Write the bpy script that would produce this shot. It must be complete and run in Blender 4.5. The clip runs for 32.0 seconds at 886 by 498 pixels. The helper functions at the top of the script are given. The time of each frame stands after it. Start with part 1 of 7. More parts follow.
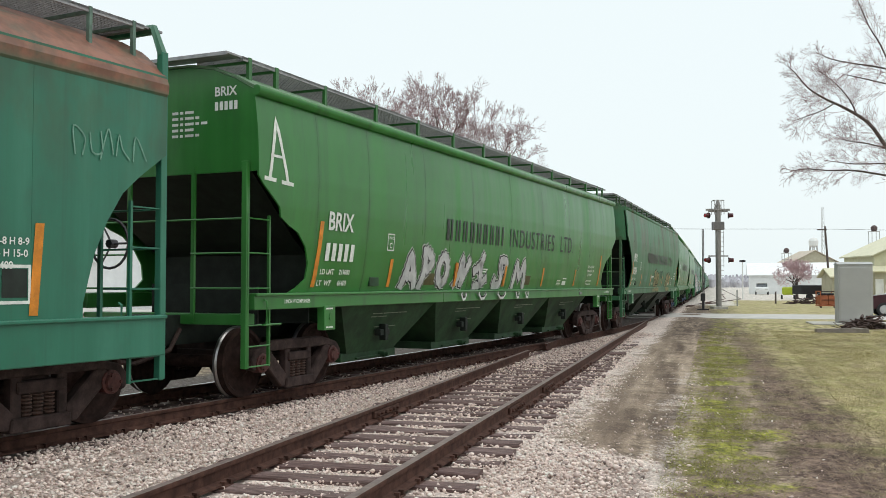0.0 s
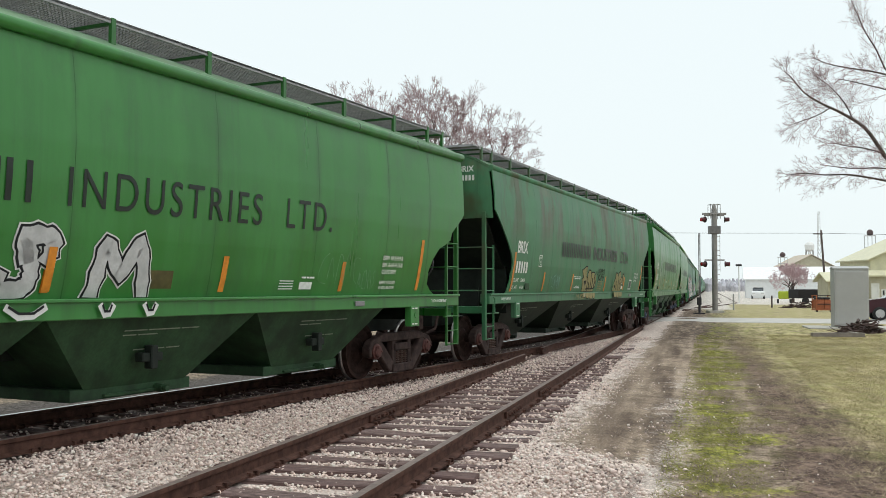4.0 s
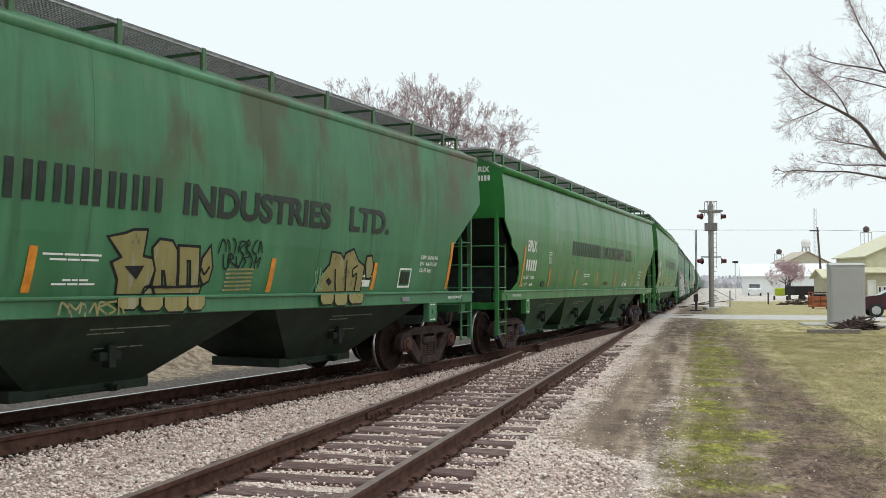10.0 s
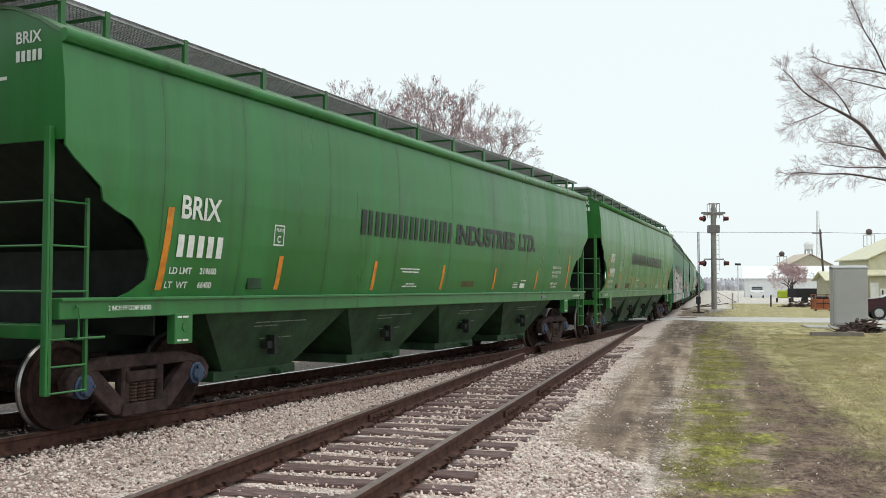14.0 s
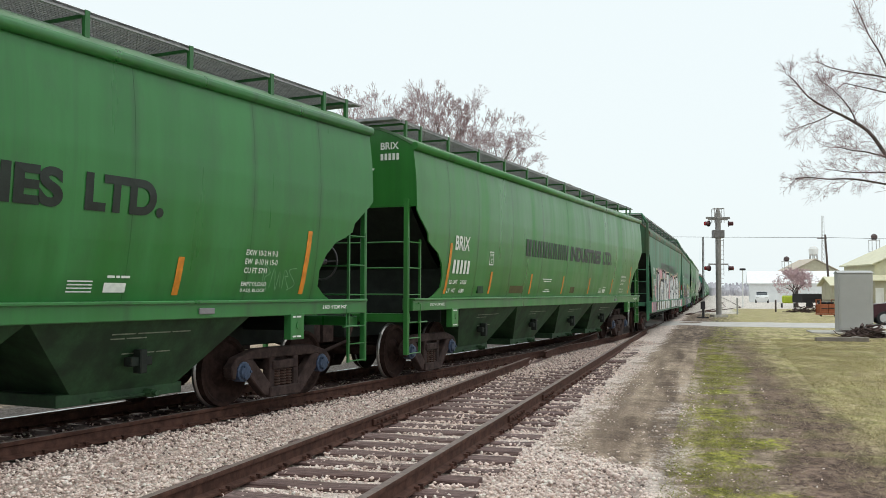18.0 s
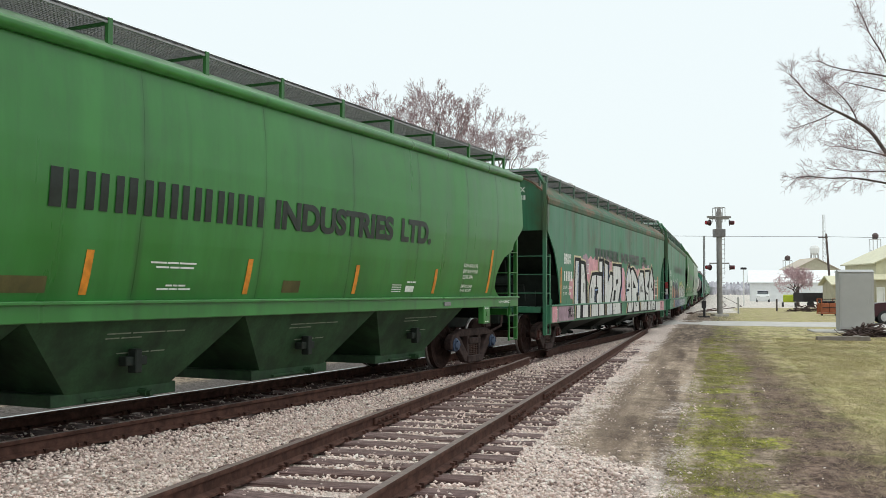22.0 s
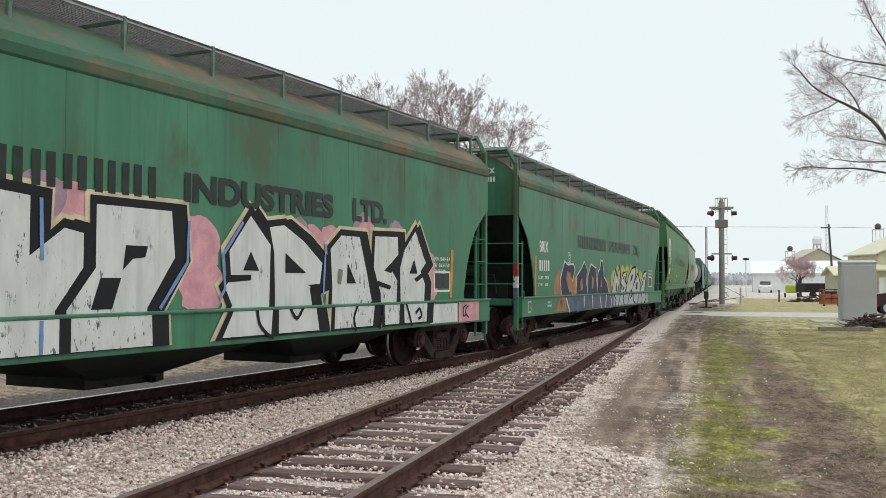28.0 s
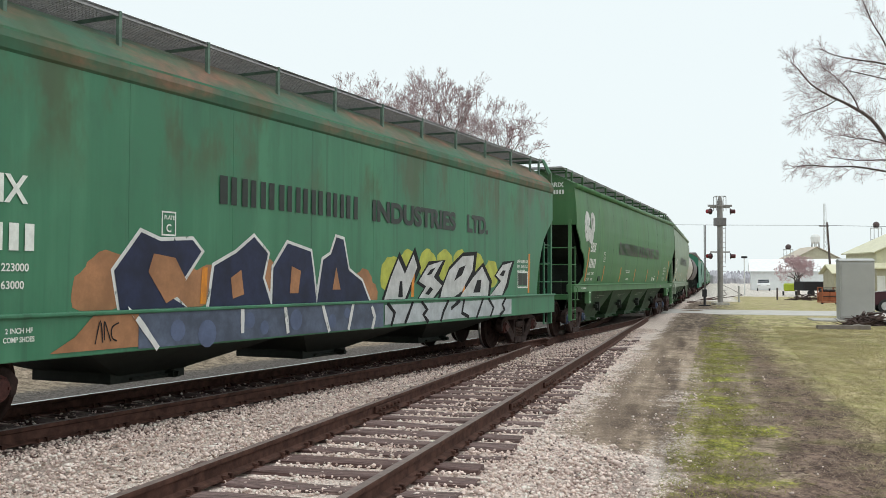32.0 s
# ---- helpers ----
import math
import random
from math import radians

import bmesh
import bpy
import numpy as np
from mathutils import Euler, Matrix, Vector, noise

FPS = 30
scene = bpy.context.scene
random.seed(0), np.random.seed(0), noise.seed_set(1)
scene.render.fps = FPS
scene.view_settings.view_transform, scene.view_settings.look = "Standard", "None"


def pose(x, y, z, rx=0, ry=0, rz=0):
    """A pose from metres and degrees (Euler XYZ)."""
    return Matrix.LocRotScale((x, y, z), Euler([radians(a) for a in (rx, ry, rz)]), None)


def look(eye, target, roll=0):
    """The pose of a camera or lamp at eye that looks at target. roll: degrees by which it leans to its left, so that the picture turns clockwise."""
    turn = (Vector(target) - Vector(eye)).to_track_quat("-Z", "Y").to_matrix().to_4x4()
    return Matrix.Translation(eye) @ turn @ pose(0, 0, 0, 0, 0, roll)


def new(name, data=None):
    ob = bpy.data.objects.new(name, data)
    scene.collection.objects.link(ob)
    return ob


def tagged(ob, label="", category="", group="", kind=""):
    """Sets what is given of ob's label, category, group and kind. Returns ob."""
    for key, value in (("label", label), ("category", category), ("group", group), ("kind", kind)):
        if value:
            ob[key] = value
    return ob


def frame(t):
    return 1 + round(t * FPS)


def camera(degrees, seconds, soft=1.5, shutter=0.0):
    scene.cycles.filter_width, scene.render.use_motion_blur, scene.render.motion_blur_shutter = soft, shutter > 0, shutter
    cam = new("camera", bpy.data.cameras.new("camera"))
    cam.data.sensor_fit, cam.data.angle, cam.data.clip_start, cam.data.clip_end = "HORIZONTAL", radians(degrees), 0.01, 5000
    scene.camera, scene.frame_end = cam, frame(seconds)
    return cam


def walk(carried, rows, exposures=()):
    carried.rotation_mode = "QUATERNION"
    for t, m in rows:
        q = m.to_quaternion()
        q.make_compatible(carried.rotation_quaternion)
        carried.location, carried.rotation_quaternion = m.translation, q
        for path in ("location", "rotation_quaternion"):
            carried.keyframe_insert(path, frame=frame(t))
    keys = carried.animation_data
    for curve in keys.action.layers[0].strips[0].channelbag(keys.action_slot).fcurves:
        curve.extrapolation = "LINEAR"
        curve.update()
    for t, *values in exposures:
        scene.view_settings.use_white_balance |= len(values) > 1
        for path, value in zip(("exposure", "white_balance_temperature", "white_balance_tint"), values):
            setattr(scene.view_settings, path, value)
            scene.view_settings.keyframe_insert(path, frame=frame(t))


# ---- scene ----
# ---------------------------------------------------------------- camera
EYE_Z = 1.49
PATH = [
    (0.0, -0.359, 2.153, -0.013), (0.5, -0.365, 2.183, 0.033), (1.0, -0.364, 2.194, 0.054), (1.5, -0.403, 2.134, 0.024),
    (2.0, -0.405, 2.112, 0.077), (2.5, -0.272, 2.236, 0.033), (3.0, -0.362, 2.308, 0.203), (3.5, -0.275, 2.413, 0.105),
    (5.5, 0.27, 2.196, 0.014), (6.0, 0.354, 2.214, -0.134), (6.5, 0.254, 2.254, -0.085), (7.0, 0.191, 2.307, -0.087),
    (7.5, 0.087, 2.325, -0.051), (8.0, 0.138, 2.376, -0.047), (8.5, 0.087, 2.428, -0.043), (9.0, 0.0, 2.407, 0.0),
    (9.5, 0.047, 2.297, -0.043), (10.0, 0.04, 2.207, -0.009), (10.5, 0.045, 2.148, 0.001), (11.0, -0.004, 2.179, 0.06),
    (11.5, -0.012, 2.276, 0.052), (12.0, -0.013, 2.327, 0.056), (12.5, -0.012, 2.397, 0.11), (13.0, 0.028, 2.473, 0.056),
    (13.5, 0.02, 2.378, 0.064), (14.0, -0.103, 2.312, 0.099), (14.5, -0.101, 2.461, 0.01), (16.5, -0.27, 2.576, 0.112),
    (17.0, -0.334, 2.499, 0.15), (17.5, -0.394, 2.576, 0.092), (18.0, -0.364, 2.596, 0.175), (18.5, -0.364, 2.594, 0.167),
    (19.0, -0.411, 2.545, 0.175), (19.5, -0.361, 2.617, 0.121), (20.0, -0.354, 2.568, 0.096), (20.5, -0.456, 2.457, 0.127),
    (21.0, -0.457, 2.492, 0.157), (21.5, -0.455, 2.523, 0.112), (22.0, -0.418, 2.547, 0.162), (22.5, -0.5, 2.448, 0.153),
    (23.0, -0.547, 2.377, 0.199), (23.5, -0.55, 2.292, 0.116), (24.0, -0.549, 2.088, 0.137), (24.5, -0.671, 2.115, 0.186),
    (25.0, -0.595, 2.213, 0.215), (25.5, -0.549, 2.138, 0.14), (27.5, -0.535, 1.884, 0.131), (28.0, -0.549, 1.983, 0.132),
    (28.5, -0.479, 2.08, 0.146), (29.0, -0.46, 2.045, 0.082), (29.5, -0.449, 1.967, -0.032), (30.0, -0.472, 1.883, -0.114),
    (30.5, -0.449, 1.855, -0.046), (31.0, -0.396, 1.978, 0.008), (31.5, -0.46, 1.893, 0.083), (32.0, -0.46, 1.855, 0.181)]
cam = camera(50.5, 32.0, soft=0.8)
walk(cam, [(t, pose(0, 0, EYE_Z, 90 + pitch, 0, -yaw) @ pose(0, 0, 0, 0, 0, roll)) for t, yaw, pitch, roll in PATH],
     ((0.0, 0.0), (25.0, 0.0), (27.5, -0.06), (29.5, -0.05), (30.5, -0.02), (32.0, -0.02)))

# ---------------------------------------------------------------- light
SUN_EL, SUN_AZ = 64.0, 120.0          # degrees; azimuth clockwise from +y
world = bpy.data.worlds.new("overcast_sky")
scene.world = world
world.use_nodes = True
wn = world.node_tree.nodes
sky = wn.new("ShaderNodeTexSky")
sky.sky_type = 'NISHITA'
sky.sun_disc = False
sky.sun_elevation, sky.sun_rotation = radians(SUN_EL), radians(SUN_AZ)
sky.air_density, sky.dust_density, sky.ozone_density = 1.0, 4.0, 1.0
veil = wn.new("ShaderNodeMixRGB")      # cloud layer over the clear sky
veil.inputs[0].default_value = 0.86
veil.inputs[2].default_value = (10.4, 11.4, 11.5, 1)
world.node_tree.links.new(sky.outputs[0], veil.inputs[1])
way_up = wn.new("ShaderNodeSeparateXYZ")      # overcast: brighter overhead than at the horizon
world.node_tree.links.new(wn.new("ShaderNodeTexCoord").outputs["Generated"], way_up.inputs[0])
lift = wn.new("ShaderNodeMapRange")
lift.inputs[1].default_value, lift.inputs[2].default_value, lift.inputs[3].default_value, lift.inputs[4].default_value = .36, 1.0, 1.0, 1.5
world.node_tree.links.new(way_up.outputs[2], lift.inputs[0])
dome = wn.new("ShaderNodeVectorMath")
dome.operation = 'SCALE'
world.node_tree.links.new(veil.outputs[0], dome.inputs[0])
world.node_tree.links.new(lift.outputs[0], dome.inputs["Scale"])
world.node_tree.links.new(dome.outputs[0], wn["Background"].inputs[0])
wn["Background"].inputs[1].default_value = 0.095
sun_data = bpy.data.lights.new("sun", 'SUN')
sun_data.energy, sun_data.angle, sun_data.color = 0.5, radians(30), (1.0, 0.95, 0.89)
sun = new("sun", sun_data)
az, el = radians(SUN_AZ), radians(SUN_EL)
sun.matrix_world = look((60 * math.sin(az) * math.cos(el), 60 * math.cos(az) * math.cos(el), 60 * math.sin(el)), (0, 0, 0))
scene.view_settings.exposure = 0.0


# ---------------------------------------------------------------- materials
class Nodes:
    """A small writer of node trees."""

    def __init__(self, name, rough=0.7, metal=0.0, spec=0.4):
        self.m = bpy.data.materials.new(name)
        self.m.use_nodes = True
        self.t = self.m.node_tree
        self.b = self.t.nodes["Principled BSDF"]
        self.b.inputs["Roughness"].default_value = rough
        self.b.inputs["Metallic"].default_value = metal
        self.b.inputs["Specular IOR Level"].default_value = spec
        self.tc = self.t.nodes.new("ShaderNodeTexCoord")

    def put(self, sock, v):
        if isinstance(v, (int, float)):
            sock.default_value = v
        elif isinstance(v, tuple):
            sock.default_value = (*v, 1) if len(v) == 3 and sock.type == 'RGBA' else v
        else:
            self.t.links.new(v, sock)

    def coords(self, scale=(1, 1, 1), kind="Object"):
        mp = self.t.nodes.new("ShaderNodeMapping")
        mp.inputs["Scale"].default_value = scale
        self.t.links.new(self.tc.outputs[kind], mp.inputs[0])
        return mp.outputs[0]

    def lane(self, scale, detail=4):
        """Noise drawn out along the direction of the worn lane."""
        n = self.t.nodes.new("ShaderNodeTexNoise")
        n.inputs["Scale"].default_value, n.inputs["Detail"].default_value = scale, detail
        turn = self.t.nodes.new("ShaderNodeVectorRotate")
        turn.rotation_type = 'Z_AXIS'
        turn.inputs["Angle"].default_value = .276
        self.t.links.new(self.tc.outputs["Object"], turn.inputs[0])
        mp = self.t.nodes.new("ShaderNodeMapping")
        mp.inputs["Scale"].default_value = (1, .12, 1)
        self.t.links.new(turn.outputs[0], mp.inputs[0])
        self.t.links.new(mp.outputs[0], n.inputs["Vector"])
        return n.outputs[0]

    def noise(self, scale, detail=4, rough=0.6, stretch=(1, 1, 1), kind="Object"):
        n = self.t.nodes.new("ShaderNodeTexNoise")
        n.inputs["Scale"].default_value, n.inputs["Detail"].default_value = scale, detail
        n.inputs["Roughness"].default_value = rough
        self.t.links.new(self.coords(stretch, kind), n.inputs["Vector"])
        return n.outputs[0]

    def ramp(self, v, a, b):
        """0 below a, 1 above b."""
        r = self.t.nodes.new("ShaderNodeMapRange")
        r.interpolation_type = 'SMOOTHSTEP'
        self.put(r.inputs[0], v)
        r.inputs[1].default_value, r.inputs[2].default_value = a, b
        return r.outputs[0]

    def calc(self, op, a, b=0.0):
        n = self.t.nodes.new("ShaderNodeMath")
        n.operation = op
        self.put(n.inputs[0], a)
        self.put(n.inputs[1], b)
        return n.outputs[0]

    def mix(self, f, a, b):
        n = self.t.nodes.new("ShaderNodeMixRGB")
        self.put(n.inputs[0], f)
        self.put(n.inputs[1], a)
        self.put(n.inputs[2], b)
        return n.outputs[0]

    def split(self, kind="Object"):
        n = self.t.nodes.new("ShaderNodeSeparateXYZ")
        self.t.links.new(self.tc.outputs[kind], n.inputs[0])
        return n.outputs

    def random(self):
        return self.t.nodes.new("ShaderNodeObjectInfo").outputs["Random"]

    def island(self):
        return self.t.nodes.new("ShaderNodeNewGeometry").outputs["Random Per Island"]

    def color(self, v):
        self.put(self.b.inputs["Base Color"], v)
        return self

    def rough(self, v):
        self.put(self.b.inputs["Roughness"], v)
        return self

    def bump(self, v, strength=0.3, dist=0.01):
        n = self.t.nodes.new("ShaderNodeBump")
        n.inputs["Strength"].default_value, n.inputs["Distance"].default_value = strength, dist
        self.put(n.inputs["Height"], v)
        self.t.links.new(n.outputs[0], self.b.inputs["Normal"])
        return self


def plain(name, col, rough=0.6, metal=0.0, var=0.25, scale=6.0, bump=0.15, spec=0.4):
    n = Nodes(name, rough, metal, spec)
    f = n.noise(scale, 5)
    dark = tuple(c * (1 - var) for c in col)
    light = tuple(min(1, c * (1 + var)) for c in col)
    g = n.noise(scale * 9, 3)
    n.color(n.mix(n.calc('MULTIPLY', n.ramp(g, .35, .7), 0.35), n.mix(n.ramp(f, .3, .7), dark, light), dark))
    n.bump(g, bump, 0.004)
    return n.m


def chipped(name, col, amount):
    """Thin paint coat with flaked-off specks and grey streaks."""
    n = Nodes(name, .55)
    c = n.mix(n.ramp(n.noise(2.2, 5, .6, (1.5, 1.5, .5)), .35, .65), tuple(v * .84 for v in col), col)
    c = n.mix(n.calc('MULTIPLY', n.ramp(n.noise(9, 5, .7, (1, 1.6, .7)), .57, .63), n.ramp(n.noise(.9, 3), .42, .55)), c, (.05, .07, .06))
    c = n.mix(n.calc('MULTIPLY', n.ramp(n.noise(1.6, 4, .6, (4, 4, .15)), .55, .68), .3), c, (.40, .39, .40))
    n.color(c)
    return n.m


def paint(name, base, fade, rust_amount, top_rust=0.0, seed=0.0, gloss=0.4, stain=0.0, seams=()):
    """Car paint: streaks down the sides, chalky fading, rust patches and dirt. The axes are the car's own."""
    n = Nodes(name, gloss, 0.0, 0.5)
    ax = n.split()
    streak = n.noise(1.0, 5, .6, (2.2, 2.2, .18))
    runs = n.noise(1.0 + seed * .07, 5, .6, (4.5, 4.5, .14))
    patch = n.noise(0.55 + seed * .03, 4, .55, (1, 1, .8))
    fine = n.noise(18, 4)
    c = n.mix(n.ramp(streak, .38, .72), base, fade)
    c = n.mix(n.calc('MULTIPLY', n.ramp(patch, .5, .72), .5), c, tuple(b * .62 for b in base))
    c = n.mix(n.calc('MULTIPLY', n.ramp(runs, .54, .70), .25 + stain * .35), c, tuple(b * .45 + .012 for b in base))
    rust = n.calc('MULTIPLY', n.ramp(n.noise(.62 + seed * .04, 4, .55, (1, 1, .6)), .70 - rust_amount * .18, .84 - rust_amount * .18), min(1, .35 + rust_amount))
    c = n.mix(rust, c, (.085, .062, .034))
    if stain:      # brown wash on the upper side
        wash = n.calc('MULTIPLY', n.ramp(n.noise(.50 + seed * .03, 5, .62, (1, 1.5, .75)), .45, .60), n.ramp(ax[2], 2.2, 3.1))
        c = n.mix(n.calc('MULTIPLY', wash, stain), c, (.058, .062, .024))
    if seams:      # dirt on the welded joints, with their soft shading painted in as dark bands
        away = n.calc('ABSOLUTE', ax[1])
        gap = None
        for s in seams:
            d = n.calc('ABSOLUTE', n.calc('SUBTRACT', away, s))
            gap = d if gap is None else n.calc('MINIMUM', gap, d)
        line = n.calc('SUBTRACT', 1.0, n.ramp(n.calc('ADD', gap, n.calc('MULTIPLY', n.calc('SUBTRACT', streak, .5), .10)), .0, .095))
        c = n.mix(n.calc('MULTIPLY', line, n.calc('MULTIPLY', n.ramp(n.noise(1.4, 4), .28, .6), .55)), c, tuple(b * .42 + .012 for b in base))
    if top_rust:
        up = n.calc('MULTIPLY', n.ramp(ax[2], 3.50, 3.62), n.ramp(n.noise(1.1, 6, .7, (1, .45, 1)), .52 - top_rust * .16, .64 - (top_rust - 1) * .2))
        c = n.mix(n.calc('MULTIPLY', up, min(1.0, top_rust * .95)), c, n.mix(n.ramp(n.noise(4, 4), .35, .65), (.155, .068, .042), (.265, .108, .066)))
    grime = n.calc('MULTIPLY', n.ramp(n.noise(3, 5, .65, (1, 1, .5)), .45, .75), .35)
    c = n.mix(grime, c, tuple(b * .5 + .015 for b in base))
    c = n.mix(n.calc('MULTIPLY', n.ramp(fine, .6, .75), .12), c, (.1, .09, .07))
    n.color(c)
    n.rough(n.mix(n.ramp(streak, .3, .8), (gloss,) * 3, (gloss + .22,) * 3))
    n.bump(n.noise(2.2, 3, .5), .12, .02)
    return n.m


BRIGHT = paint("bright_green_paint", (.022, .156, .030), (.034, .192, .047), .05, 0, 0, .27, 0, (0, 2.15, 4.3, 6.3, 7.75))
BRIGHT2 = paint("grass_green_paint", (.028, .168, .028), (.041, .206, .042), .03, 0, 2, .27, 0, (0, 2.15, 4.3, 6.3, 7.75))
FADED = paint("faded_green_paint", (.030, .145, .058), (.066, .20, .098), .45, .4, 1, .42, .9)
OLD = paint("weathered_green_paint", (.031, .158, .080), (.062, .215, .120), .22, 0, 3, .42, .7)
OLD_ROOF = paint("weathered_green_roof_paint", (.024, .100, .052), (.042, .132, .076), .4, .85, 3, .62, .6)
OLD_TEAL = paint("weathered_teal_paint", (.020, .15, .09), (.044, .20, .13), .15, 0, 5, .40, .35)
TEAL_ROOF = paint("weathered_teal_roof_paint", (.020, .15, .09), (.044, .20, .13), .2, 1.6, 5, .48, .2)
PALE_ROOF = paint("pale_green_roof_paint", (.12, .23, .12), (.19, .30, .18), .1, 0, 2, .5, .2)
ROOF_OF = {"bright_green_paint": PALE_ROOF, "grass_green_paint": PALE_ROOF, "weathered_green_paint": OLD_ROOF, "weathered_teal_paint": TEAL_ROOF}
SOFT = paint("sun_faded_green_paint", (.045, .165, .055), (.10, .23, .10), .25, .2, 6, .5, .2, (0, 2.15, 4.3, 6.3, 7.75))
PALE = paint("pale_grey_green_paint", (.20, .27, .19), (.28, .33, .25), .2, .1, 4, .5)
TANK_BROWN = paint("dark_brown_tank_paint", (.05, .035, .03), (.08, .05, .04), .4, 0, 6, .5)
TANK_WHITE = paint("dirty_white_tank_paint", (.42, .40, .36), (.5, .48, .44), .3, 0, 7, .5)
DIRTY_STEEL = plain("grimy_cast_steel", (.048, .031, .028), .8, .05, .5, 7, .5, .18)
WHEEL_FACE = plain("rusty_wheel_steel", (.032, .018, .015), .85, .0, .45, 9, .3, .12)
WHEEL_RIM = plain("polished_wheel_rim", (.34, .33, .325), .32, .95, .15, 20, .05)
CAP_RED = plain("dull_red_bearing_cap", (.085, .028, .024), .6, .2, .4, 20, .2)
CAP_BLUE = plain("dull_blue_bearing_cap", (.05, .075, .13), .5, .3, .4, 20, .2)
BLACK_STEEL = plain("dark_grating_steel", (.11, .105, .115), .6, .4, .3, 10, .2)
GRATING = plain("galvanised_grating", (.30, .295, .305), .55, .2, .2, 10, .15)
BRACKET = plain("pale_weathered_bracket_paint", (.12, .19, .15), .5, 0, .25, 6, .1)
# bays and underframe: grimy paint, darkened further for the shade below the cars
BAY_DARK = plain("shade_dark_green_bay_paint", (.008, .020, .010), .7, .0, .5, 3, .3)
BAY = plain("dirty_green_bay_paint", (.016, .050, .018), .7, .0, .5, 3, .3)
UNDER = plain("shade_dark_underframe_paint", (.008, .013, .009), .7, .1, .5, 5, .3)
SPRING = plain("rusty_spring_steel", (.085, .05, .04), .65, .4, .35, 20, .3)
GREY_TAG = plain("grey_plastic_tag", (.22, .21, .22), .6, 0, .1, 9, .05)
FAINT_INK = plain("dirty_stencil_paint", (.20, .23, .17), .7, 0, .3, 14, .05)
WHITE_INK = plain("white_stencil_paint", (.72, .74, .70), .6, 0, .12, 14, .05)
BLACK_INK = plain("faded_black_stencil_paint", (.010, .017, .013), .4, 0, .4, 6, .05)
ORANGE_INK = plain("orange_reflective_strip", (.62, .22, .02), .45, 0, .22, 9, .05)
RAIL_SIDE = plain("rusty_rail_steel", (.082, .041, .031), .85, .0, .4, 8, .4, .15)
RAIL_TOP = plain("worn_rail_head", (.19, .140, .125), .55, .15, .3, 12, .1)
RAIL_BRIGHT = plain("polished_rail_head", (.45, .43, .42), .25, .95, .15, 12, .05)


def wood_tie():
    n = Nodes("weathered_tie_timber", .85)
    grain = n.noise(6, 6, .7, (.6, 9, 9))
    c = n.mix(n.ramp(grain, .35, .68), (.060, .036, .032), (.27, .185, .17))
    c = n.mix(n.calc('MULTIPLY', n.random(), .45), c, (.085, .04, .035))
    n.color(c).bump(grain, .8, .012)
    return n.m


TIE = wood_tie()


def stone_mat():
    n = Nodes("crushed_limestone", .85)
    r = n.island()
    c = n.mix(n.ramp(r, 0, 1), (.54, .41, .362), (.92, .76, .685))
    c = n.mix(n.ramp(n.calc('FRACT', n.calc('MULTIPLY', r, 37.0)), .8, .95), c, (.84, .77, .70))
    c = n.mix(n.ramp(n.calc('FRACT', n.calc('MULTIPLY', r, 91.0)), .91, .97), c, (.16, .12, .11))
    n.color(n.mix(n.calc('MULTIPLY', n.noise(30, 4), .25), c, (.33, .265, .235))).bump(n.noise(60, 3), .4, .004)
    return n.m


STONE = stone_mat()

# ---------------------------------------------------------------- the two tracks in plan
# main line: an easy curve, s metres from the point abreast of the camera, heading measured from +y to +x
STEP = 0.2
S_AX = np.arange(-60, 900, STEP)
A_AX = np.interp(S_AX, (-10, 10, 30, 45, 60, 80, 200), (.487, .438, .379, .286, .274, .275, .272))
MID = (A_AX[1:] + A_AX[:-1]) / 2
X_AX = np.concatenate([[0], np.cumsum(np.sin(MID) * STEP)])
Y_AX = np.concatenate([[0], np.cumsum(np.cos(MID) * STEP)])
ZERO = int(round(60 / STEP))
X_AX += -7.712 - X_AX[ZERO]
Y_AX += 4.112 - Y_AX[ZERO]
GAUGE = 1.505


def main_line(s):
    return float(np.interp(s, S_AX, X_AX)), float(np.interp(s, S_AX, Y_AX)), float(np.interp(s, S_AX, A_AX))


def siding_x(y):
    """The siding's outer (camera side) rail."""
    return 3.666e-06 * y ** 3 - 2.3424e-04 * y ** 2 + 0.27904 * y - 2.5304


def siding_slope(y):
    return 3 * 3.666e-06 * y ** 2 - 2 * 2.3424e-04 * y + 0.27904


def siding_point(y, left):
    """A point left metres to the left of the outer rail."""
    a = math.atan(siding_slope(y))
    return siding_x(y) - left * math.cos(a), y + left * math.sin(a), a


# how far the train has come, by its speed
SPEED_T = (0, 6, 10, 12, 14, 16, 18, 21, 25, 28, 32)
SPEED_V = (2.978, 2.91, 2.838, 2.88, 3.07, 3.13, 3.133, 3.358, 3.528, 3.633, 3.728)
T_AX = np.arange(0, 32.011, 0.01)
V_AX = np.interp(T_AX, SPEED_T, SPEED_V)
D_AX = np.concatenate([[0], np.cumsum((V_AX[1:] + V_AX[:-1]) / 2 * 0.01)])


def gone(t):
    return float(np.interp(t, T_AX, D_AX))


# ---------------------------------------------------------------- mesh helpers
def finish(bm, name, mat, smooth=False):
    me = bpy.data.meshes.new(name)
    bm.normal_update()
    if smooth:                           # crisp rims on smooth sheets
        for e in bm.edges:
            e.smooth = e.calc_face_angle(0.0) < .6
    bm.to_mesh(me)
    bm.free()
    if mat:
        me.materials.append(mat)
    if smooth:
        for p in me.polygons:
            p.use_smooth = True
    return me


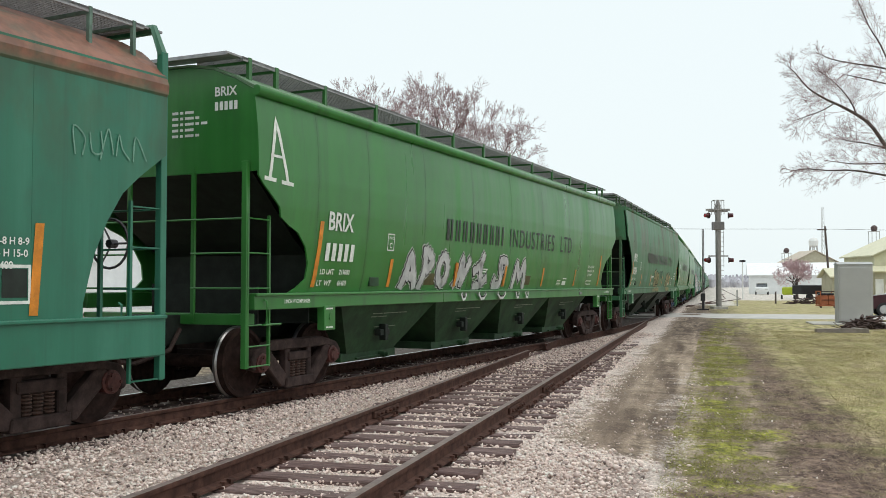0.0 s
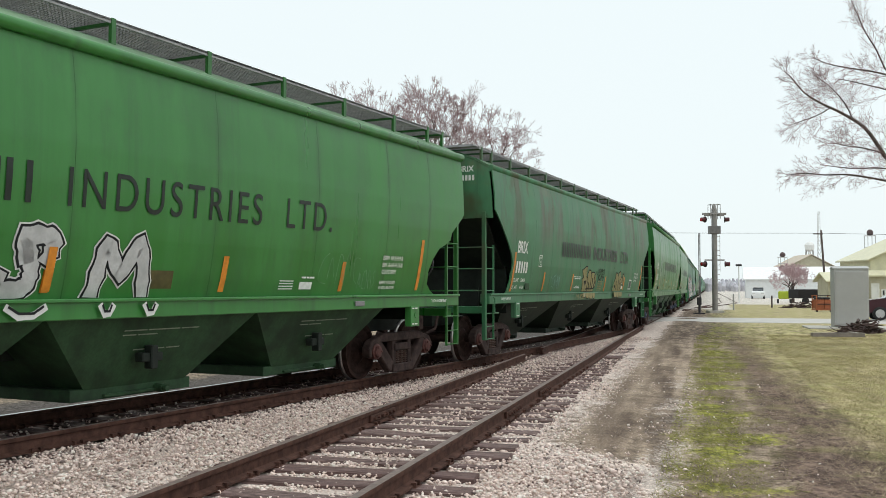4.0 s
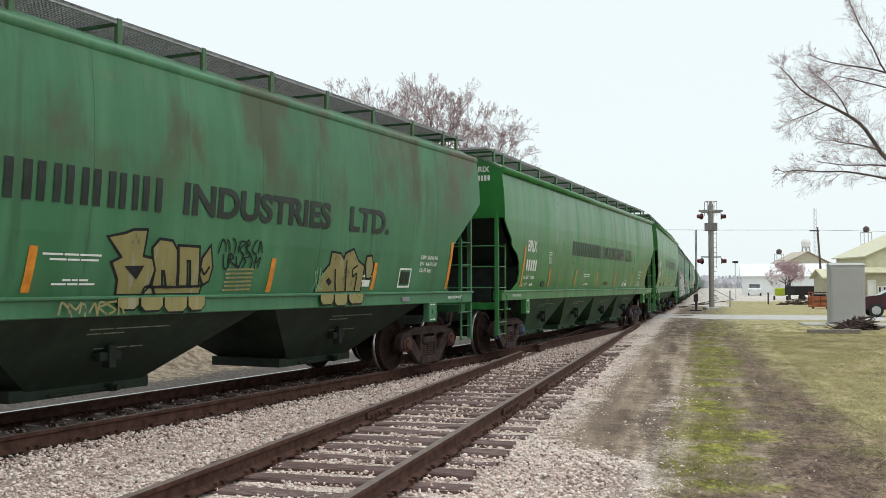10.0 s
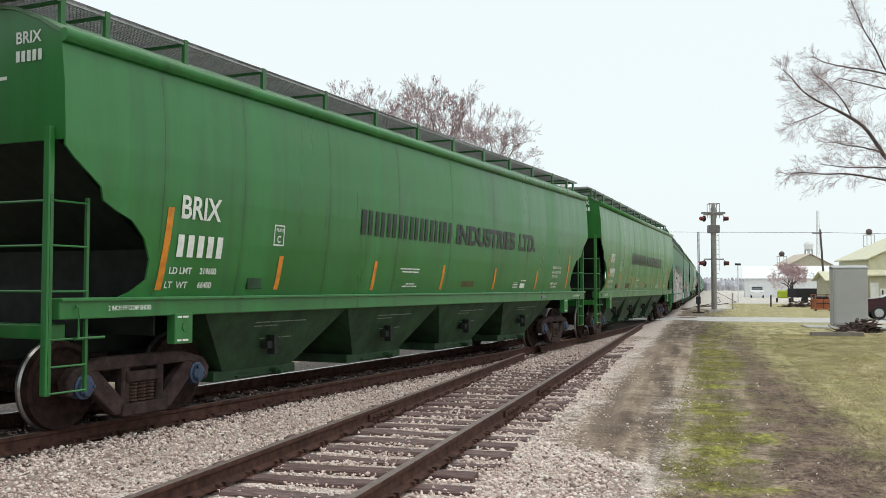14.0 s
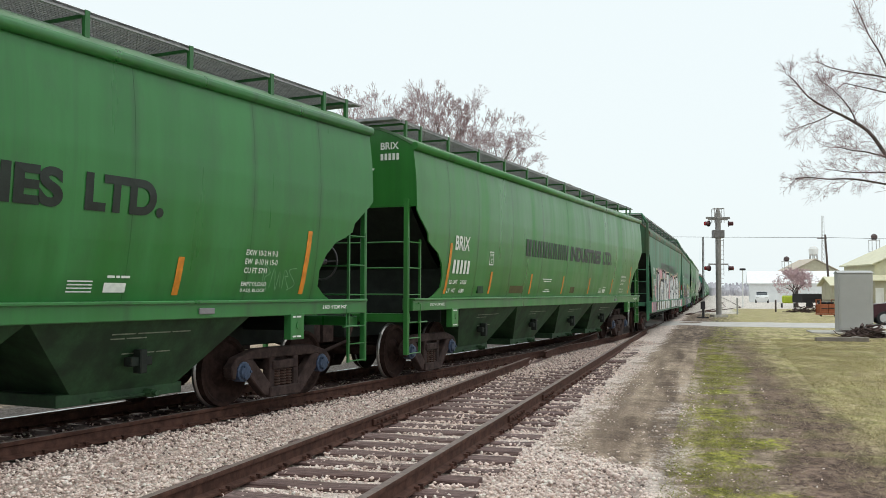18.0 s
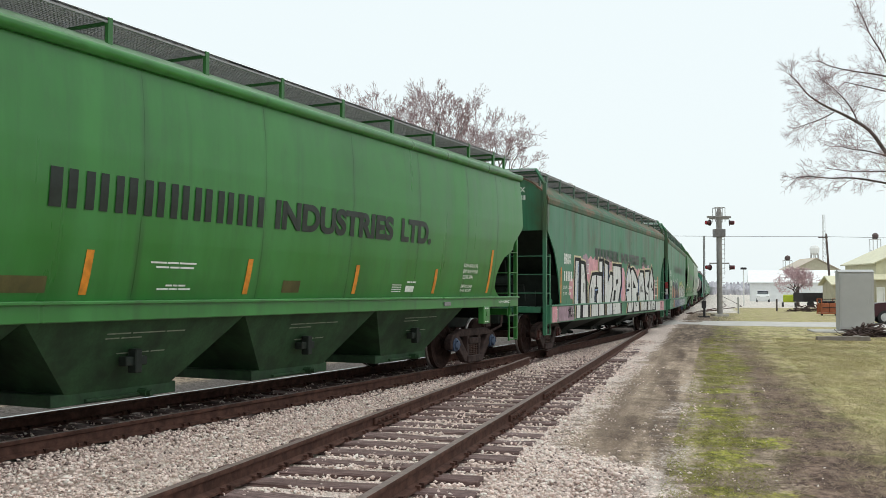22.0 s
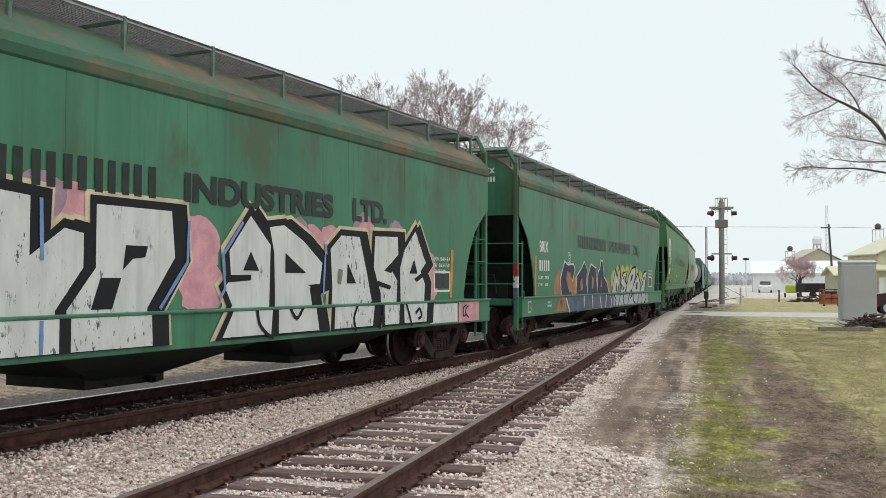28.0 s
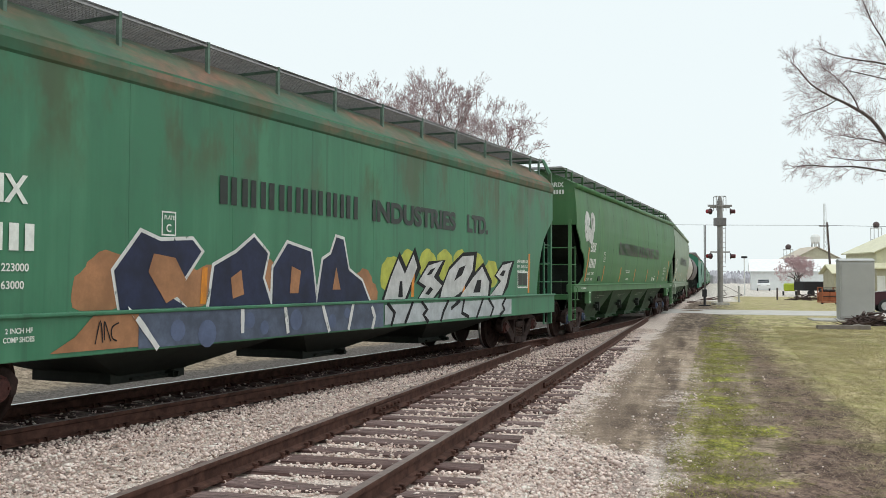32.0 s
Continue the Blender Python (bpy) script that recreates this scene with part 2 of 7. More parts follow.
def part(name, bm, mat, parent, label="", smooth=False, m=None):
    me = bm if isinstance(bm, bpy.types.Mesh) else finish(bm, name, mat, smooth)
    ob = new(name, me)
    ob.parent = parent
    if m is not None:
        ob.matrix_basis = m
    if label:
        ob["label"] = label
    return ob


def recolour(ob, mat):
    ob.material_slots[0].link = 'OBJECT'
    ob.material_slots[0].material = mat
    return ob


def empty(name, m, label, category, group="", kind=""):
    ob = new(name)
    ob.empty_display_size = .2
    ob.matrix_basis = m
    return tagged(ob, label, category, group, kind)


def box(bm, x0, x1, y0, y1, z0, z1, bevel=0.0, m=None):
    vs = [bm.verts.new(v) for v in ((x0, y0, z0), (x1, y0, z0), (x1, y1, z0), (x0, y1, z0), (x0, y0, z1), (x1, y0, z1), (x1, y1, z1), (x0, y1, z1))]
    fs = [bm.faces.new([vs[i] for i in f]) for f in ((3, 2, 1, 0), (4, 5, 6, 7), (0, 1, 5, 4), (1, 2, 6, 5), (2, 3, 7, 6), (3, 0, 4, 7))]
    if m is not None:
        bmesh.ops.transform(bm, matrix=m, verts=vs)
    if bevel:
        es = list({e for f in fs for e in f.edges})
        bmesh.ops.bevel(bm, geom=es, offset=bevel, segments=1, affect='EDGES', profile=.5)
    return bm


def boxes(*rows, bevel=0.0):
    bm = bmesh.new()
    for r in rows:
        box(bm, *r, bevel=bevel)
    return bm


def tube(bm, pts, r, n=6, r2=None, cap=True):
    """A tube along pts."""
    pts = [Vector(p) for p in pts]
    r2 = r if r2 is None else r2
    rings = []
    for i, p in enumerate(pts):
        d = (pts[min(i + 1, len(pts) - 1)] - pts[max(i - 1, 0)]).normalized()
        u = d.cross(Vector((0, 0, 1)))
        if u.length < .05:
            u = d.cross(Vector((1, 0, 0)))
        u.normalize()
        w = d.cross(u)
        rr = r + (r2 - r) * i / max(1, len(pts) - 1)
        rings.append([bm.verts.new(p + (u * math.cos(a) + w * math.sin(a)) * rr) for a in (2 * math.pi * k / n for k in range(n))])
    for a, b in zip(rings, rings[1:]):
        for k in range(n):
            bm.faces.new((a[k], a[(k + 1) % n], b[(k + 1) % n], b[k]))
    if cap:
        bm.faces.new(rings[0][::-1])
        bm.faces.new(rings[-1])
    return bm


def lathe(bm, profile, n=24, axis='X', m=None):
    """Turns (along, radius) pairs about an axis."""
    rings, made = [], []
    for a, r in profile:
        ring = []
        for k in range(n):
            c, s = math.cos(2 * math.pi * k / n) * r, math.sin(2 * math.pi * k / n) * r
            ring.append(bm.verts.new({'X': (a, c, s), 'Y': (s, a, c), 'Z': (c, s, a)}[axis]))
        rings.append(ring)
        made += ring
    for a, b in zip(rings, rings[1:]):
        for k in range(n):
            bm.faces.new((a[k], a[(k + 1) % n], b[(k + 1) % n], b[k]))
    bm.faces.new(rings[0][::-1])
    bm.faces.new(rings[-1])
    if m is not None:
        bmesh.ops.transform(bm, matrix=m, verts=made)
    return bm


def prism(bm, outline, x0, x1, hole=()):
    """An outline in (y, z), given thickness along x."""
    a = [bm.verts.new((x0, y, z)) for y, z in outline]
    b = [bm.verts.new((x1, y, z)) for y, z in outline]
    n = len(a)
    bm.faces.new(a[::-1] if x1 > x0 else a)
    bm.faces.new(b if x1 > x0 else b[::-1])
    for i in range(n):
        bm.faces.new((a[i], a[(i + 1) % n], b[(i + 1) % n], b[i]) if x1 > x0 else (b[i], b[(i + 1) % n], a[(i + 1) % n], a[i]))
    return bm


def raw(name, verts, faces, mat, smooth=False):
    me = bpy.data.meshes.new(name)
    me.from_pydata(np.asarray(verts).tolist() if not isinstance(verts, list) else verts, [], np.asarray(faces).tolist() if not isinstance(faces, list) else faces)
    me.materials.append(mat)
    if smooth:
        for p in me.polygons:
            p.use_smooth = True
    me.update()
    return me


KEEP = {}


def shared(key, make):
    if key not in KEEP:
        KEEP[key] = make()
    return KEEP[key]


# ---------------------------------------------------------------- the train
N_HALF, O_HALF = 9.15, 8.65
HALF = {"N": N_HALF, "M": 8.38, "O": O_HALF}      # three models of car: new, older round-sided, flat-sided
SEC_N = ((1.37, 1.37), (1.6, 1.425), (2.0, 1.488), (2.5, 1.535), (2.9, 1.55), (3.4, 1.53), (3.87, 1.475))
SEC_O = ((1.16, 1.47), (3.76, 1.47))
CUT_N = ((1.37, .90), (1.44, 1.08), (1.56, 1.27), (1.78, 1.28), (2.0, 1.16), (2.18, .95), (2.26, .72), (2.35, .53), (2.48, .49), (2.75, .10), (2.84, 0.0), (4.2, 0.0))
CUT_M = ((1.37, 1.06), (1.42, 1.15), (1.69, 1.23), (2.03, 1.26), (2.18, 1.18), (2.35, .98), (2.70, .50), (3.06, 0.0), (4.2, 0.0))
CUT_O = ((1.16, 1.12), (1.3, 1.12), (1.8, .98), (2.13, .82), (2.43, .62), (2.63, .38), (2.90, 0.0), (4.2, 0.0))


def section(sec, z):
    return float(np.interp(z, [a for a, b in sec], [b for a, b in sec]))


def side_x(kind, y, z):
    if kind != "O":
        return 1.497 if z < 1.38 else section(SEC_N, z) + (.06 if kind == "M" else 0)
    if z < 1.16:
        return 1.535
    return section(SEC_O, z)


def sheet(rows, thick=.025, flip=False):
    """A bent sheet from rows of points, with thickness towards the car's middle."""
    bm = bmesh.new()
    a = [[bm.verts.new(p) for p in r] for r in rows]
    b = [[bm.verts.new((p[0] - thick, p[1], p[2])) for p in r] for r in rows]
    ni, nj = len(a), len(a[0])
    for i in range(ni - 1):
        for j in range(nj - 1):
            bm.faces.new((a[i][j], a[i][j + 1], a[i + 1][j + 1], a[i + 1][j]))
            bm.faces.new((b[i][j], b[i + 1][j], b[i + 1][j + 1], b[i][j + 1]))
    for i in range(ni - 1):
        bm.faces.new((a[i][0], a[i + 1][0], b[i + 1][0], b[i][0]))
        bm.faces.new((a[i][-1], b[i][-1], b[i + 1][-1], a[i + 1][-1]))
    for j in range(nj - 1):
        bm.faces.new((a[0][j], b[0][j], b[0][j + 1], a[0][j + 1]))
        bm.faces.new((a[-1][j], a[-1][j + 1], b[-1][j + 1], b[-1][j]))
    return bm


def panel(kind, y0, y1, cols=4):
    half, cut, sec = HALF[kind], {"N": CUT_N, "M": CUT_M, "O": CUT_O}[kind], SEC_O if kind == "O" else SEC_N
    zs = sorted({*[a for a, b in sec], *[a for a, b in cut if a < sec[-1][0]], *np.linspace(sec[0][0], sec[-1][0], 9).tolist()})
    rows, gap = [], .0015
    for z in zs:
        inset = float(np.interp(z, [a for a, b in cut], [b for a, b in cut]))
        lo, hi = max(y0, -half + inset), min(y1, half - inset)
        rows.append([(section(sec, z) + (.06 if kind == "M" else 0), y, z) for y in np.linspace(lo + (gap if lo == y0 else 0), hi - (gap if hi == y1 else 0), cols + 1)])
    return sheet(rows)


ROOF_N = ((1.495, 3.86), (1.525, 3.905), (1.50, 3.955), (1.42, 3.99), (1.2, 4.11), (.85, 4.25), (.5, 4.31), (0, 4.32))
ROOF_O = ((1.49, 3.56), (1.50, 3.66), (1.46, 3.76), (1.34, 3.88), (1.1, 4.07), (.8, 4.22), (.5, 4.28), (0, 4.29))


def rolled_edge(half):
    """The rounded steel rim along the top of a side."""
    bm = bmesh.new()
    ring = [(1.48, 3.835), (1.525, 3.845), (1.55, 3.875), (1.558, 3.92), (1.545, 3.95), (1.525, 3.966), (1.495, 3.968), (1.46, 3.955), (1.46, 3.90)]
    ends = [[bm.verts.new((x, y, z)) for x, z in ring] for y in (-half - .005, half + .005)]
    for i in range(len(ring)):
        f = bm.faces.new((ends[0][i], ends[0][i - 1], ends[1][i - 1], ends[1][i]))
        f.smooth = True
    bm.faces.new(ends[0])
    bm.faces.new(ends[1][::-1])
    bmesh.ops.recalc_face_normals(bm, faces=bm.faces)
    return bm


def shell(profile, half, thick=.03, seg=8):
    """A roof over the whole car, ribbed lengthwise by its profile."""
    bm = bmesh.new()
    full = [*profile, *[(-x, z) for x, z in profile[-2::-1]]]
    up, lo = [], []
    for k in range(seg + 1):
        y = -half + 2 * half * k / seg
        up.append([bm.verts.new((x, y, z)) for x, z in full])
        lo.append([bm.verts.new((x * .985, y, z - thick)) for x, z in full])
    for k in range(seg):
        for i in range(len(full) - 1):
            bm.faces.new((up[k][i], up[k + 1][i], up[k + 1][i + 1], up[k][i + 1]))
            bm.faces.new((lo[k][i + 1], lo[k + 1][i + 1], lo[k + 1][i], lo[k][i]))
        for i, fl in ((0, 1), (len(full) - 1, 0)):
            q = (up[k][i], lo[k][i], lo[k + 1][i], up[k + 1][i])
            bm.faces.new(q if fl else q[::-1])
    for k, fl in ((0, 1), (seg, 0)):
        for i in range(len(full) - 1):
            q = (up[k][i], up[k][i + 1], lo[k][i + 1], lo[k][i])
            bm.faces.new(q if fl else q[::-1])
    return bm


def end_sheet(kind):
    """The upright plate at the car's end, under the roof's curve."""
    roof, z0 = (ROOF_N[2:], 2.9) if kind != "O" else (ROOF_O[2:], 2.92)
    half = HALF[kind]
    bm = bmesh.new()
    sec = SEC_O if kind == "O" else SEC_N
    edge = [(section(sec, z) - .012, z) for z in np.linspace(z0, roof[0][1] - .14, 6)]
    out = [*edge, *[(x * .985, z - .035) for x, z in roof], *[(-x * .985, z - .035) for x, z in roof[-2::-1]], *[(-x, z) for x, z in edge[::-1]]]
    a = [bm.verts.new((x, -half + .02, z)) for x, z in out]
    b = [bm.verts.new((x, -half + .05, z)) for x, z in out]
    bm.faces.new(a)
    bm.faces.new(b[::-1])
    for i in range(len(out)):
        j = (i + 1) % len(out)
        bm.faces.new((a[j], a[i], b[i], b[j]))
    return bm


def slope_sheet(kind):
    half = HALF[kind]
    bm = bmesh.new()
    pts = ((-half + .05, 2.93, 1.40), (-half + 1.2, 2.1, 1.30), (-half + 2.9, 1.12, 1.2))
    a = [[bm.verts.new((sx * w, y, z - dz)) for sx in (-1, 1)] for dz in (0, .03) for y, z, w in pts]
    for i in range(2):
        bm.faces.new((a[i][0], a[i][1], a[i + 1][1], a[i + 1][0]))
        bm.faces.new((a[3 + i][0], a[4 + i][0], a[4 + i][1], a[3 + i][1]))
        for k in (0, 1):
            bm.faces.new((a[i][k], a[i + 1][k], a[4 + i][k], a[3 + i][k]))
    return bm


def hopper_bay(y, half_top, z_top, half_low, x_low, drop=.36):
    """A four-sided funnel under the car with its outlet."""
    bm = bmesh.new()
    top = [(sx * 1.36, y + sy * half_top, z_top) for sx, sy in ((-1, -1), (1, -1), (1, 1), (-1, 1))]
    bot = [(sx * x_low, y + sy * half_low, drop) for sx, sy in ((-1, -1), (1, -1), (1, 1), (-1, 1))]
    a, b = [bm.verts.new(p) for p in top], [bm.verts.new(p) for p in bot]
    for i in range(4):
        bm.faces.new((a[i], b[i], b[(i + 1) % 4], a[(i + 1) % 4]))
    bm.faces.new(b)
    bm.faces.new(a[::-1])
    bmesh.ops.recalc_face_normals(bm, faces=bm.faces)
    return bm


def gate(y, half_low, x_low, drop=.36):
    bm = boxes((-x_low - .02, x_low + .02, y - half_low * 1.3, y + half_low * 1.2, drop - .08, drop + .05), (-x_low - .06, x_low + .06, y - half_low * .7, y + half_low * .7, drop - .06, drop - .03), bevel=.006)
    lathe(bm, [(x_low, .05), (x_low + .14, .05), (x_low + .14, .035), (x_low + .2, .035)], 10, 'X', pose(0, y + .3, drop - .03))
    return bm


def grating(length, x0, x1, z):
    """Open steel walkway of bearing bars and cross bars."""
    vs, fs = [], []

    def bar(ax, bx, ay, by, az, bz):
        o = len(vs)
        vs.extend(((ax, ay, az), (bx, ay, az), (bx, by, az), (ax, by, az), (ax, ay, bz), (bx, ay, bz), (bx, by, bz), (ax, by, bz)))
        fs.extend([tuple(o + i for i in f) for f in ((3, 2, 1, 0), (4, 5, 6, 7), (0, 1, 5, 4), (1, 2, 6, 5), (2, 3, 7, 6), (3, 0, 4, 7))])
    for x in np.linspace(x0, x1 - .006, 15):
        bar(x, x + .006, -length, length, z - .026, z)
    for x in (x0, x1 - .02):
        bar(x, x + .02, -length, length, z - .05, z + .004)
    n = int(2 * length / .05)
    for k in range(n):
        y = -length + (k + .5) * .05
        bar(x0, x1, y - .009, y + .009, z - .012, z - .004)
    return raw("running_board", vs, fs, GRATING)


def wheelset():
    bm = bmesh.new()
    for s in (-1, 1):
        prof = [(.68, .14), (.685, .482), (.715, .480), (.735, .460), (.82, .455), (.825, .405), (.79, .37), (.765, .21), (.81, .15), (.83, .12)]
        lathe(bm, [(a * s, r) for a, r in prof], 40)
    lathe(bm, [(-1.08, .07), (-.7, .085), (.7, .085), (1.08, .07)], 12)
    bmesh.ops.recalc_face_normals(bm, faces=bm.faces)
    me = finish(bm, "wheelset", WHEEL_FACE, True)
    me.materials.append(WHEEL_RIM)
    for p in me.polygons:
        c = p.center
        if math.hypot(c.y, c.z) > .468:
            p.material_index = 1
    return me


def side_frame():
    bm = bmesh.new()
    x0, x1 = .98, 1.12
    prism(bm, ((-1.10, .38), (-1.13, .52), (-1.02, .64), (-.6, .74), (.6, .74), (1.02, .64), (1.13, .52), (1.10, .38), (1.03, .36), (1.0, .52), (.78, .60), (-.78, .60), (-1.0, .52), (-1.03, .36)), x0, x1)
    for s in (-1, 1):
        o = ((.84, .60), (.70, .62), (.30, .26), (.30, .10), (.44, .11), (.84, .46))
        prism(bm, [(y * s, z) for y, z in (o if s > 0 else o[::-1])], x0 + .005, x1 - .005)
        o = ((.33, .62), (.21, .62), (.21, .2), (.33, .2))
        prism(bm, [(y * s, z) for y, z in (o if s > 0 else o[::-1])], x0 + .01, x1 - .01)
    prism(bm, ((-.36, .08), (-.34, .215), (.34, .215), (.36, .08)), x0 - .03, x1 + .03)
    bmesh.ops.recalc_face_normals(bm, faces=bm.faces)
    bmesh.ops.bevel(bm, geom=bm.edges[:], offset=.014, segments=1, affect='EDGES')
    return finish(bm, "side_frame", DIRTY_STEEL)


def spring():
    prof = []
    for k in range(6):
        z = k / 6 * .22
        prof += [(z, .042), (z + .018, .062), (z + .03, .062)]
    return finish(lathe(bmesh.new(), prof, 10, 'Z'), "spring", SPRING)


def bearing_cap():
    bm = lathe(bmesh.new(), [(1.0, .13), (1.13, .13), (1.14, .105), (1.17, .095), (1.175, .05)], 14)
    for k in range(3):
        a = 2 * math.pi * k / 3
        lathe(bm, [(1.17, .018), (1.188, .018)], 6, 'X', pose(0, math.cos(a) * .08, math.sin(a) * .08))
    return finish(bm, "bearing_cap", CAP_RED)


BOGIE = {"N": 7.55, "M": 7.15, "O": 7.35}
WHEELS = []      # (wheelset object, first angle)


def truck(parent, y, cap):
    t = part("truck", shared("bolster", lambda: finish(boxes((-1.0, 1.0, -.2, .2, .46, .66), (-.3, .3, -.3, .3, .66, .78), (-1.14, 1.14, -.28, .28, .44, .56), bevel=.015), "truck", DIRTY_STEEL)), None, parent, "grimy cast steel truck bolster", m=pose(0, y, 0))
    for s in (0, 180):
        part("side_frame", shared("frame", side_frame), None, t, m=pose(0, 0, 0, 0, 0, s))
        for k in (-.135, 0, .135):
            part("spring", shared("spring", spring), None, t, m=pose((1.06 if s == 0 else -1.06), k, .215))
        for k in (-.889, .889):
            recolour(part("bearing_cap", shared("cap", bearing_cap), None, t, m=pose(0, k, .457, 0, 0, s)), cap)
    for k in (-.889, .889):
        w = part("wheelset", shared("wheelset", wheelset), None, t, "rusty wheel discs with bright worn rims", m=pose(0, k, .457))
        WHEELS.append(w)
    return t


def glyphs(text, tall, wide=None, space=1.0, heavy=.022):
    """Flat letters: (verts in (along, up)), faces), scaled to a height and, if given, a width."""
    cu = bpy.data.curves.new("lettering", 'FONT')
    cu.body, cu.size, cu.space_character, cu.offset = text, 1.0, space, heavy
    ob = bpy.data.objects.new("lettering", cu)
    me = bpy.data.meshes.new_from_object(ob)
    v = [(p.co.x, p.co.y) for p in me.vertices]
    f = [tuple(p.vertices) for p in me.polygons]
    bpy.data.objects.remove(ob)
    bpy.data.meshes.remove(me)
    if not v:
        return [], []
    x0, x1 = min(a for a, b in v), max(a for a, b in v)
    y0, y1 = min(b for a, b in v), max(b for a, b in v)
    ky = tall / (y1 - y0)
    kx = wide / (x1 - x0) if wide else ky
    return [((a - x0) * kx, (b - y0) * ky) for a, b in v], f


def flat_bars(widths, tall, gap=.25):
    """Plain bars of the size of characters, for marks that are not spelled out."""
    v, f, x = [], [], 0.0
    for w in widths:
        if w > 0:
            a, b = strip(w, tall)
            o = len(v)
            v += [(x + p, q) for p, q in a]
            f += [tuple(o + i for i in q) for q in b]
        x += abs(w) + gap * tall
    return v, f


def decal(name, shape, kind, y, z, mat, parent, lift=.006, label="", lean=0.0):
    """Lays a flat shape on the car's near side at (y, z), its lower left corner."""
    v, f = shape
    if not v:
        return None
    me = raw(name, [(side_x(kind, y + a, z + b) + lift, y + a + b * lean, z + b) for a, b in v], f, mat)
    return part(name, me, None, parent, label)


def pieces(name, shape, kind, y, z, mat, parent, lift=.011):
    """Like decal(), with every separate letter or bar a part of its own."""
    v, f = shape
    up = list(range(len(v)))

    def root(i):
        while up[i] != i:
            i = up[i]
        return i
    for q in f:
        for i in q[1:]:
            up[root(i)] = root(q[0])
    groups = {}
    for q in f:
        groups.setdefault(root(q[0]), []).append(q)
    for fs in groups.values():
        idx = sorted({i for q in fs for i in q})
        at = {i: k for k, i in enumerate(idx)}
        decal(name, ([v[i] for i in idx], [tuple(at[i] for i in q) for q in fs]), kind, y, z, mat, parent, lift)


def end_decal(name, shape, half, x, z, mat, parent):
    v, f = shape
    return part(name, raw(name, [(x + a, -half + .012, z + b) for a, b in v], f, mat), None, parent)


def stroke(pts, width, steps=6, wave=.10):
    """A thick line through (along, up) points as a strip of quads with mitred joints."""
    p = [Vector(a) for a in pts]
    v, f = [], []
    fine = []
    for a, b in zip(p, p[1:]):
        for k in range(steps):
            fine.append(a.lerp(b, k / steps))
    fine.append(p[-1])
    for i, q in enumerate(fine):
        d0 = (q - fine[i - 1]) if i else (fine[1] - q)
        d1 = (fine[i + 1] - q) if i < len(fine) - 1 else d0
        n0, n1 = d0.normalized(), d1.normalized()
        n = n0 + n1
        n = n.normalized() if n.length > .2 else n0
        w = width / 2 / max(.8, n.dot(n0))
        w *= 1 + wave * math.sin(i * 1.9 + len(fine)) + wave * .6 * math.sin(i * 4.3)
        e = Vector((-n.y, n.x)) * w
        if i == 0:
            q = q - n0 * width * .4
        if i == len(fine) - 1:
            q = q + n0 * width * .4
        v += [tuple(q + e), tuple(q - e)]
        if i:
            o = 2 * i
            f.append((o - 2, o - 1, o + 1, o))
    return v, f


MARKS = (((.1, 0), (.25, 1), (.6, .55), (.75, .05)), ((.85, .95), (.2, .8), (.15, .15), (.8, 0)), ((.1, .05), (.45, 1), (.85, 0)), ((.15, 0), (.1, 1), (.8, .75), (.2, .45), (.9, 0)),
         ((.85, 1), (.15, .85), (.8, .4), (.1, .02)), ((.1, 1), (.2, .05), (.75, .1), (.9, 1)), ((.5, 0), (.5, .6), (.1, 1)), ((.1, 0), (.12, .95), (.5, .4), (.9, 1), (.85, 0)))


def banded(poly, cuts):
    """Cuts a polygon in (along, up) at the given heights."""
    out = []
    edges = [-9, *cuts, 9]
    for lo, hi in zip(edges, edges[1:]):
        q = poly
        for lim, sign in ((lo, 1), (hi, -1)):
            r = []
            for a, b in zip(q, q[1:] + q[:1]):
                ia, ib = (a[1] - lim) * sign >= 0, (b[1] - lim) * sign >= 0
                if ia:
                    r.append(a)
                if ia != ib:
                    t = (lim - a[1]) / (b[1] - a[1])
                    r.append((a[0] + (b[0] - a[0]) * t, lim + sign * 1e-4))
            q = r
            if not q:
                break
        if len(q) > 2:
            out.append(q)
    return out


# letter-like shapes for spray paint, each as centre lines in a unit box
SHAPES = {"tent": (((.02, 0), (.28, .5), (.5, .95), (.75, .5), (.95, .02)), ((.25, .32), (.78, .32))),
          "flag": (((.1, 0), (.32, .3), (.40, .62), (.28, .95), (.62, .92), (.95, .68), (.62, .48)),),
          "ring": (((.5, .02), (.1, .25), (.12, .72), (.5, .98), (.9, .72), (.88, .25), (.5, .02)),),
          "zig": (((.02, .05), (.3, .45), (.45, .95), (.52, .5), (.5, .12)), ((.52, .15), (.72, .5), (.95, .88))),
          "stem": (((.62, 1), (.45, .72), (.08, .5)), ((.5, .72), (.52, .35), (.6, .08), (.9, .25)), ((.2, .0), (.6, .05))),
          "hook": (((.5, .6), (.48, .95), (.92, .92), (.85, .58)), ((.52, .8), (.6, .35), (.5, .06), (.08, .04), (.1, .25))),
          "twin": (((.05, 0), (.22, .9), (.5, .38), (.82, .95), (.95, 0)),),
          "arch": (((.12, 0), (.15, .7), (.5, .98), (.85, .7), (.88, 0)),),
          "curl": (((.9, .8), (.5, .98), (.12, .6), (.4, .1), (.9, .2), (.6, .45)),)}


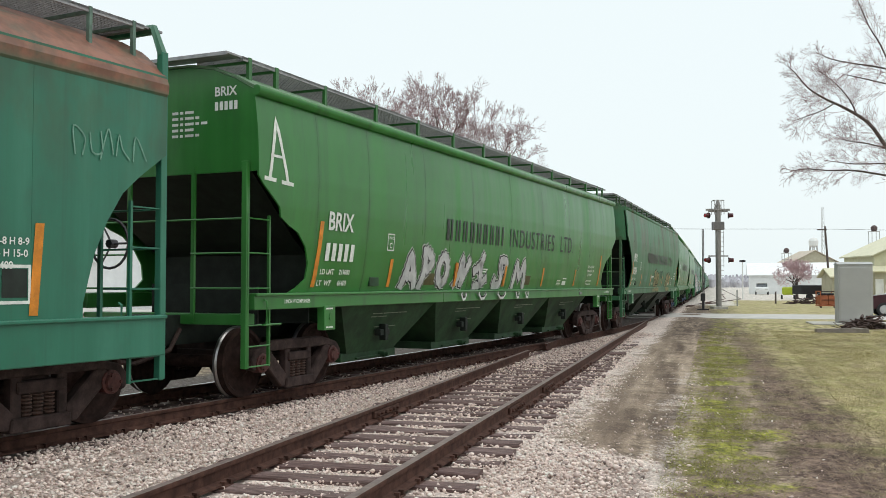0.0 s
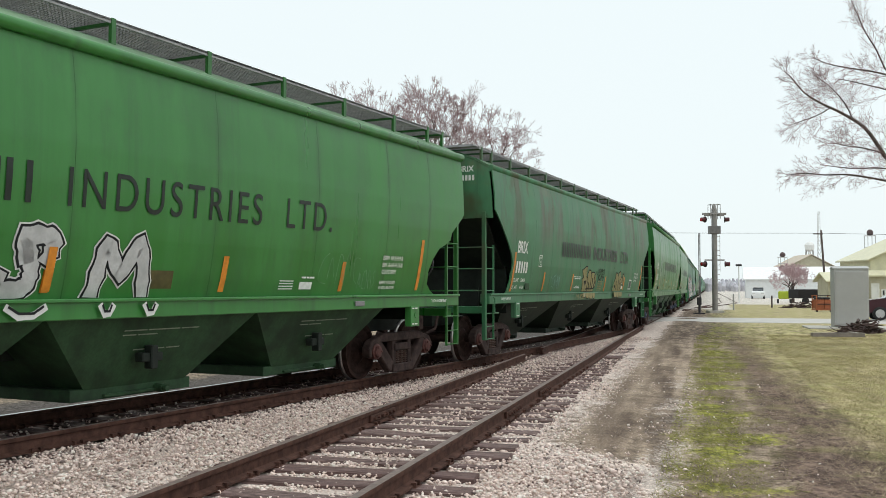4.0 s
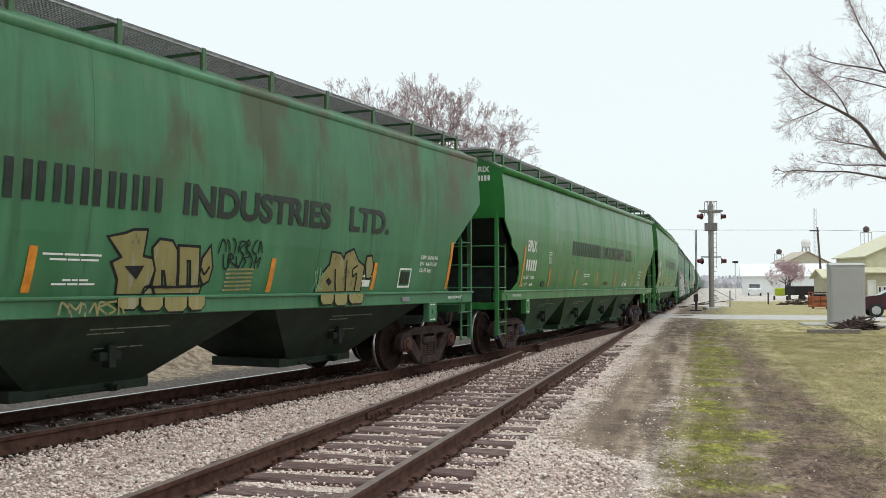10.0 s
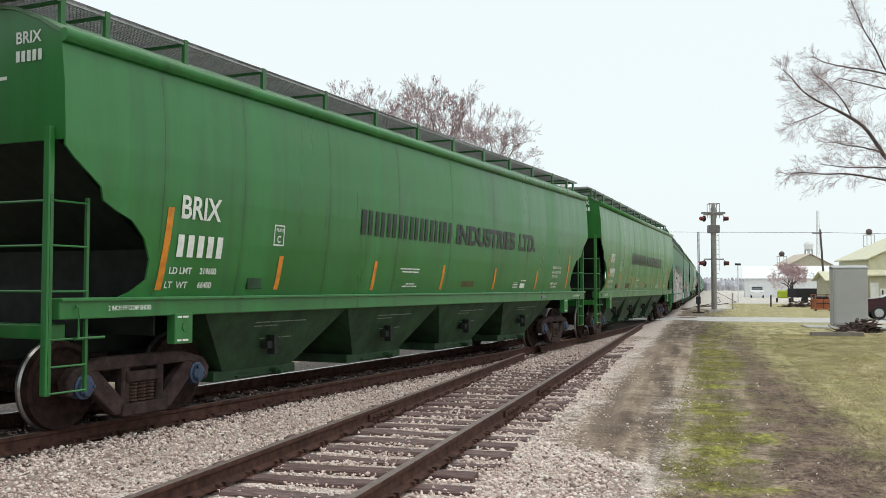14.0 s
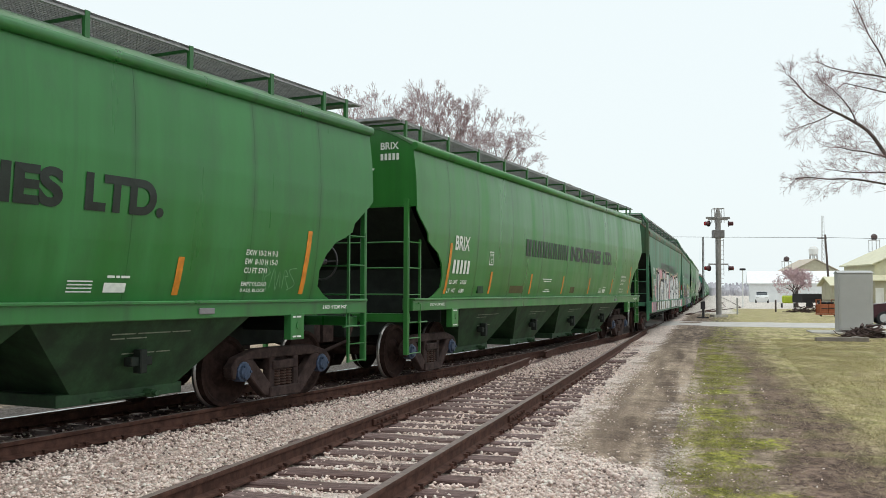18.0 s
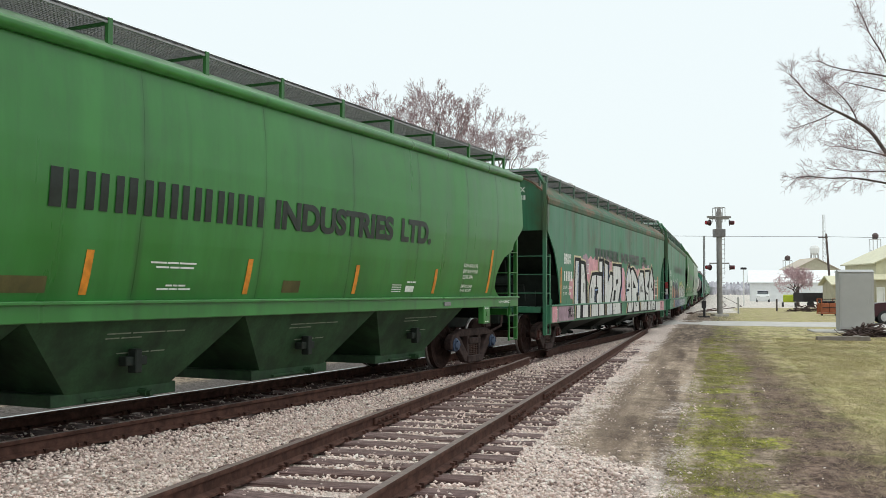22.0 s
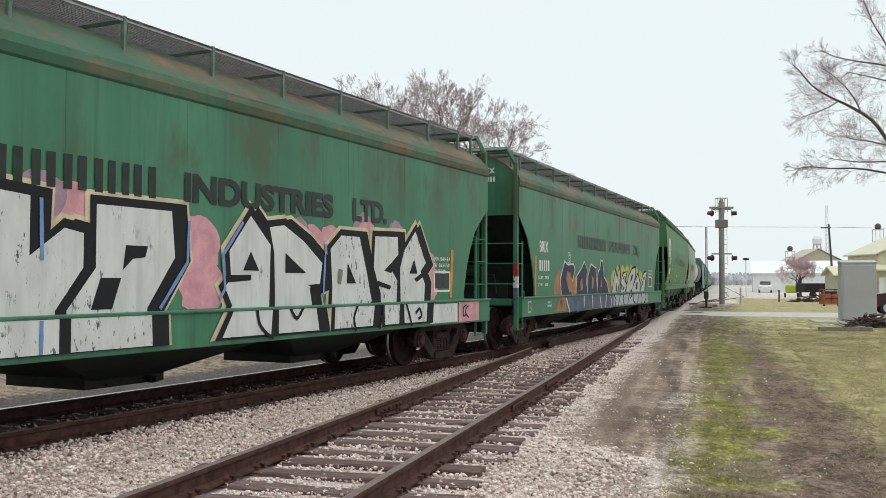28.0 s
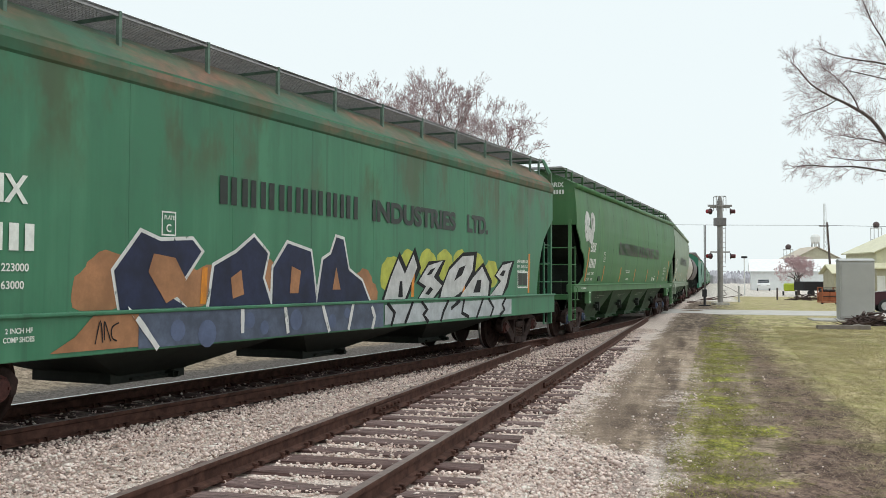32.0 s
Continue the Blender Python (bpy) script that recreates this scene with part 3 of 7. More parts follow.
def rounded(pts, n=4):
    """A soft curve through (along, up) points."""
    out, p = [], [Vector(q) for q in pts]
    for i in range(len(p) - 1):
        a, b, c, d = p[max(0, i - 1)], p[i], p[i + 1], p[min(len(p) - 1, i + 2)]
        for k in range(n):
            q = k / n
            out.append(tuple(.5 * (2 * b + (c - a) * q + (2 * a - 5 * b + 4 * c - d) * q * q + (3 * b - a - 3 * c + d) * q ** 3)))
    return out + [tuple(p[-1])]


def spray_letters(parent, kind, rows, weight, coats, wave=.10):
    """Free-hand letters: rows of (shape, y0, y1, z0, z1), each line in several coats of (extra width, paint)."""
    for j, (shape, y0, y1, z0, z1) in enumerate(rows):
        for c, (extra, mat) in enumerate(coats):
            for line in SHAPES[shape]:
                v, f = stroke(rounded([(a * (y1 - y0), b * (z1 - z0)) for a, b in line]), weight + extra, 2, wave)
                v = [(a, max(b, 1.388 - z0) if z1 > 1.45 else min(b, 1.365 - z0)) for a, b in v]
                decal("graffiti", (v, f), kind, y0, z0, mat, parent, .006 + .004 * c + .0003 * j)


def swell(poly, d):
    """A polygon in (along, up) grown outwards by d, corners mitred."""
    n, out = len(poly), []
    turn = 1 if sum(a[0] * b[1] - b[0] * a[1] for a, b in zip(poly, poly[1:] + poly[:1])) > 0 else -1
    for i in range(n):
        p, a, b = Vector(poly[i]), Vector(poly[i - 1]), Vector(poly[(i + 1) % n])
        e, g = (p - a).normalized(), (b - p).normalized()
        m = Vector((e.y + g.y, -e.x - g.x)) * turn
        k = max(.55, 1 + e.dot(g))
        out.append(tuple(p + m * d / k))
    return out


def slab_letters(parent, kind, letters, holes, coats, floor):
    """Chunky spray-paint letters from outlines: each coat a (growth, shift, paint), cut-outs on top."""
    cuts = (1.16,) if kind == "O" else tuple(np.arange(1.4, 3, .12))

    def lay(poly, mat, lift):
        for q in banded([(a, max(floor, b)) for a, b in poly], cuts):
            part("graffiti", raw("graffiti", [(side_x(kind, a, b) + lift, a, b) for a, b in q], [tuple(range(len(q)))], mat), None, parent)
    for c, (grow, (sx, sz), mat) in enumerate(coats):
        for j, q in enumerate(letters):
            lay([(a + sx, b + sz) for a, b in swell(list(q), grow)] if grow or sx else list(q), mat, .005 + .0035 * c + .0003 * j)
    for q, mat in holes:
        lay(list(q), mat, .006 + .0035 * len(coats))


def clouds(parent, spots, mat, lift=.0025):
    """Soft round puffs of spray paint behind the letters."""
    for i, (y, z, r) in enumerate(spots):
        rng = random.Random(i * 7 + len(spots))
        poly = []
        for k in range(22):
            a = 6.2832 * k / 22
            q = r * (1 + rng.uniform(-.09, .09))
            poly.append((y + math.cos(a) * q, max(1.17, z + math.sin(a) * q * .8)))
        v = poly
        part("spray_cloud", raw("spray_cloud", [(1.47 + lift + .0002 * i, a, b) for a, b in v], [tuple(range(len(v)))], mat), None, parent)


def ladder(car, mat, y0, y1, x, z_list, low):
    """A side ladder: one rail, with the other rail and each rung on it."""
    top = z_list[0] + .06
    rail_mesh = lambda: finish(boxes((-.02, .015, -.017, .017, low, top)), "ladder", mat)
    a = recolour(part("ladder", shared(("lad", low, top), rail_mesh), None, car, m=pose(x, y0, 0)), mat)
    recolour(part("side_rail", shared(("lad", low, top), rail_mesh), None, a, m=pose(0, y1 - y0, 0)), mat)
    for z in z_list:
        recolour(part("rung", shared(("rung", round(y1 - y0, 3)), lambda: finish(tube(bmesh.new(), [(.012, 0, 0), (.012, y1 - y0, 0)], .010, 5), "rung", mat)), None, a, m=pose(0, 0, z)), mat)
    return a


def end_frame(kind):
    """Uprights and rungs across the open end, as one welded frame per side."""
    bm = bmesh.new()
    half = HALF[kind]
    y = -half + .03
    box(bm, .50, .55, y - .02, y + .02, 1.0, 2.99)
    for z in (2.31, 1.88, 1.44):
        tube(bm, [(.52, y - .04, z), (1.38, y - .04, z)], .013, 5)
    tube(bm, [(-.2, y - .04, 2.31), (.52, y - .04, 2.31)], .013, 5)
    return bm


def step_stirrup():
    bm = bmesh.new()
    tube(bm, [(1.46, -.2, 1.3), (1.5, -.2, 1.28), (1.5, -.2, 1.0), (1.44, -.2, .98), (1.44, .2, .98)], .014, 5)
    return bm


def brake_wheel():
    bm = bmesh.new()
    pts = [(.28 * math.cos(a), 0, .28 * math.sin(a)) for a in np.linspace(0, 2 * math.pi, 21)]
    tube(bm, pts, .016, 5, cap=False)
    for k in range(3):
        a = k * math.pi * 2 / 3
        tube(bm, [(0, .03, 0), (.28 * math.cos(a), 0, .28 * math.sin(a))], .012, 4)
    lathe(bm, [(-.02, .05), (.08, .05)], 8, 'Y')
    return bm


def coupler():
    bm = boxes((-.12, .12, -.45, .2, -.12, .12), bevel=.02)
    prism(bm, ((-.75, -.16), (-.42, -.16), (-.42, .16), (-.75, .16)), -.17, .17)
    tube(bm, [(.35, -.1, .1), (.4, -.35, -.15), (.2, -.75, -.3), (0, -1.0, -.25)], .03, 6)
    bmesh.ops.recalc_face_normals(bm, faces=bm.faces)
    return bm


def pad(h=.32):
    bm = boxes((1.36, 1.48, -.15, .15, -h, .02), bevel=.008)
    lathe(bm, [(1.476, .055), (1.49, .055)], 12, 'X', pose(0, .02, -.13))
    return bm


# where the company name stands: its three words, height and size, and how heavy its letters are
NAME_AT = {"N": (-3.38, -.04, .22, 3.38, 3.65, 4.74, 2.28, .38), "thin": (-3.39, -.50, -.07, 3.02, 3.56, 4.66, 2.28, .39),
           "M": (-3.34, -.42, -.06, 3.01, 3.54, 4.74, 2.28, .37), "O": (-3.72, -.50, -.05, 3.05, 3.58, 4.60, 2.38, .34)}
NAME_WEIGHT = {"N": .045, "thin": 0.0, "M": .035, "O": .045}


def word_bars(widths, wide, tall, heavy):
    """A word as upright bars, two to a broad character and one to a narrow one."""
    k = wide / (sum(widths) + .22 * (len(widths) - 1))
    v, f, x = [], [], 0.0
    for w in widths:
        ends = ((0, w),) if w < .6 else ((0, w * (.24 + heavy * 2.2)), (w * (.76 - heavy * 2.2), w))
        for a, b in ends:
            p, q = strip((b - a) * k, tall)
            o = len(v)
            v += [((x + a) * k + c, d) for c, d in p]
            f += [tuple(o + i for i in g) for g in q]
        x += w + .22
    return v, f


def hopper_car(kind, mat, number, label, cap=CAP_RED, detail=2, sill_mat=None, style=""):
    """A covered hopper car. Local axes: x to the near side, y away down the train, z up from the rail top."""
    half = HALF[kind]
    car = empty("covered_hopper_car", pose(0, 0, 0), label, "hopper car", "cars of the train")
    seams = {"N": (-7.75, -6.3, -4.3, -2.15, 0, 2.15, 4.3, 6.3, 7.75), "M": (-7.0, -5.6, -4.2, -2.8, -1.4, 0, 1.4, 2.8, 4.2, 5.6, 7.0), "O": tuple(k * 1.73 for k in range(-4, 5))}[kind]
    edges = (-half, *seams, half)
    for i in range(len(edges) - 1 if detail else 0):
        recolour(part("side_panel", shared((kind, "p", i), lambda: finish(panel(kind, edges[i], edges[i + 1]), "side_panel", mat, kind != "O")), None, car), mat)
    full = shared((kind, "full"), lambda: finish(panel(kind, -half, half, 13), "side_wall", mat, True))
    if not detail:
        recolour(part("side_wall", full, None, car), mat)
    recolour(part("side_wall", full, None, car, m=pose(0, 0, 0, 0, 0, 180)), mat)
    recolour(part("roof", shared((kind, "roof"), lambda: finish(shell(ROOF_N if kind != "O" else ROOF_O, half), "roof", mat, False)), None, car), ROOF_OF.get(mat.name, mat))
    if kind != "O":
        for turn in (0, 180):
            recolour(part("roof_edge", shared((kind, "edge"), lambda: finish(rolled_edge(half), "roof_edge", mat, False)), None, car, m=pose(0, 0, 0, 0, 0, turn)), mat)
    zs, ze = (1.17, 1.375) if kind != "O" else (.73, 1.16)
    xs = 1.46 if kind != "O" else 1.53
    for r in (0, 180):
        M = pose(0, 0, 0, 0, 0, r)
        recolour(part("end_sheet", shared((kind, "end"), lambda: finish(end_sheet(kind), "end_sheet", mat)), None, car, m=M), mat)
        # slope sheets take the underframe colour, with the shade of the open end in it
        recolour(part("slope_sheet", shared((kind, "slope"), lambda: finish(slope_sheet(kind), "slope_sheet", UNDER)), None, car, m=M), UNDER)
        recolour(part("side_sill", shared((kind, "sill"), lambda: finish(boxes((xs - .20, xs, -half + .05, half - .05, zs, ze), (xs - .08, xs + .035, -half + .05, half - .05, ze - .035, ze + .004), bevel=.01), "side_sill", mat)), None, car, m=M), (sill_mat or mat) if r == 0 else mat)
        truck(car, -BOGIE[kind] if r == 0 else BOGIE[kind], cap)
        recolour(part("running_board", shared((kind, "board"), lambda: grating(half - .1, .5, 1.22, 4.37 if kind != "O" else 4.34)), None, car, m=M), GRATING)
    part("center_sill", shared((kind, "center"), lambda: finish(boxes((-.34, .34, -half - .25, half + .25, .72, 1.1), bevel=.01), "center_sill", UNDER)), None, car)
    bays = (-5.15, -1.82, 1.5, 4.83) if kind == "N" else (-4.95, -.5, 4.2) if kind == "M" else (-3.9, 0, 3.9)
    top_w, low_w, low_x = {"N": (1.67, .74, .92), "M": (2.2, .8, .6), "O": (1.75, .5, .6)}[kind]
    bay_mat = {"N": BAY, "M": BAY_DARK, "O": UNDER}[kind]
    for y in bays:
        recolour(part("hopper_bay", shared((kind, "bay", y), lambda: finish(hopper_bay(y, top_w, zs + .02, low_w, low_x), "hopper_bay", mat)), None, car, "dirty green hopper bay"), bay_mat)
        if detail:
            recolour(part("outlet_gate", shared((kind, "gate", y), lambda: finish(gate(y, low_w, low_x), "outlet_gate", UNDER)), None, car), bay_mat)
    if not detail:
        return car
    # running board brackets on the near side
    spots = [-half + .25, -half + .85, *np.linspace(-half + 2.1, half - 2.1, 10).tolist(), half - .85, half - .25]
    for y in spots:
        z0, z1, wide = (4.06, 4.38, .032) if kind != "O" else (3.90, 4.35, .02)
        recolour(part("board_bracket", shared((kind, "br"), lambda: finish(boxes((1.185, 1.23, -wide, wide, z0, z1), (.5, 1.2, -.015, .015, z1 - .07, z1 - .035)), "board_bracket", mat)), None, car, m=pose(0, y, 0)), mat if kind != "O" else BRACKET)
    for s in (-1, 1):
        part("crossover_board", shared((kind, "cross"), lambda: finish(boxes((-1.2, 1.2, -.3, .0, z1 - .03, z1 - .005), (-1.2, 1.2, -.31, -.29, z1 - .05, z1 - .005)), "crossover_board", GRATING)), None, car, m=pose(0, s * (half - .1 + (.3 if s > 0 else 0)), 0))
    # ends: posts, ladders, steps, couplers, brake gear
    for r in (0, 180):
        M = pose(0, 0, 0, 0, 0, r)
        recolour(part("end_frame", shared((kind, "ef"), lambda: finish(end_frame(kind), "end_frame", mat)), None, car, m=M), mat)
        recolour(part("end_frame", shared((kind, "efm"), lambda: mirrored(shared((kind, "ef"), None), 0)), None, car, m=M), mat)
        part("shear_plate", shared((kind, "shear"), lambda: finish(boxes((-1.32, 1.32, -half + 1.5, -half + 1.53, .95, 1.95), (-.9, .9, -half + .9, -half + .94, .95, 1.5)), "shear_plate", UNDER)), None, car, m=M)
        part("coupler", shared("coupler", lambda: finish(coupler(), "coupler", DIRTY_STEEL)), None, car, m=M @ pose(0, -half + .1, .82))
        recolour(part("end_platform", shared((kind, "plat"), lambda: finish(boxes((-1.3, 1.3, -half + .02, -half + .28, .98, 1.12), bevel=.008), "end_platform", mat)), None, car, m=M), mat)
        for sx in (-1, 1):
            recolour(part("corner_post", shared((kind, "post"), lambda: finish(corner_post(kind), "corner_post", mat)), None, car, m=M @ pose(0, 0, 0) if sx > 0 else M @ Matrix.Diagonal((1, 1, 1, 1)) @ pose(-2 * POST_X[kind], 0, 0)), mat)
        if kind == "O":
            recolour(part("end_arch", shared("arch", lambda: finish(end_arch(), "end_arch", mat)), None, car, m=M), mat)
    for s in (-1, 1):
        ladder(car, mat, s * (half + .02), s * (half - .44), 1.40, (2.31, 1.88, 1.44, .98, .72, .47), .45)
        recolour(part("sill_step", shared("stirrup", lambda: finish(step_stirrup(), "sill_step", mat)), None, car, m=pose(0, s * (half - .45), 0)), mat)
        if kind != "O":
            recolour(part("jacking_pad", shared("pad", lambda: finish(pad(), "jacking_pad", mat)), None, car, m=pose(0, s * (half - 1.82), zs)), mat)
    if kind == "O":
        part("air_reservoir", shared("air", lambda: finish(lathe(bmesh.new(), [(-.62, .04), (-.45, .15), (.35, .15), (.45, .08)], 14, 'X'), "air_reservoir", UNDER, True)), None, car, m=pose(-.1, -half + .75, 1.72))
        part("brake_pipe", shared("pipe", lambda: finish(tube(tube(bmesh.new(), [(-.7, 0, 0), (-.3, 0, -.12), (.7, 0, -.12), (.75, 0, -.5)], .02, 5), [(.2, .1, .5), (.25, .1, -.4), (.5, .1, -.6)], .018, 5), "brake_pipe", UNDER)), None, car, m=pose(0, -half + .6, 1.75))
    part("brake_wheel", shared("brake", lambda: finish(brake_wheel(), "brake_wheel", BLACK_STEEL)), None, car, m=pose(.62, half + .02, 1.95))
    part("brake_cylinder", shared("cyl", lambda: finish(lathe(bmesh.new(), [(-.35, .1), (-.3, .16), (.25, .16), (.35, .1)], 12, 'X'), "brake_cylinder", UNDER)), None, car, m=pose(.3, half - .75, 1.45))
    # lettering and strips on the near side
    if kind != "O":
        for y, z0, z1 in ((-7.70, 1.45, 2.36), (-5.46, 1.45, 1.89), (-2.85, 1.44, 1.89), (-.25, 1.44, 1.88), (2.36, 1.44, 1.87), (5.05, 1.44, 1.87), (7.47, 1.45, 2.3)) if kind == "N" else ((-7.06, 1.42, 2.26), (-4.72, 1.42, 1.86), (-2.1, 1.42, 1.86), (1.7, 1.40, 1.84), (4.4, 1.42, 1.84), (7.1, 1.42, 2.27)):
            decal("reflective_strip", strip(.10, z1 - z0), kind, y - .03, z0, ORANGE_INK, car, .007, "orange reflective strip", .07)
    else:
        for y, z0, z1 in ((-7.52, 1.2, 2.07), (-4.02, 1.2, 1.62), (-2.12, 1.2, 1.62), (1.3, 1.2, 1.63), (3.4, 1.2, 1.6), (6.93, 1.2, 2.06)):
            decal("reflective_strip", strip(.10, z1 - z0), kind, y - .03, z0, ORANGE_INK, car, .007, "orange reflective strip", .07)
    dz = 0 if kind != "O" else -.08
    y0 = {"N": -7.45, "M": -6.88, "O": -7.17}[kind]
    pieces("letter", glyphs("BRIX", .26, .70), kind, y0, 2.25 + dz, WHITE_INK, car)
    pieces("number_bar", flat_bars([.105] * 5, .25, .27), kind, y0 - .02, 1.82 + dz, WHITE_INK, car)
    pieces("letter", glyphs("LD LMT", .075, .38), kind, y0 - .1, 1.63 + dz, WHITE_INK, car)
    pieces("letter", glyphs(number[0], .075, .3), kind, y0 + .42, 1.63 + dz, WHITE_INK, car)
    pieces("letter", glyphs("LT  WT", .075, .38), kind, y0 - .14, 1.47 + dz, WHITE_INK, car)
    pieces("letter", glyphs(number[1], .075, .25), kind, y0 + .42, 1.47 + dz, WHITE_INK, car)
    py, pz = {"N": (-5.63, 2.02), "M": (-5.25, 1.98), "O": (-4.70, 1.96)}[kind]
    decal("plate_square", frame_shape(.23, .27, .018), kind, py, pz, WHITE_INK, car)
    pieces("letter", glyphs("C", .09), kind, py + .07, pz + .04, WHITE_INK, car)
    pieces("letter", glyphs("PLATE", .045, .16), kind, py + .04, pz + .18, WHITE_INK, car)
    # company name: its first word as plain blocks
    n0, n1, i0, i1, l0, l1, z, tall = NAME_AT[style or kind]
    heavy = NAME_WEIGHT[style or kind]
    pieces("name_bar", word_bars((.45, 1, .95, 1.05, .95, .95, 1, .9, 1), n1 - n0, tall, heavy), kind, n0, z, BLACK_INK, car)
    pieces("letter", glyphs("INDUSTRIES", tall, i1 - i0, 1.0 + (.25 if heavy < .01 else 0), heavy), kind, i0, z, BLACK_INK, car)
    pieces("letter", glyphs("LTD.", tall, l1 - l0, 1.0 + (.25 if heavy < .01 else 0), heavy), kind, l0, z, BLACK_INK, car)
    for i, row in enumerate(number[2]):
        pieces("letter", glyphs(row, .07), kind, {"N": 6.22, "M": 5.95, "O": 6.25}[kind], 1.93 - i * .11 + dz, WHITE_INK, car)
    if kind != "O":
        for k in range(4):
            decal("stencil_text", strip(.32, .014), kind, 3.55, 1.47 + k * .035, WHITE_INK, car)
        for y, z, w in ((-1.94, 1.78, .82), (-1.85, 1.73, .68), (-1.66, 1.53, .34), (-1.79, 1.49, .6)):
            decal("stencil_text", flat_bars([w * .3, w * .22, w * .34], .02, .8), kind, y, z, WHITE_INK, car)
        decal("stencil_square", strip(.30, .10), kind, 4.02, 1.47, WHITE_INK, car)
        decal("stencil_text", flat_bars([.1, .05, .12], .025, .8), kind, 4.05, 1.62, WHITE_INK, car)
        part("id_tag", boxes((1.458, 1.485, 5.4, 5.66, 1.22, 1.29), bevel=.006), GREY_TAG, car, "small grey plastic tag")
        part("card_holder", boxes((side_x(kind, 0, 1.53) - .02, side_x(kind, 0, 1.53) + .02, -6.08, -5.78, 1.46, 1.60), bevel=.005), BAY, car)
        for i, by in enumerate(bays):
            for bz, wd in ((1.02, (.34, .5, .3)), (.97, (.2, .3)), (.80, (.3, .16, .22))):
                v, f = flat_bars(wd, .014, 2.0)
                part("stencil_text", raw("stencil_text", [(1.366 - (1.36 - low_x) * (zs + .02 - bz - q) / (zs - .34) + .004, by - .55 + p + (.25 if bz < .9 else 0), bz + q) for p, q in v], f, FAINT_INK), None, car)
            part("gate_crank", shared((kind, "crank"), lambda: finish(boxes((-.05, .07, -.16, .16, -.05, .05), (-.02, .10, -.05, .05, -.13, .13), bevel=.01), "gate_crank", UNDER)), None, car, m=pose(1.20 if kind == "N" else 1.0, by - .1, .72))
        for i, row in enumerate(("EMPTY/LOAD", "0 ADJ. BLOCK") if kind == "N" else ()):
            pieces("letter", glyphs(row, .055, .5), kind, 6.2, 1.55 - i * .085, WHITE_INK, car)
        for s in (-1, 1):
            v, f = glyphs("2 INCH HF COMP SHOES", .05, .62)
            part("sill_lettering", raw("sill_lettering", [(1.502, s * (half - .95) - .31 + a, zs + .075 + b) for a, b in v], f, WHITE_INK), None, car)
        if kind == "M":
            decal("stencil_square", frame_shape(.42, .32, .03), kind, 5.25, 1.45, WHITE_INK, car)
            pieces("stencil_bar", flat_bars([.13, .13], .2, .2), kind, 5.3, 1.51, BLACK_INK, car)
    else:
        decal("stencil_square", frame_shape(.64, .36, .03), kind, 6.28, 1.31, WHITE_INK, car)
        for i in (0, 1):
            decal("stencil_square", strip(.27, .26), kind, 6.32 + i * .29, 1.37, BLACK_INK, car)
        decal("stencil_square", frame_shape(.22, .24, .02), kind, -half + .42, .82, WHITE_INK, car)
        pieces("letter", glyphs("2 INCH HF", .05, .3), kind, -6.75, .99, WHITE_INK, car)
        pieces("letter", glyphs("COMP SHOES", .05, .34), kind, -6.77, .91, WHITE_INK, car)
    if kind != "O":
        for s in (-1, 1):
            for zz in (.02, -.24):
                me = raw("stencil_text", [(1.487, s * (half - 1.82) + a - .12, zs + zz - .05 + b) for a, b in flat_bars([.07, .1], .022, .8)[0]], flat_bars([.07, .1], .022, .8)[1], WHITE_INK)
                part("stencil_text", me, None, car)
    # end marks
    ex, ez = {"N": (.86, 3.87), "M": (.80, 3.85), "O": (.58, 3.83)}[kind]
    end_decal("lettering", glyphs("BRIX", .12, .34), half, ex, ez, WHITE_INK, car)
    for i in range(5):
        end_decal("number_bar", strip(.05, .11), half, ex + i * .074, ez - .18, WHITE_INK, car)
    tx, tz = (.18, 3.68) if kind != "O" else (-.55, 3.47)
    for i in range(5):
        end_decal("stencil_text", flat_bars([.1, .05, .14, .06, .1][: 3 + i % 3], .035, .8), half, tx, tz - i * .075, WHITE_INK, car)
    return car


POST_X = {"N": 1.37, "M": 1.37, "O": 1.40}


def corner_post(kind):
    if kind != "O":
        return boxes((1.33, 1.41, -HALF[kind] - .06, -HALF[kind] + .01, .45, 3.02), bevel=.006)
    return boxes((1.36, 1.45, -O_HALF - .05, -O_HALF + .04, .46, 4.04), bevel=.008)


def end_arch():
    """The bar that carries the walkway's end across the car, bent down to both corner posts."""
    bm = bmesh.new()
    y = -O_HALF
    tube(bm, [(1.40, y, 4.0), (1.22, y - .05, 4.33), (0, y - .05, 4.35), (-1.22, y - .05, 4.33), (-1.40, y, 4.0)], .055, 6)
    return bm


def mirrored(me, axis):
    m = me.copy()
    for v in m.vertices:
        v.co[axis] = -v.co[axis]
    m.flip_normals()
    return m


def strip(w, h):
    k = max(1, int(h / .08))
    v, f = [], []
    for i in range(k + 1):
        v += [(0, h * i / k), (w, h * i / k)]
        if i:
            f.append((2 * i - 2, 2 * i - 1, 2 * i + 1, 2 * i))
    return v, f


def frame_shape(w, h, t):
    v = [(0, 0), (w, 0), (w, h), (0, h), (t, t), (w - t, t), (w - t, h - t), (t, h - t)]
    return v, [(0, 1, 5, 4), (1, 2, 6, 5), (2, 3, 7, 6), (3, 0, 4, 7)]


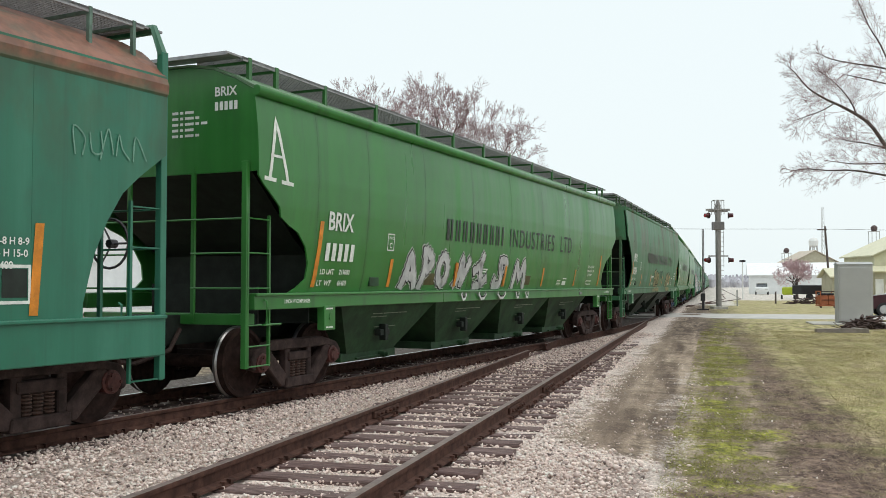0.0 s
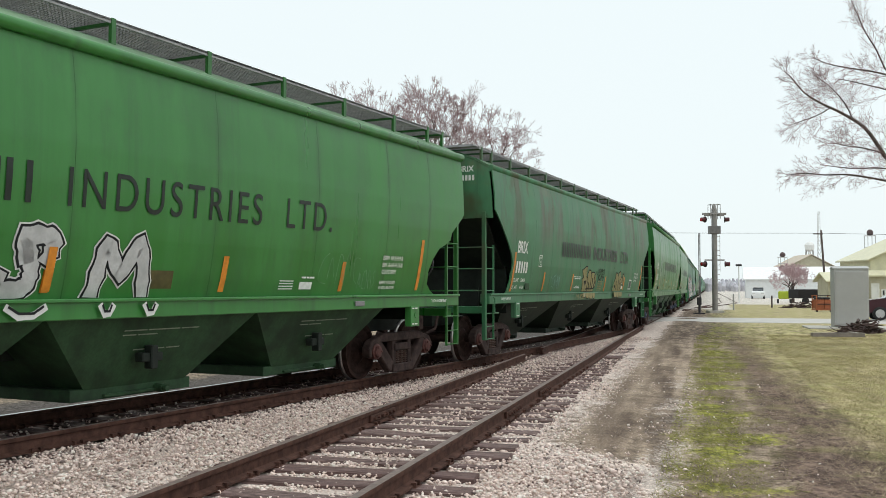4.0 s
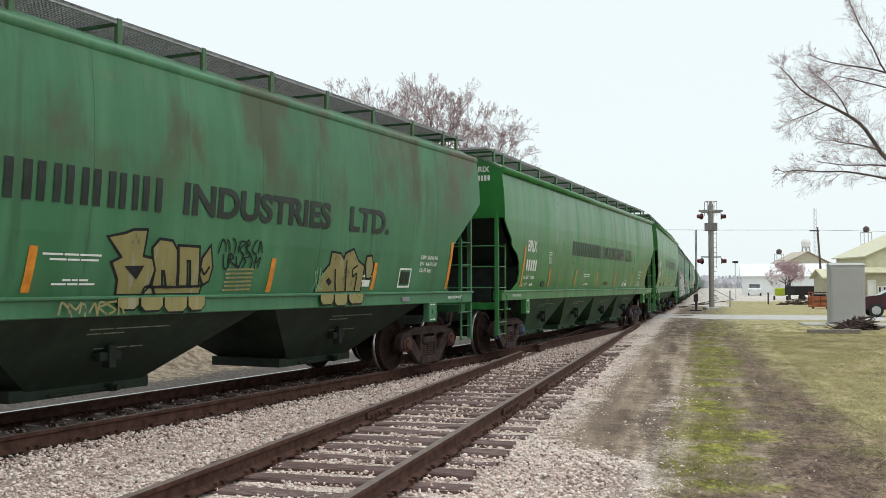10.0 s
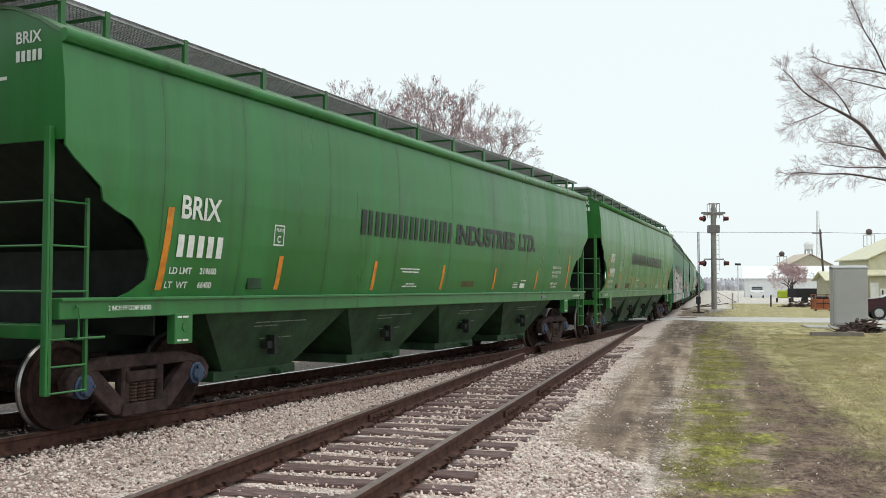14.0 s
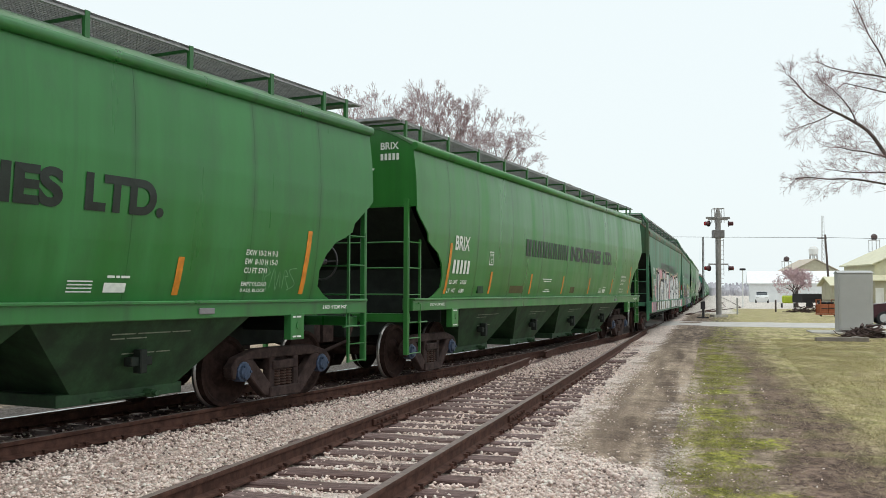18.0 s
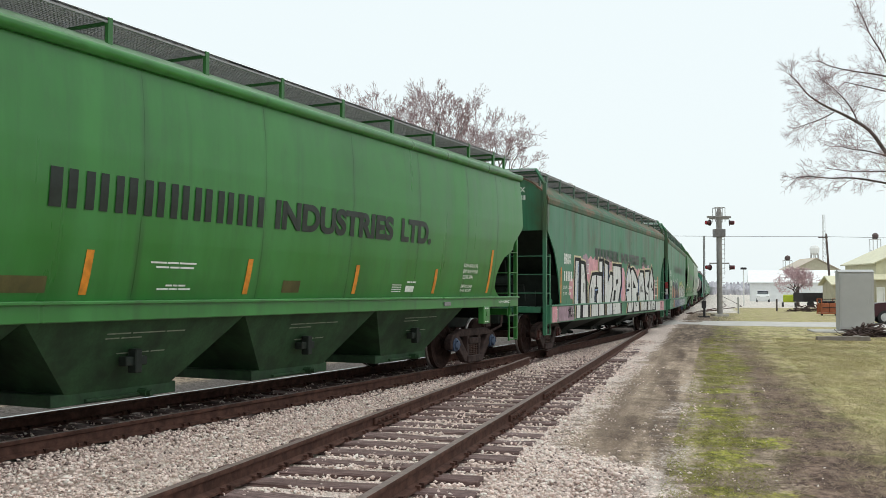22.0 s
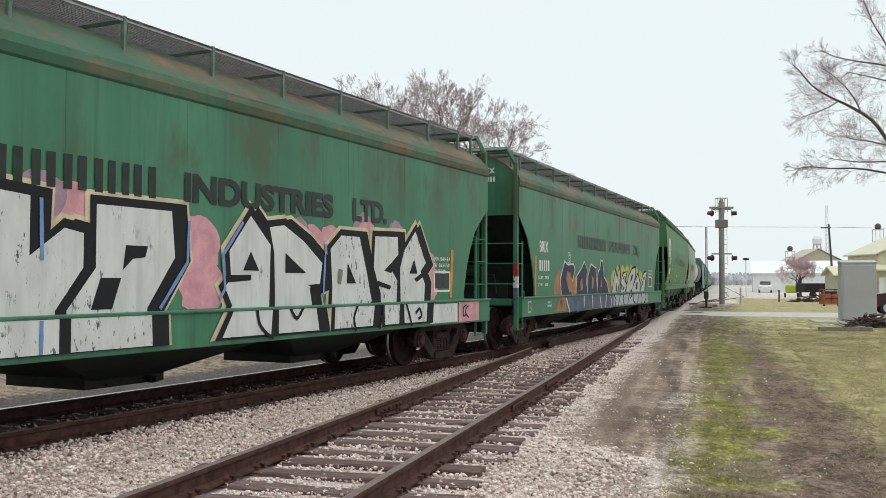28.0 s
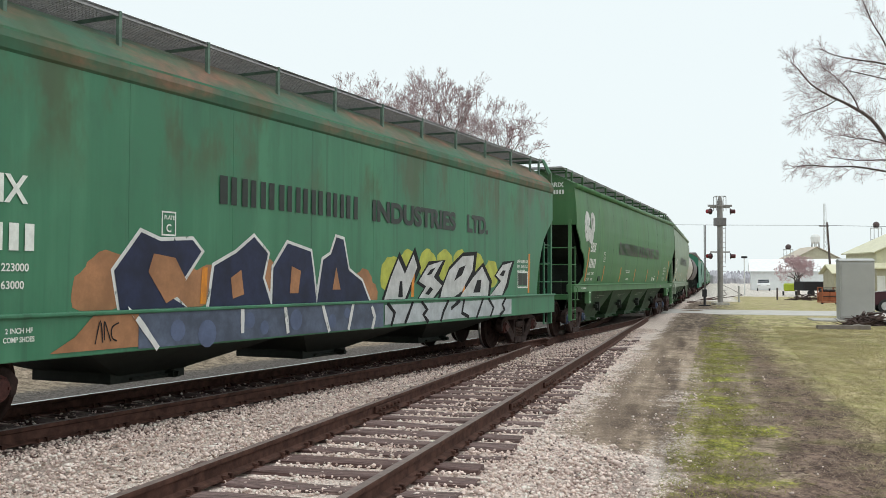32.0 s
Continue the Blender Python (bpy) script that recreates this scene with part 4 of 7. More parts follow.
def tank_car(mat, label):
    car = empty("tank_car", pose(0, 0, 0), label, "tank car", "cars of the train")
    recolour(part("tank", shared("tank", lambda: finish(lathe(bmesh.new(), [(-7.6, .5), (-7.45, 1.0), (-7.1, 1.4), (7.1, 1.4), (7.45, 1.0), (7.6, .5)], 24, 'Y', pose(0, 0, 2.5)), "tank", mat, True)), None, car), mat)
    part("dome", shared("dome", lambda: finish(lathe(bmesh.new(), [(3.8, .5), (4.2, .5), (4.25, .4)], 14, 'Z'), "dome", UNDER)), None, car)
    part("center_sill", shared("tsill", lambda: finish(boxes((-.35, .35, -8.6, 8.6, .75, 1.15), (-1.4, 1.4, -6.6, -6.2, .9, 1.5), (-1.4, 1.4, 6.2, 6.6, .9, 1.5)), "center_sill", UNDER)), None, car)
    part("walkway", shared("twalk", lambda: finish(boxes((-.8, .8, -1.2, 1.2, 3.9, 3.94), (.78, .8, -1.2, 1.2, 4.6, 4.63), (.78, .81, -1.2, -1.17, 3.9, 4.63), (.78, .81, 1.17, 1.2, 3.9, 4.63)), "walkway", UNDER)), None, car)
    for y in (-6.4, 6.4):
        truck(car, y, CAP_RED)
    return car


CLEARANCE_N = ("EXW 10-2 H 9-3", "EW  8-10 H 15-0", "CU FT 5791")
CLEARANCE_M = ("EXW 10-8 H 9-8", "EW   8-6 H 15-0", "CU FT 5461")
CLEARANCE_O = ("EXW 10-8 H 8-9", "EW   8-6 H 15-0", "CU FT 5400")
SPRAY_WHITE = chipped("white_spray_paint", (.66, .66, .645), .05)
SPRAY_BLACK = plain("black_spray_paint", (.008, .008, .010), .8, 0, .3, 5, .05)
TEAL_CHALK = plain("faint_teal_chalk", (.16, .31, .24), .8, 0, .3, 10, .05)
CHALK = plain("faint_chalk", (.16, .32, .17), .8, 0, .3, 10, .05)
SPRAY_RED = plain("red_spray_paint", (.26, .03, .03), .55, 0, .3, 8, .05)
SPRAY_CREAM = plain("cream_spray_paint", (.60, .50, .33), .55, 0, .2, 4, .05)
SPRAY_MAUVE = plain("mauve_grey_spray_paint", (.33, .22, .27), .55, 0, .25, 4, .05)
SPRAY_STEEL = plain("steel_blue_spray_paint", (.08, .10, .15), .55, 0, .35, 3, .05)
PATCH = plain("brown_cover_paint", (.085, .072, .022), .6, 0, .25, 5, .05)
SPRAY_GREY = plain("grey_spray_paint", (.20, .22, .19), .6, 0, .25, 5, .05)
SPRAY_PALE = plain("pale_grey_spray_paint", (.40, .43, .45), .55, 0, .2, 4, .05)
SPRAY_BUBBLE = plain("dusty_blue_spray_paint", (.085, .11, .19), .55, 0, .2, 4, .05)
SPRAY_PINK = plain("pink_spray_paint", (.62, .30, .34), .55, 0, .2, 4, .05)
SPRAY_BLUE = plain("pale_blue_spray_paint", (.16, .26, .50), .5, 0, .2, 4, .05)
SPRAY_NAVY = plain("navy_spray_paint", (.014, .019, .052), .6, 0, .35, 3, .05)
SPRAY_TAN = plain("brown_spray_paint", (.34, .16, .075), .55, 0, .25, 3, .05)
SPRAY_YELLOW = chipped("ochre_spray_paint", (.26, .225, .085), .05)
SPRAY_SILVER = plain("silver_spray_paint", (.50, .50, .50), .5, .1, .2, 4, .05)
SPRAY_LIME = plain("lime_spray_paint", (.40, .42, .06), .5, 0, .2, 4, .05)

CARS = []        # (car, place along the line at the start, half distance between its trucks)


def add_car(car, s):
    CARS.append((car, s))
    return car


WORD_ONE = (((-6.22, .80), (-6.02, 2.28), (-5.70, 2.28), (-5.84, .80)), ((-5.54, .80), (-5.42, 2.22), (-5.14, 2.20), (-4.98, 1.75), (-4.96, .80)),
            ((-4.55, .80), (-4.48, 1.55), (-4.15, 1.92), (-3.72, 1.94), (-3.74, .80)), ((-3.60, .80), (-3.60, 1.94), (-2.98, 1.92), (-3.0, .80)), ((-3.28, 2.06), (-3.25, 2.34), (-2.88, 2.35), (-2.9, 2.04)),
            ((-2.56, .80), (-2.50, 2.31), (-2.14, 2.28), (-2.14, 1.72), (-1.74, 2.0), (-1.50, 1.96), (-1.50, 1.62), (-1.84, 1.20), (-1.84, .80)),
            ((-1.70, .80), (-1.70, 1.20), (-1.34, 1.62), (-1.34, 2.26), (-.26, 2.26), (-.20, 1.75), (-.62, 1.20), (-.60, .80)))
WORD_TWO = (((.55, .82), (.80, 1.20), (.66, 1.42), (.78, 1.52), (.74, 1.85), (1.15, 2.30), (1.56, 1.95), (1.54, 1.20), (1.50, .82)),
            ((1.66, .82), (1.66, 1.30), (1.64, 1.85), (1.54, 2.18), (1.85, 2.22), (2.3, 2.03), (2.76, 1.74), (2.70, 1.46), (2.45, 1.40), (2.60, .82)),
            ((2.98, .82), (3.02, 1.40), (2.97, 1.95), (3.25, 2.15), (3.76, 2.15), (3.98, 1.6), (4.12, 1.2), (4.05, .82)),
            ((4.42, .82), (4.40, 1.30), (4.18, 1.70), (4.22, 2.18), (4.94, 2.20), (4.96, 1.92), (4.66, 1.74), (4.93, 1.5), (4.88, .82)),
            ((5.06, .82), (5.02, 1.7), (5.17, 2.0), (5.55, 2.32), (5.93, 1.8), (5.74, 1.66), (5.90, 1.45), (5.84, .82)))
WORD_CUTS = (((-3.92, 1.18), (-3.90, 1.60), (-3.45, 1.60), (-3.45, 1.42), (-3.72, 1.42), (-3.74, 1.18)), ((-1.40, 1.20), (-1.28, 1.52), (-1.0, 1.52), (-1.12, 1.20)), ((-.98, 1.60), (-.94, 1.86), (-.62, 1.86), (-.66, 1.74), (-.84, 1.72)),
             ((1.0, 1.62), (1.15, 1.86), (1.32, 1.62)), ((1.88, 1.60), (1.88, 1.86), (2.36, 1.60)), ((3.40, 1.46), (3.42, 1.76), (3.66, 1.46)), ((5.34, 1.62), (5.50, 1.86), (5.62, 1.62)),
             ((.60, 1.47), (1.16, 1.50), (1.16, 1.57), (.72, 1.56)), ((4.50, 1.66), (4.98, 1.92), (4.98, 1.80), (4.72, 1.62)), ((5.5, 1.53), (5.96, 1.70), (5.96, 1.62), (5.6, 1.48)), ((4.30, 1.5), (4.72, 1.42), (4.68, 1.36), (4.32, 1.42)), ((2.40, 1.44), (2.78, 1.46), (2.60, 1.36)))
NAVY_WORD = (((-5.28, 1.17), (-5.36, 1.56), (-5.0, 1.95), (-4.72, 1.87), (-4.20, 1.90), (-4.08, 1.80), (-4.36, 1.50), (-4.56, 1.26), (-4.30, 1.17)),
             ((-3.86, 1.17), (-3.78, 1.62), (-3.38, 1.78), (-3.04, 1.98), (-2.78, 1.80), (-2.88, 1.50), (-2.72, 1.17)),
             ((-2.62, 1.17), (-2.60, 1.62), (-2.30, 1.93), (-1.78, 1.84), (-1.72, 1.60), (-1.64, 1.17)),
             ((-1.56, 1.17), (-1.42, 1.74), (-1.22, 1.82), (-1.08, 2.06), (-.92, 2.04), (-.77, 1.60), (-.38, 1.44), (-.18, 1.17)))
NAVY_CUTS = (((-4.90, 1.56), (-4.82, 1.76), (-4.48, 1.72), (-4.30, 1.48), (-4.42, 1.30), (-4.62, 1.22)), ((-3.46, 1.25), (-3.50, 1.5), (-3.30, 1.6), (-3.24, 1.3)), ((-2.26, 1.3), (-2.22, 1.66), (-2.0, 1.6), (-2.06, 1.3)), ((-1.20, 1.34), (-1.10, 1.66), (-.98, 1.34)))


def scrawl(parent, kind, y, z, wide, tall, n, mat, line=.012):
    """A row of thin hand-drawn marks."""
    rng = random.Random(round(y * 100) + n)
    for k in range(n):
        mk = [(a + rng.uniform(-.2, .2), b + rng.uniform(-.16, .16)) for a, b in rng.choice(MARKS)]
        decal("chalk_mark", stroke(rounded([(a * wide / n * 1.15, b * tall) for a, b in mk]), line, 1), kind, y + k * wide / n, z, mat, parent, .012)


OCHRE_WORD = (((-1.13, 1.98), (-.91, 2.02), (-.80, 2.06), (-.61, 2.07), (-.63, 1.79), (-.48, 1.77), (-.43, 1.66), (-.47, 1.49), (-.55, 1.40), (-.92, 1.40), (-.93, 1.55), (-1.04, 1.72), (-.91, 1.78)),
              ((-.46, 1.80), (-.48, 1.89), (-.39, 1.98), (-.20, 1.97), (-.11, 1.88), (-.04, 1.48), (-.18, 1.47), (-.26, 1.66), (-.32, 1.66), (-.28, 1.49), (-.41, 1.48), (-.40, 1.66)),
              ((-.07, 1.92), (.26, 1.92), (.33, 1.49), (.21, 1.49), (.15, 1.78), (.07, 1.78), (.13, 1.49), (.01, 1.49)),
              ((.35, 1.80), (.46, 1.93), (.53, 1.71), (.50, 1.55), (.42, 1.51), (.34, 1.61)), ((-.46, 1.46), (.38, 1.47), (.37, 1.40), (-.52, 1.40)),
              ((2.84, 1.40), (2.91, 1.62), (3.11, 1.78), (3.13, 1.95), (3.35, 1.94), (3.47, 1.85), (3.51, 1.95), (3.71, 2.01), (3.87, 1.85), (4.07, 1.77), (4.07, 1.40)), ((4.12, 1.80), (4.14, 1.92), (4.27, 1.93), (4.35, 1.78), (4.31, 1.61), (4.20, 1.60)))
PALE_WORD = (((.34, 1.17), (.55, 1.51), (.81, 1.82), (1.04, 1.58), (1.35, 1.91), (1.49, 1.70), (1.05, 1.17)), ((1.55, 1.17), (1.83, 1.37), (1.55, 1.46), (1.92, 1.73), (2.50, 1.82), (2.26, 1.64), (2.13, 1.53), (2.47, 1.38), (2.12, 1.17)),
             ((2.40, 1.17), (2.49, 1.34), (2.78, 1.66), (3.36, 1.92), (3.91, 1.95), (3.83, 1.66), (3.33, 1.27), (2.98, 1.17)), ((3.25, 1.17), (3.85, 1.52), (4.31, 1.74), (4.68, 1.44), (4.60, 1.17)),
             ((4.72, 1.17), (5.30, 1.46), (5.03, 1.58), (5.40, 1.79), (5.95, 1.86), (5.75, 1.66), (5.60, 1.4), (5.36, 1.17)))
PALE_CUTS = (((.80, 1.20), (.86, 1.46), (.94, 1.46), (.96, 1.20)), ((1.84, 1.56), (2.0, 1.66), (2.2, 1.70), (2.02, 1.58)), ((1.78, 1.24), (1.98, 1.36), (2.1, 1.32), (1.92, 1.22)), ((2.98, 1.46), (3.2, 1.70), (3.5, 1.76), (3.34, 1.58)), ((3.86, 1.24), (4.06, 1.48), (4.26, 1.48), (4.2, 1.24)), ((5.2, 1.58), (5.4, 1.68), (5.56, 1.68), (5.44, 1.56)))
PALE_GLINTS = (((.60, 1.30), (.80, 1.70), (.88, 1.62), (.72, 1.28)), ((1.66, 1.48), (1.96, 1.70), (2.12, 1.72), (1.84, 1.48)), ((2.66, 1.40), (2.92, 1.68), (3.04, 1.70), (2.82, 1.40)), ((3.60, 1.26), (3.98, 1.56), (4.08, 1.56), (3.80, 1.26)), ((4.98, 1.24), (5.38, 1.46), (5.46, 1.40), (5.16, 1.2)))


def train():
    c = add_car(hopper_car("O", OLD_TEAL, ("223000", "63000", CLEARANCE_O), "weathered teal covered hopper car with rusty roof edge", CAP_RED), -1.14)
    scrawl(c, "O", 7.35, 2.78, .95, .24, 5, TEAL_CHALK, .016)
    # silver letters on the first bright car
    c = add_car(hopper_car("N", BRIGHT2, ("219600", "66400", CLEARANCE_N), "bright green covered hopper car with silver graffiti", CAP_RED, style="thin"), 18.11)
    for pts, wd in ((((.0, 0), (.22, -.01)), .05), (((.10, .02), (.27, .78), (.50, .0)), .06), (((.14, .3), (.4, .3)), .035), (((.38, -.02), (.62, -.03)), .05)):
        decal("chalk_mark", stroke(pts, wd), "N", -9.02, 2.82, WHITE_INK, c)
    spray_letters(c, "N", (("tent", -5.0, -4.48, 1.46, 1.98), ("flag", -4.36, -3.86, 1.45, 2.08), ("ring", -3.62, -3.18, 1.48, 2.0), ("zig", -2.84, -2.18, 1.44, 1.98), ("stem", -1.98, -1.2, 1.45, 2.04),
                            ("hook", -.84, -.14, 1.45, 2.0), ("twin", .32, 1.1, 1.44, 1.98)), .15, ((.105, SPRAY_WHITE), (.07, SPRAY_BLACK), (.018, SPRAY_SILVER)), .15)
    for y, wd in ((-2.62, .2), (-1.75, .34), (-.72, .42), (.4, .16), (1.02, .16)):      # the letters run on over the sill
        decal("graffiti", stroke([(0, .08), (wd * .3, 0), (wd * .7, .01), (wd, .08)], .07, 4), "N", y, 1.22, SPRAY_WHITE, c, .006)
        decal("graffiti", stroke([(.02, .09), (wd * .3, .03), (wd * .7, .03), (wd - .02, .09)], .025, 4), "N", y, 1.22, SPRAY_BLACK, c, .010)
    for y in (-2.88, -.28):
        decal("reflective_strip", strip(.10, .43), "N", y, 1.45, ORANGE_INK, c, .03, "orange reflective strip", .07)
    for y, wd in ((-4.1, .45), (1.1, .42)):
        decal("paint_patch", strip(wd, .2), "N", y, 1.48, PATCH, c, .004)
    scrawl(c, "N", 4.45, 1.6, 1.1, .36, 5, CHALK, .009)
    scrawl(c, "N", 5.52, 1.5, .5, .24, 7, CHALK, .012)
    # ochre bubble letters on the faded car
    c = add_car(hopper_car("M", FADED, ("224600", "61400", CLEARANCE_M), "faded green covered hopper car with brown rust stains", CAP_RED), 37.07)
    coats = ((.032, (0, 0), SPRAY_BLACK), (0, (0, 0), SPRAY_YELLOW))
    slab_letters(c, "M", OCHRE_WORD, [(((-.88, 1.69), (-.59, 1.70), (-.68, 1.55)), SPRAY_BLACK), (((3.05, 1.55), (3.11, 1.60), (3.22, 1.54), (3.16, 1.48)), SPRAY_BLACK)], coats, 1.39)
    for k, (y0, y1, low) in enumerate(((-.96, -.66, 1.24), (-.62, -.29, 1.22), (-.26, .10, 1.20), (.13, .41, 1.21), (2.90, 3.23, 1.22), (3.27, 3.61, 1.20), (3.67, 4.08, 1.22))):      # the letters run on over the sill
        for grow, mat, lift in ((.022, SPRAY_BLACK, .006), (0, SPRAY_YELLOW, .010)):
            foot = [(0, 1.362 - low), (-grow, .05), (.06, -grow), (y1 - y0 - .06, -grow), (y1 - y0 + grow, .05), (y1 - y0, 1.362 - low)]
            decal("graffiti", (foot, [tuple(range(6))]), "M", y0, low, mat, c, lift)
    for y, z, pts in ((3.26, 1.42, ((0, .29), (.04, .12), (.10, 0))), (3.54, 1.42, ((0, .43), (.03, .2), (.09, 0))), (3.84, 1.42, ((.02, .36), (-.10, .30), (-.06, .2), (.03, .24), (.05, 0))), (-.55, 1.40, ((0, 0), (.02, .07), (.12, .07), (.18, 0))), (-.5, 1.47, ((0, 0), (.5, 0), (.86, .01))), (.34, 1.6, ((0, .08), (.06, .02), (.13, .1)))):
        decal("graffiti", stroke(rounded(pts), .03, 2), "M", y, z, SPRAY_BLACK, c, .018)
    scrawl(c, "M", .62, 1.89, .86, .15, 7, SPRAY_BLACK, .02)
    scrawl(c, "M", .70, 1.71, .74, .15, 6, SPRAY_BLACK, .02)
    for k in range(6):
        decal("spray_mark", stroke([(0, 0), (.52, .01)], .024, 2), "M", .80 + .02 * (k % 2), 1.43 + k * .05, SPRAY_YELLOW, c, .010)
    scrawl(c, "M", 2.74, 1.44, .26, .26, 4, CHALK, .02)
    scrawl(c, "M", -1.72, 1.2, .85, .12, 7, SPRAY_YELLOW, .022)
    scrawl(c, "M", -4.1, 1.5, .8, .3, 4, TEAL_CHALK, .03)
    c = add_car(hopper_car("N", BRIGHT, ("219600", "66400", CLEARANCE_N), "bright green covered hopper car, clean paint", CAP_BLUE), 56.01)
    decal("paint_patch", strip(.62, .11), "N", .7, 1.49, PATCH, c, .004)
    scrawl(c, "N", 6.6, 1.52, .7, .26, 5, CHALK, .012)
    c = add_car(hopper_car("N", BRIGHT2, ("219200", "66800", CLEARANCE_N), "bright green covered hopper car with blue bearing caps", CAP_BLUE), 75.69)
    for y, wd in ((-4.19, .9), (.55, .4)):
        decal("paint_patch", strip(wd, .16), "N", y, 1.46, PATCH, c, .004)
    # tall white letters on the weathered car
    c = add_car(hopper_car("O", OLD, ("222800", "63200", CLEARANCE_O), "weathered green covered hopper car with large white graffiti", CAP_RED), 95.40)
    clouds(c, ((-6.35, 1.55, .34), (-4.3, 2.05, .5), (-3.7, 2.1, .45), (-2.75, 2.15, .4), (-1.75, 2.1, .45), (.15, 1.9, .45), (.3, 1.4, .4), (2.5, 2.0, .34), (3.0, 2.05, .3), (4.0, 2.15, .3), (6.05, 1.75, .3), (6.15, 1.4, .3)), SPRAY_PINK)
    clouds(c, ((-4.9, 2.2, .38), (-2.0, 2.3, .3), (2.2, 2.15, .25), (3.9, 2.3, .28), (4.9, 2.25, .25)), SPRAY_MAUVE, .0035)
    coats = ((.14, (.16, .0), SPRAY_CREAM), (.14, (.0, .0), SPRAY_CREAM), (.10, (.16, -.01), SPRAY_BLACK), (.10, (.02, -.01), SPRAY_BLACK), (0, (0, 0), SPRAY_WHITE))
    for word in (WORD_ONE, WORD_TWO):
        slab_letters(c, "O", word, (), coats, .79)
    slab_letters(c, "O", (), [(q, SPRAY_BLACK) for q in WORD_CUTS], coats, .79)
    for y, z, pts in ((-2.82, 1.22, ((0, 0), (.08, .5), (.1, 1.0))), (-2.02, 1.7, ((.02, 0), (0, .55))), (-.42, 1.2, ((0, 0), (.42, .5), (.44, .95))), (.56, 1.3, ((.02, 0), (.1, .1), (.06, .5), (.42, .9))), (2.78, 1.3, ((0, 0), (.06, .7))), (-3.86, 1.24, ((0, 0), (.0, .28), (.34, .30))),
                      (-5.9, 1.25, ((0, 0), (.12, .95))), (-2.05, .82, ((0, 0), (.0, .28)))):
        decal("graffiti", stroke(pts, .045, 4), "O", y, z, SPRAY_BLUE, c, .0265)
    for y, pts in ((1.2, ((0, .36), (.05, .18), (.2, .05), (.32, .0))), (1.9, ((0, .36), (.15, .22), (.3, .36))), (3.5, ((.1, .36), (0, .18), (.05, 0))), (4.25, ((0, .0), (.1, .2), (.12, .36))), (5.1, ((.2, .0), (.1, .2), (0, .36))), (5.45, ((0, .2), (.12, .26), (.2, .15), (.1, .1)))):
        decal("graffiti", stroke(rounded(pts), .05, 2), "O", y, .78, SPRAY_BLACK, c, .027)
    for y, z, w in ((-4.3, 1.35, .2), (-5.2, 1.5, .16), (3.2, 1.5, .12)):
        decal("spray_patch", stroke([(0, 0), (.02, w)], .11, 3), "O", y, z, SPRAY_GREY, c, .0265)
    decal("spray_patch", strip(1.5, .36), "O", -7.95, .76, SPRAY_MAUVE, c, .004)
    decal("spray_patch", strip(.45, .38), "O", -8.5, .75, SPRAY_PINK, c, .006)
    decal("spray_patch", strip(.9, .36), "O", 7.15, .76, SPRAY_PINK, c, .004)
    decal("spray_patch", strip(1.1, .33), "O", 6.0, .77, SPRAY_WHITE, c, .005)
    scrawl(c, "O", -7.05, .86, .5, .2, 4, SPRAY_BLACK, .03)
    scrawl(c, "O", 7.3, .86, .28, .2, 2, SPRAY_BLACK, .03)
    # navy letters on the next weathered car
    c = add_car(hopper_car("O", OLD, ("223000", "63000", CLEARANCE_O), "weathered green covered hopper car with navy graffiti", CAP_RED), 114.40)
    clouds(c, ((-5.62, 1.36, .34), (-5.45, 1.5, .34), (-4.25, 1.35, .34), (-3.9, 1.45, .26), (-2.75, 1.4, .4), (-.3, 1.4, .3), (-.1, 1.25, .25)), SPRAY_TAN)
    slab_letters(c, "O", NAVY_WORD, [(q, SPRAY_TAN) for q in NAVY_CUTS], ((.07, (0, .0), SPRAY_WHITE), (.028, (0, 0), SPRAY_NAVY)), 1.165)
    clouds(c, ((.6, 1.55, .4), (1.2, 1.7, .36), (1.9, 1.72, .36), (2.6, 1.75, .36), (3.3, 1.75, .36), (4.1, 1.7, .36), (4.8, 1.6, .36)), SPRAY_LIME)
    slab_letters(c, "O", PALE_WORD, [(q, SPRAY_BLACK) for q in PALE_CUTS], ((.085, (.05, -.01), SPRAY_BLACK), (0, (0, 0), SPRAY_SILVER)), 1.165)
    slab_letters(c, "O", PALE_GLINTS, (), ((0, (0, 0), SPRAY_WHITE),), 1.165)
    decal("spray_patch", strip(5.3, .37), "O", -5.1, .755, SPRAY_STEEL, c, .008)
    decal("spray_patch", strip(5.5, .31), "O", .25, .78, SPRAY_PALE, c, .004)
    for y, pts in ((.35, ((.0, .33), (.22, .18), (.12, .0))), (.95, ((.25, .33), (.0, .02))), (1.55, ((.0, .33), (.2, .2), (.05, .12), (.22, .0))), (2.3, ((.3, .33), (.1, .15), (.0, .0))), (2.75, ((.0, .2), (.35, .33))), (3.2, ((.1, .33), (.0, .1), (.3, .02))), (3.9, ((.3, .33), (.0, .0))), (4.5, ((.0, .33), (.25, .16), (.1, .0))), (5.1, ((.3, .33), (.12, .2), (.25, .1), (.0, .0)))):
        decal("spray_mark", stroke(pts, .07, 3), "O", y, .775, SPRAY_BLACK, c, .008)
    for k, (y, z, r) in enumerate(((-4.5, .92, .12), (-4.0, .86, .16), (-3.2, .98, .1), (-2.9, .88, .09), (-2.2, .95, .14), (-1.3, .9, .1), (-.9, 1.0, .08))):
        v = [(math.cos(q * .449) * r, math.sin(q * .449) * r) for q in range(14)]
        decal("spray_mark", (v, [tuple(range(14))]), "O", y, z, SPRAY_BUBBLE, c, .012 + .0002 * k)
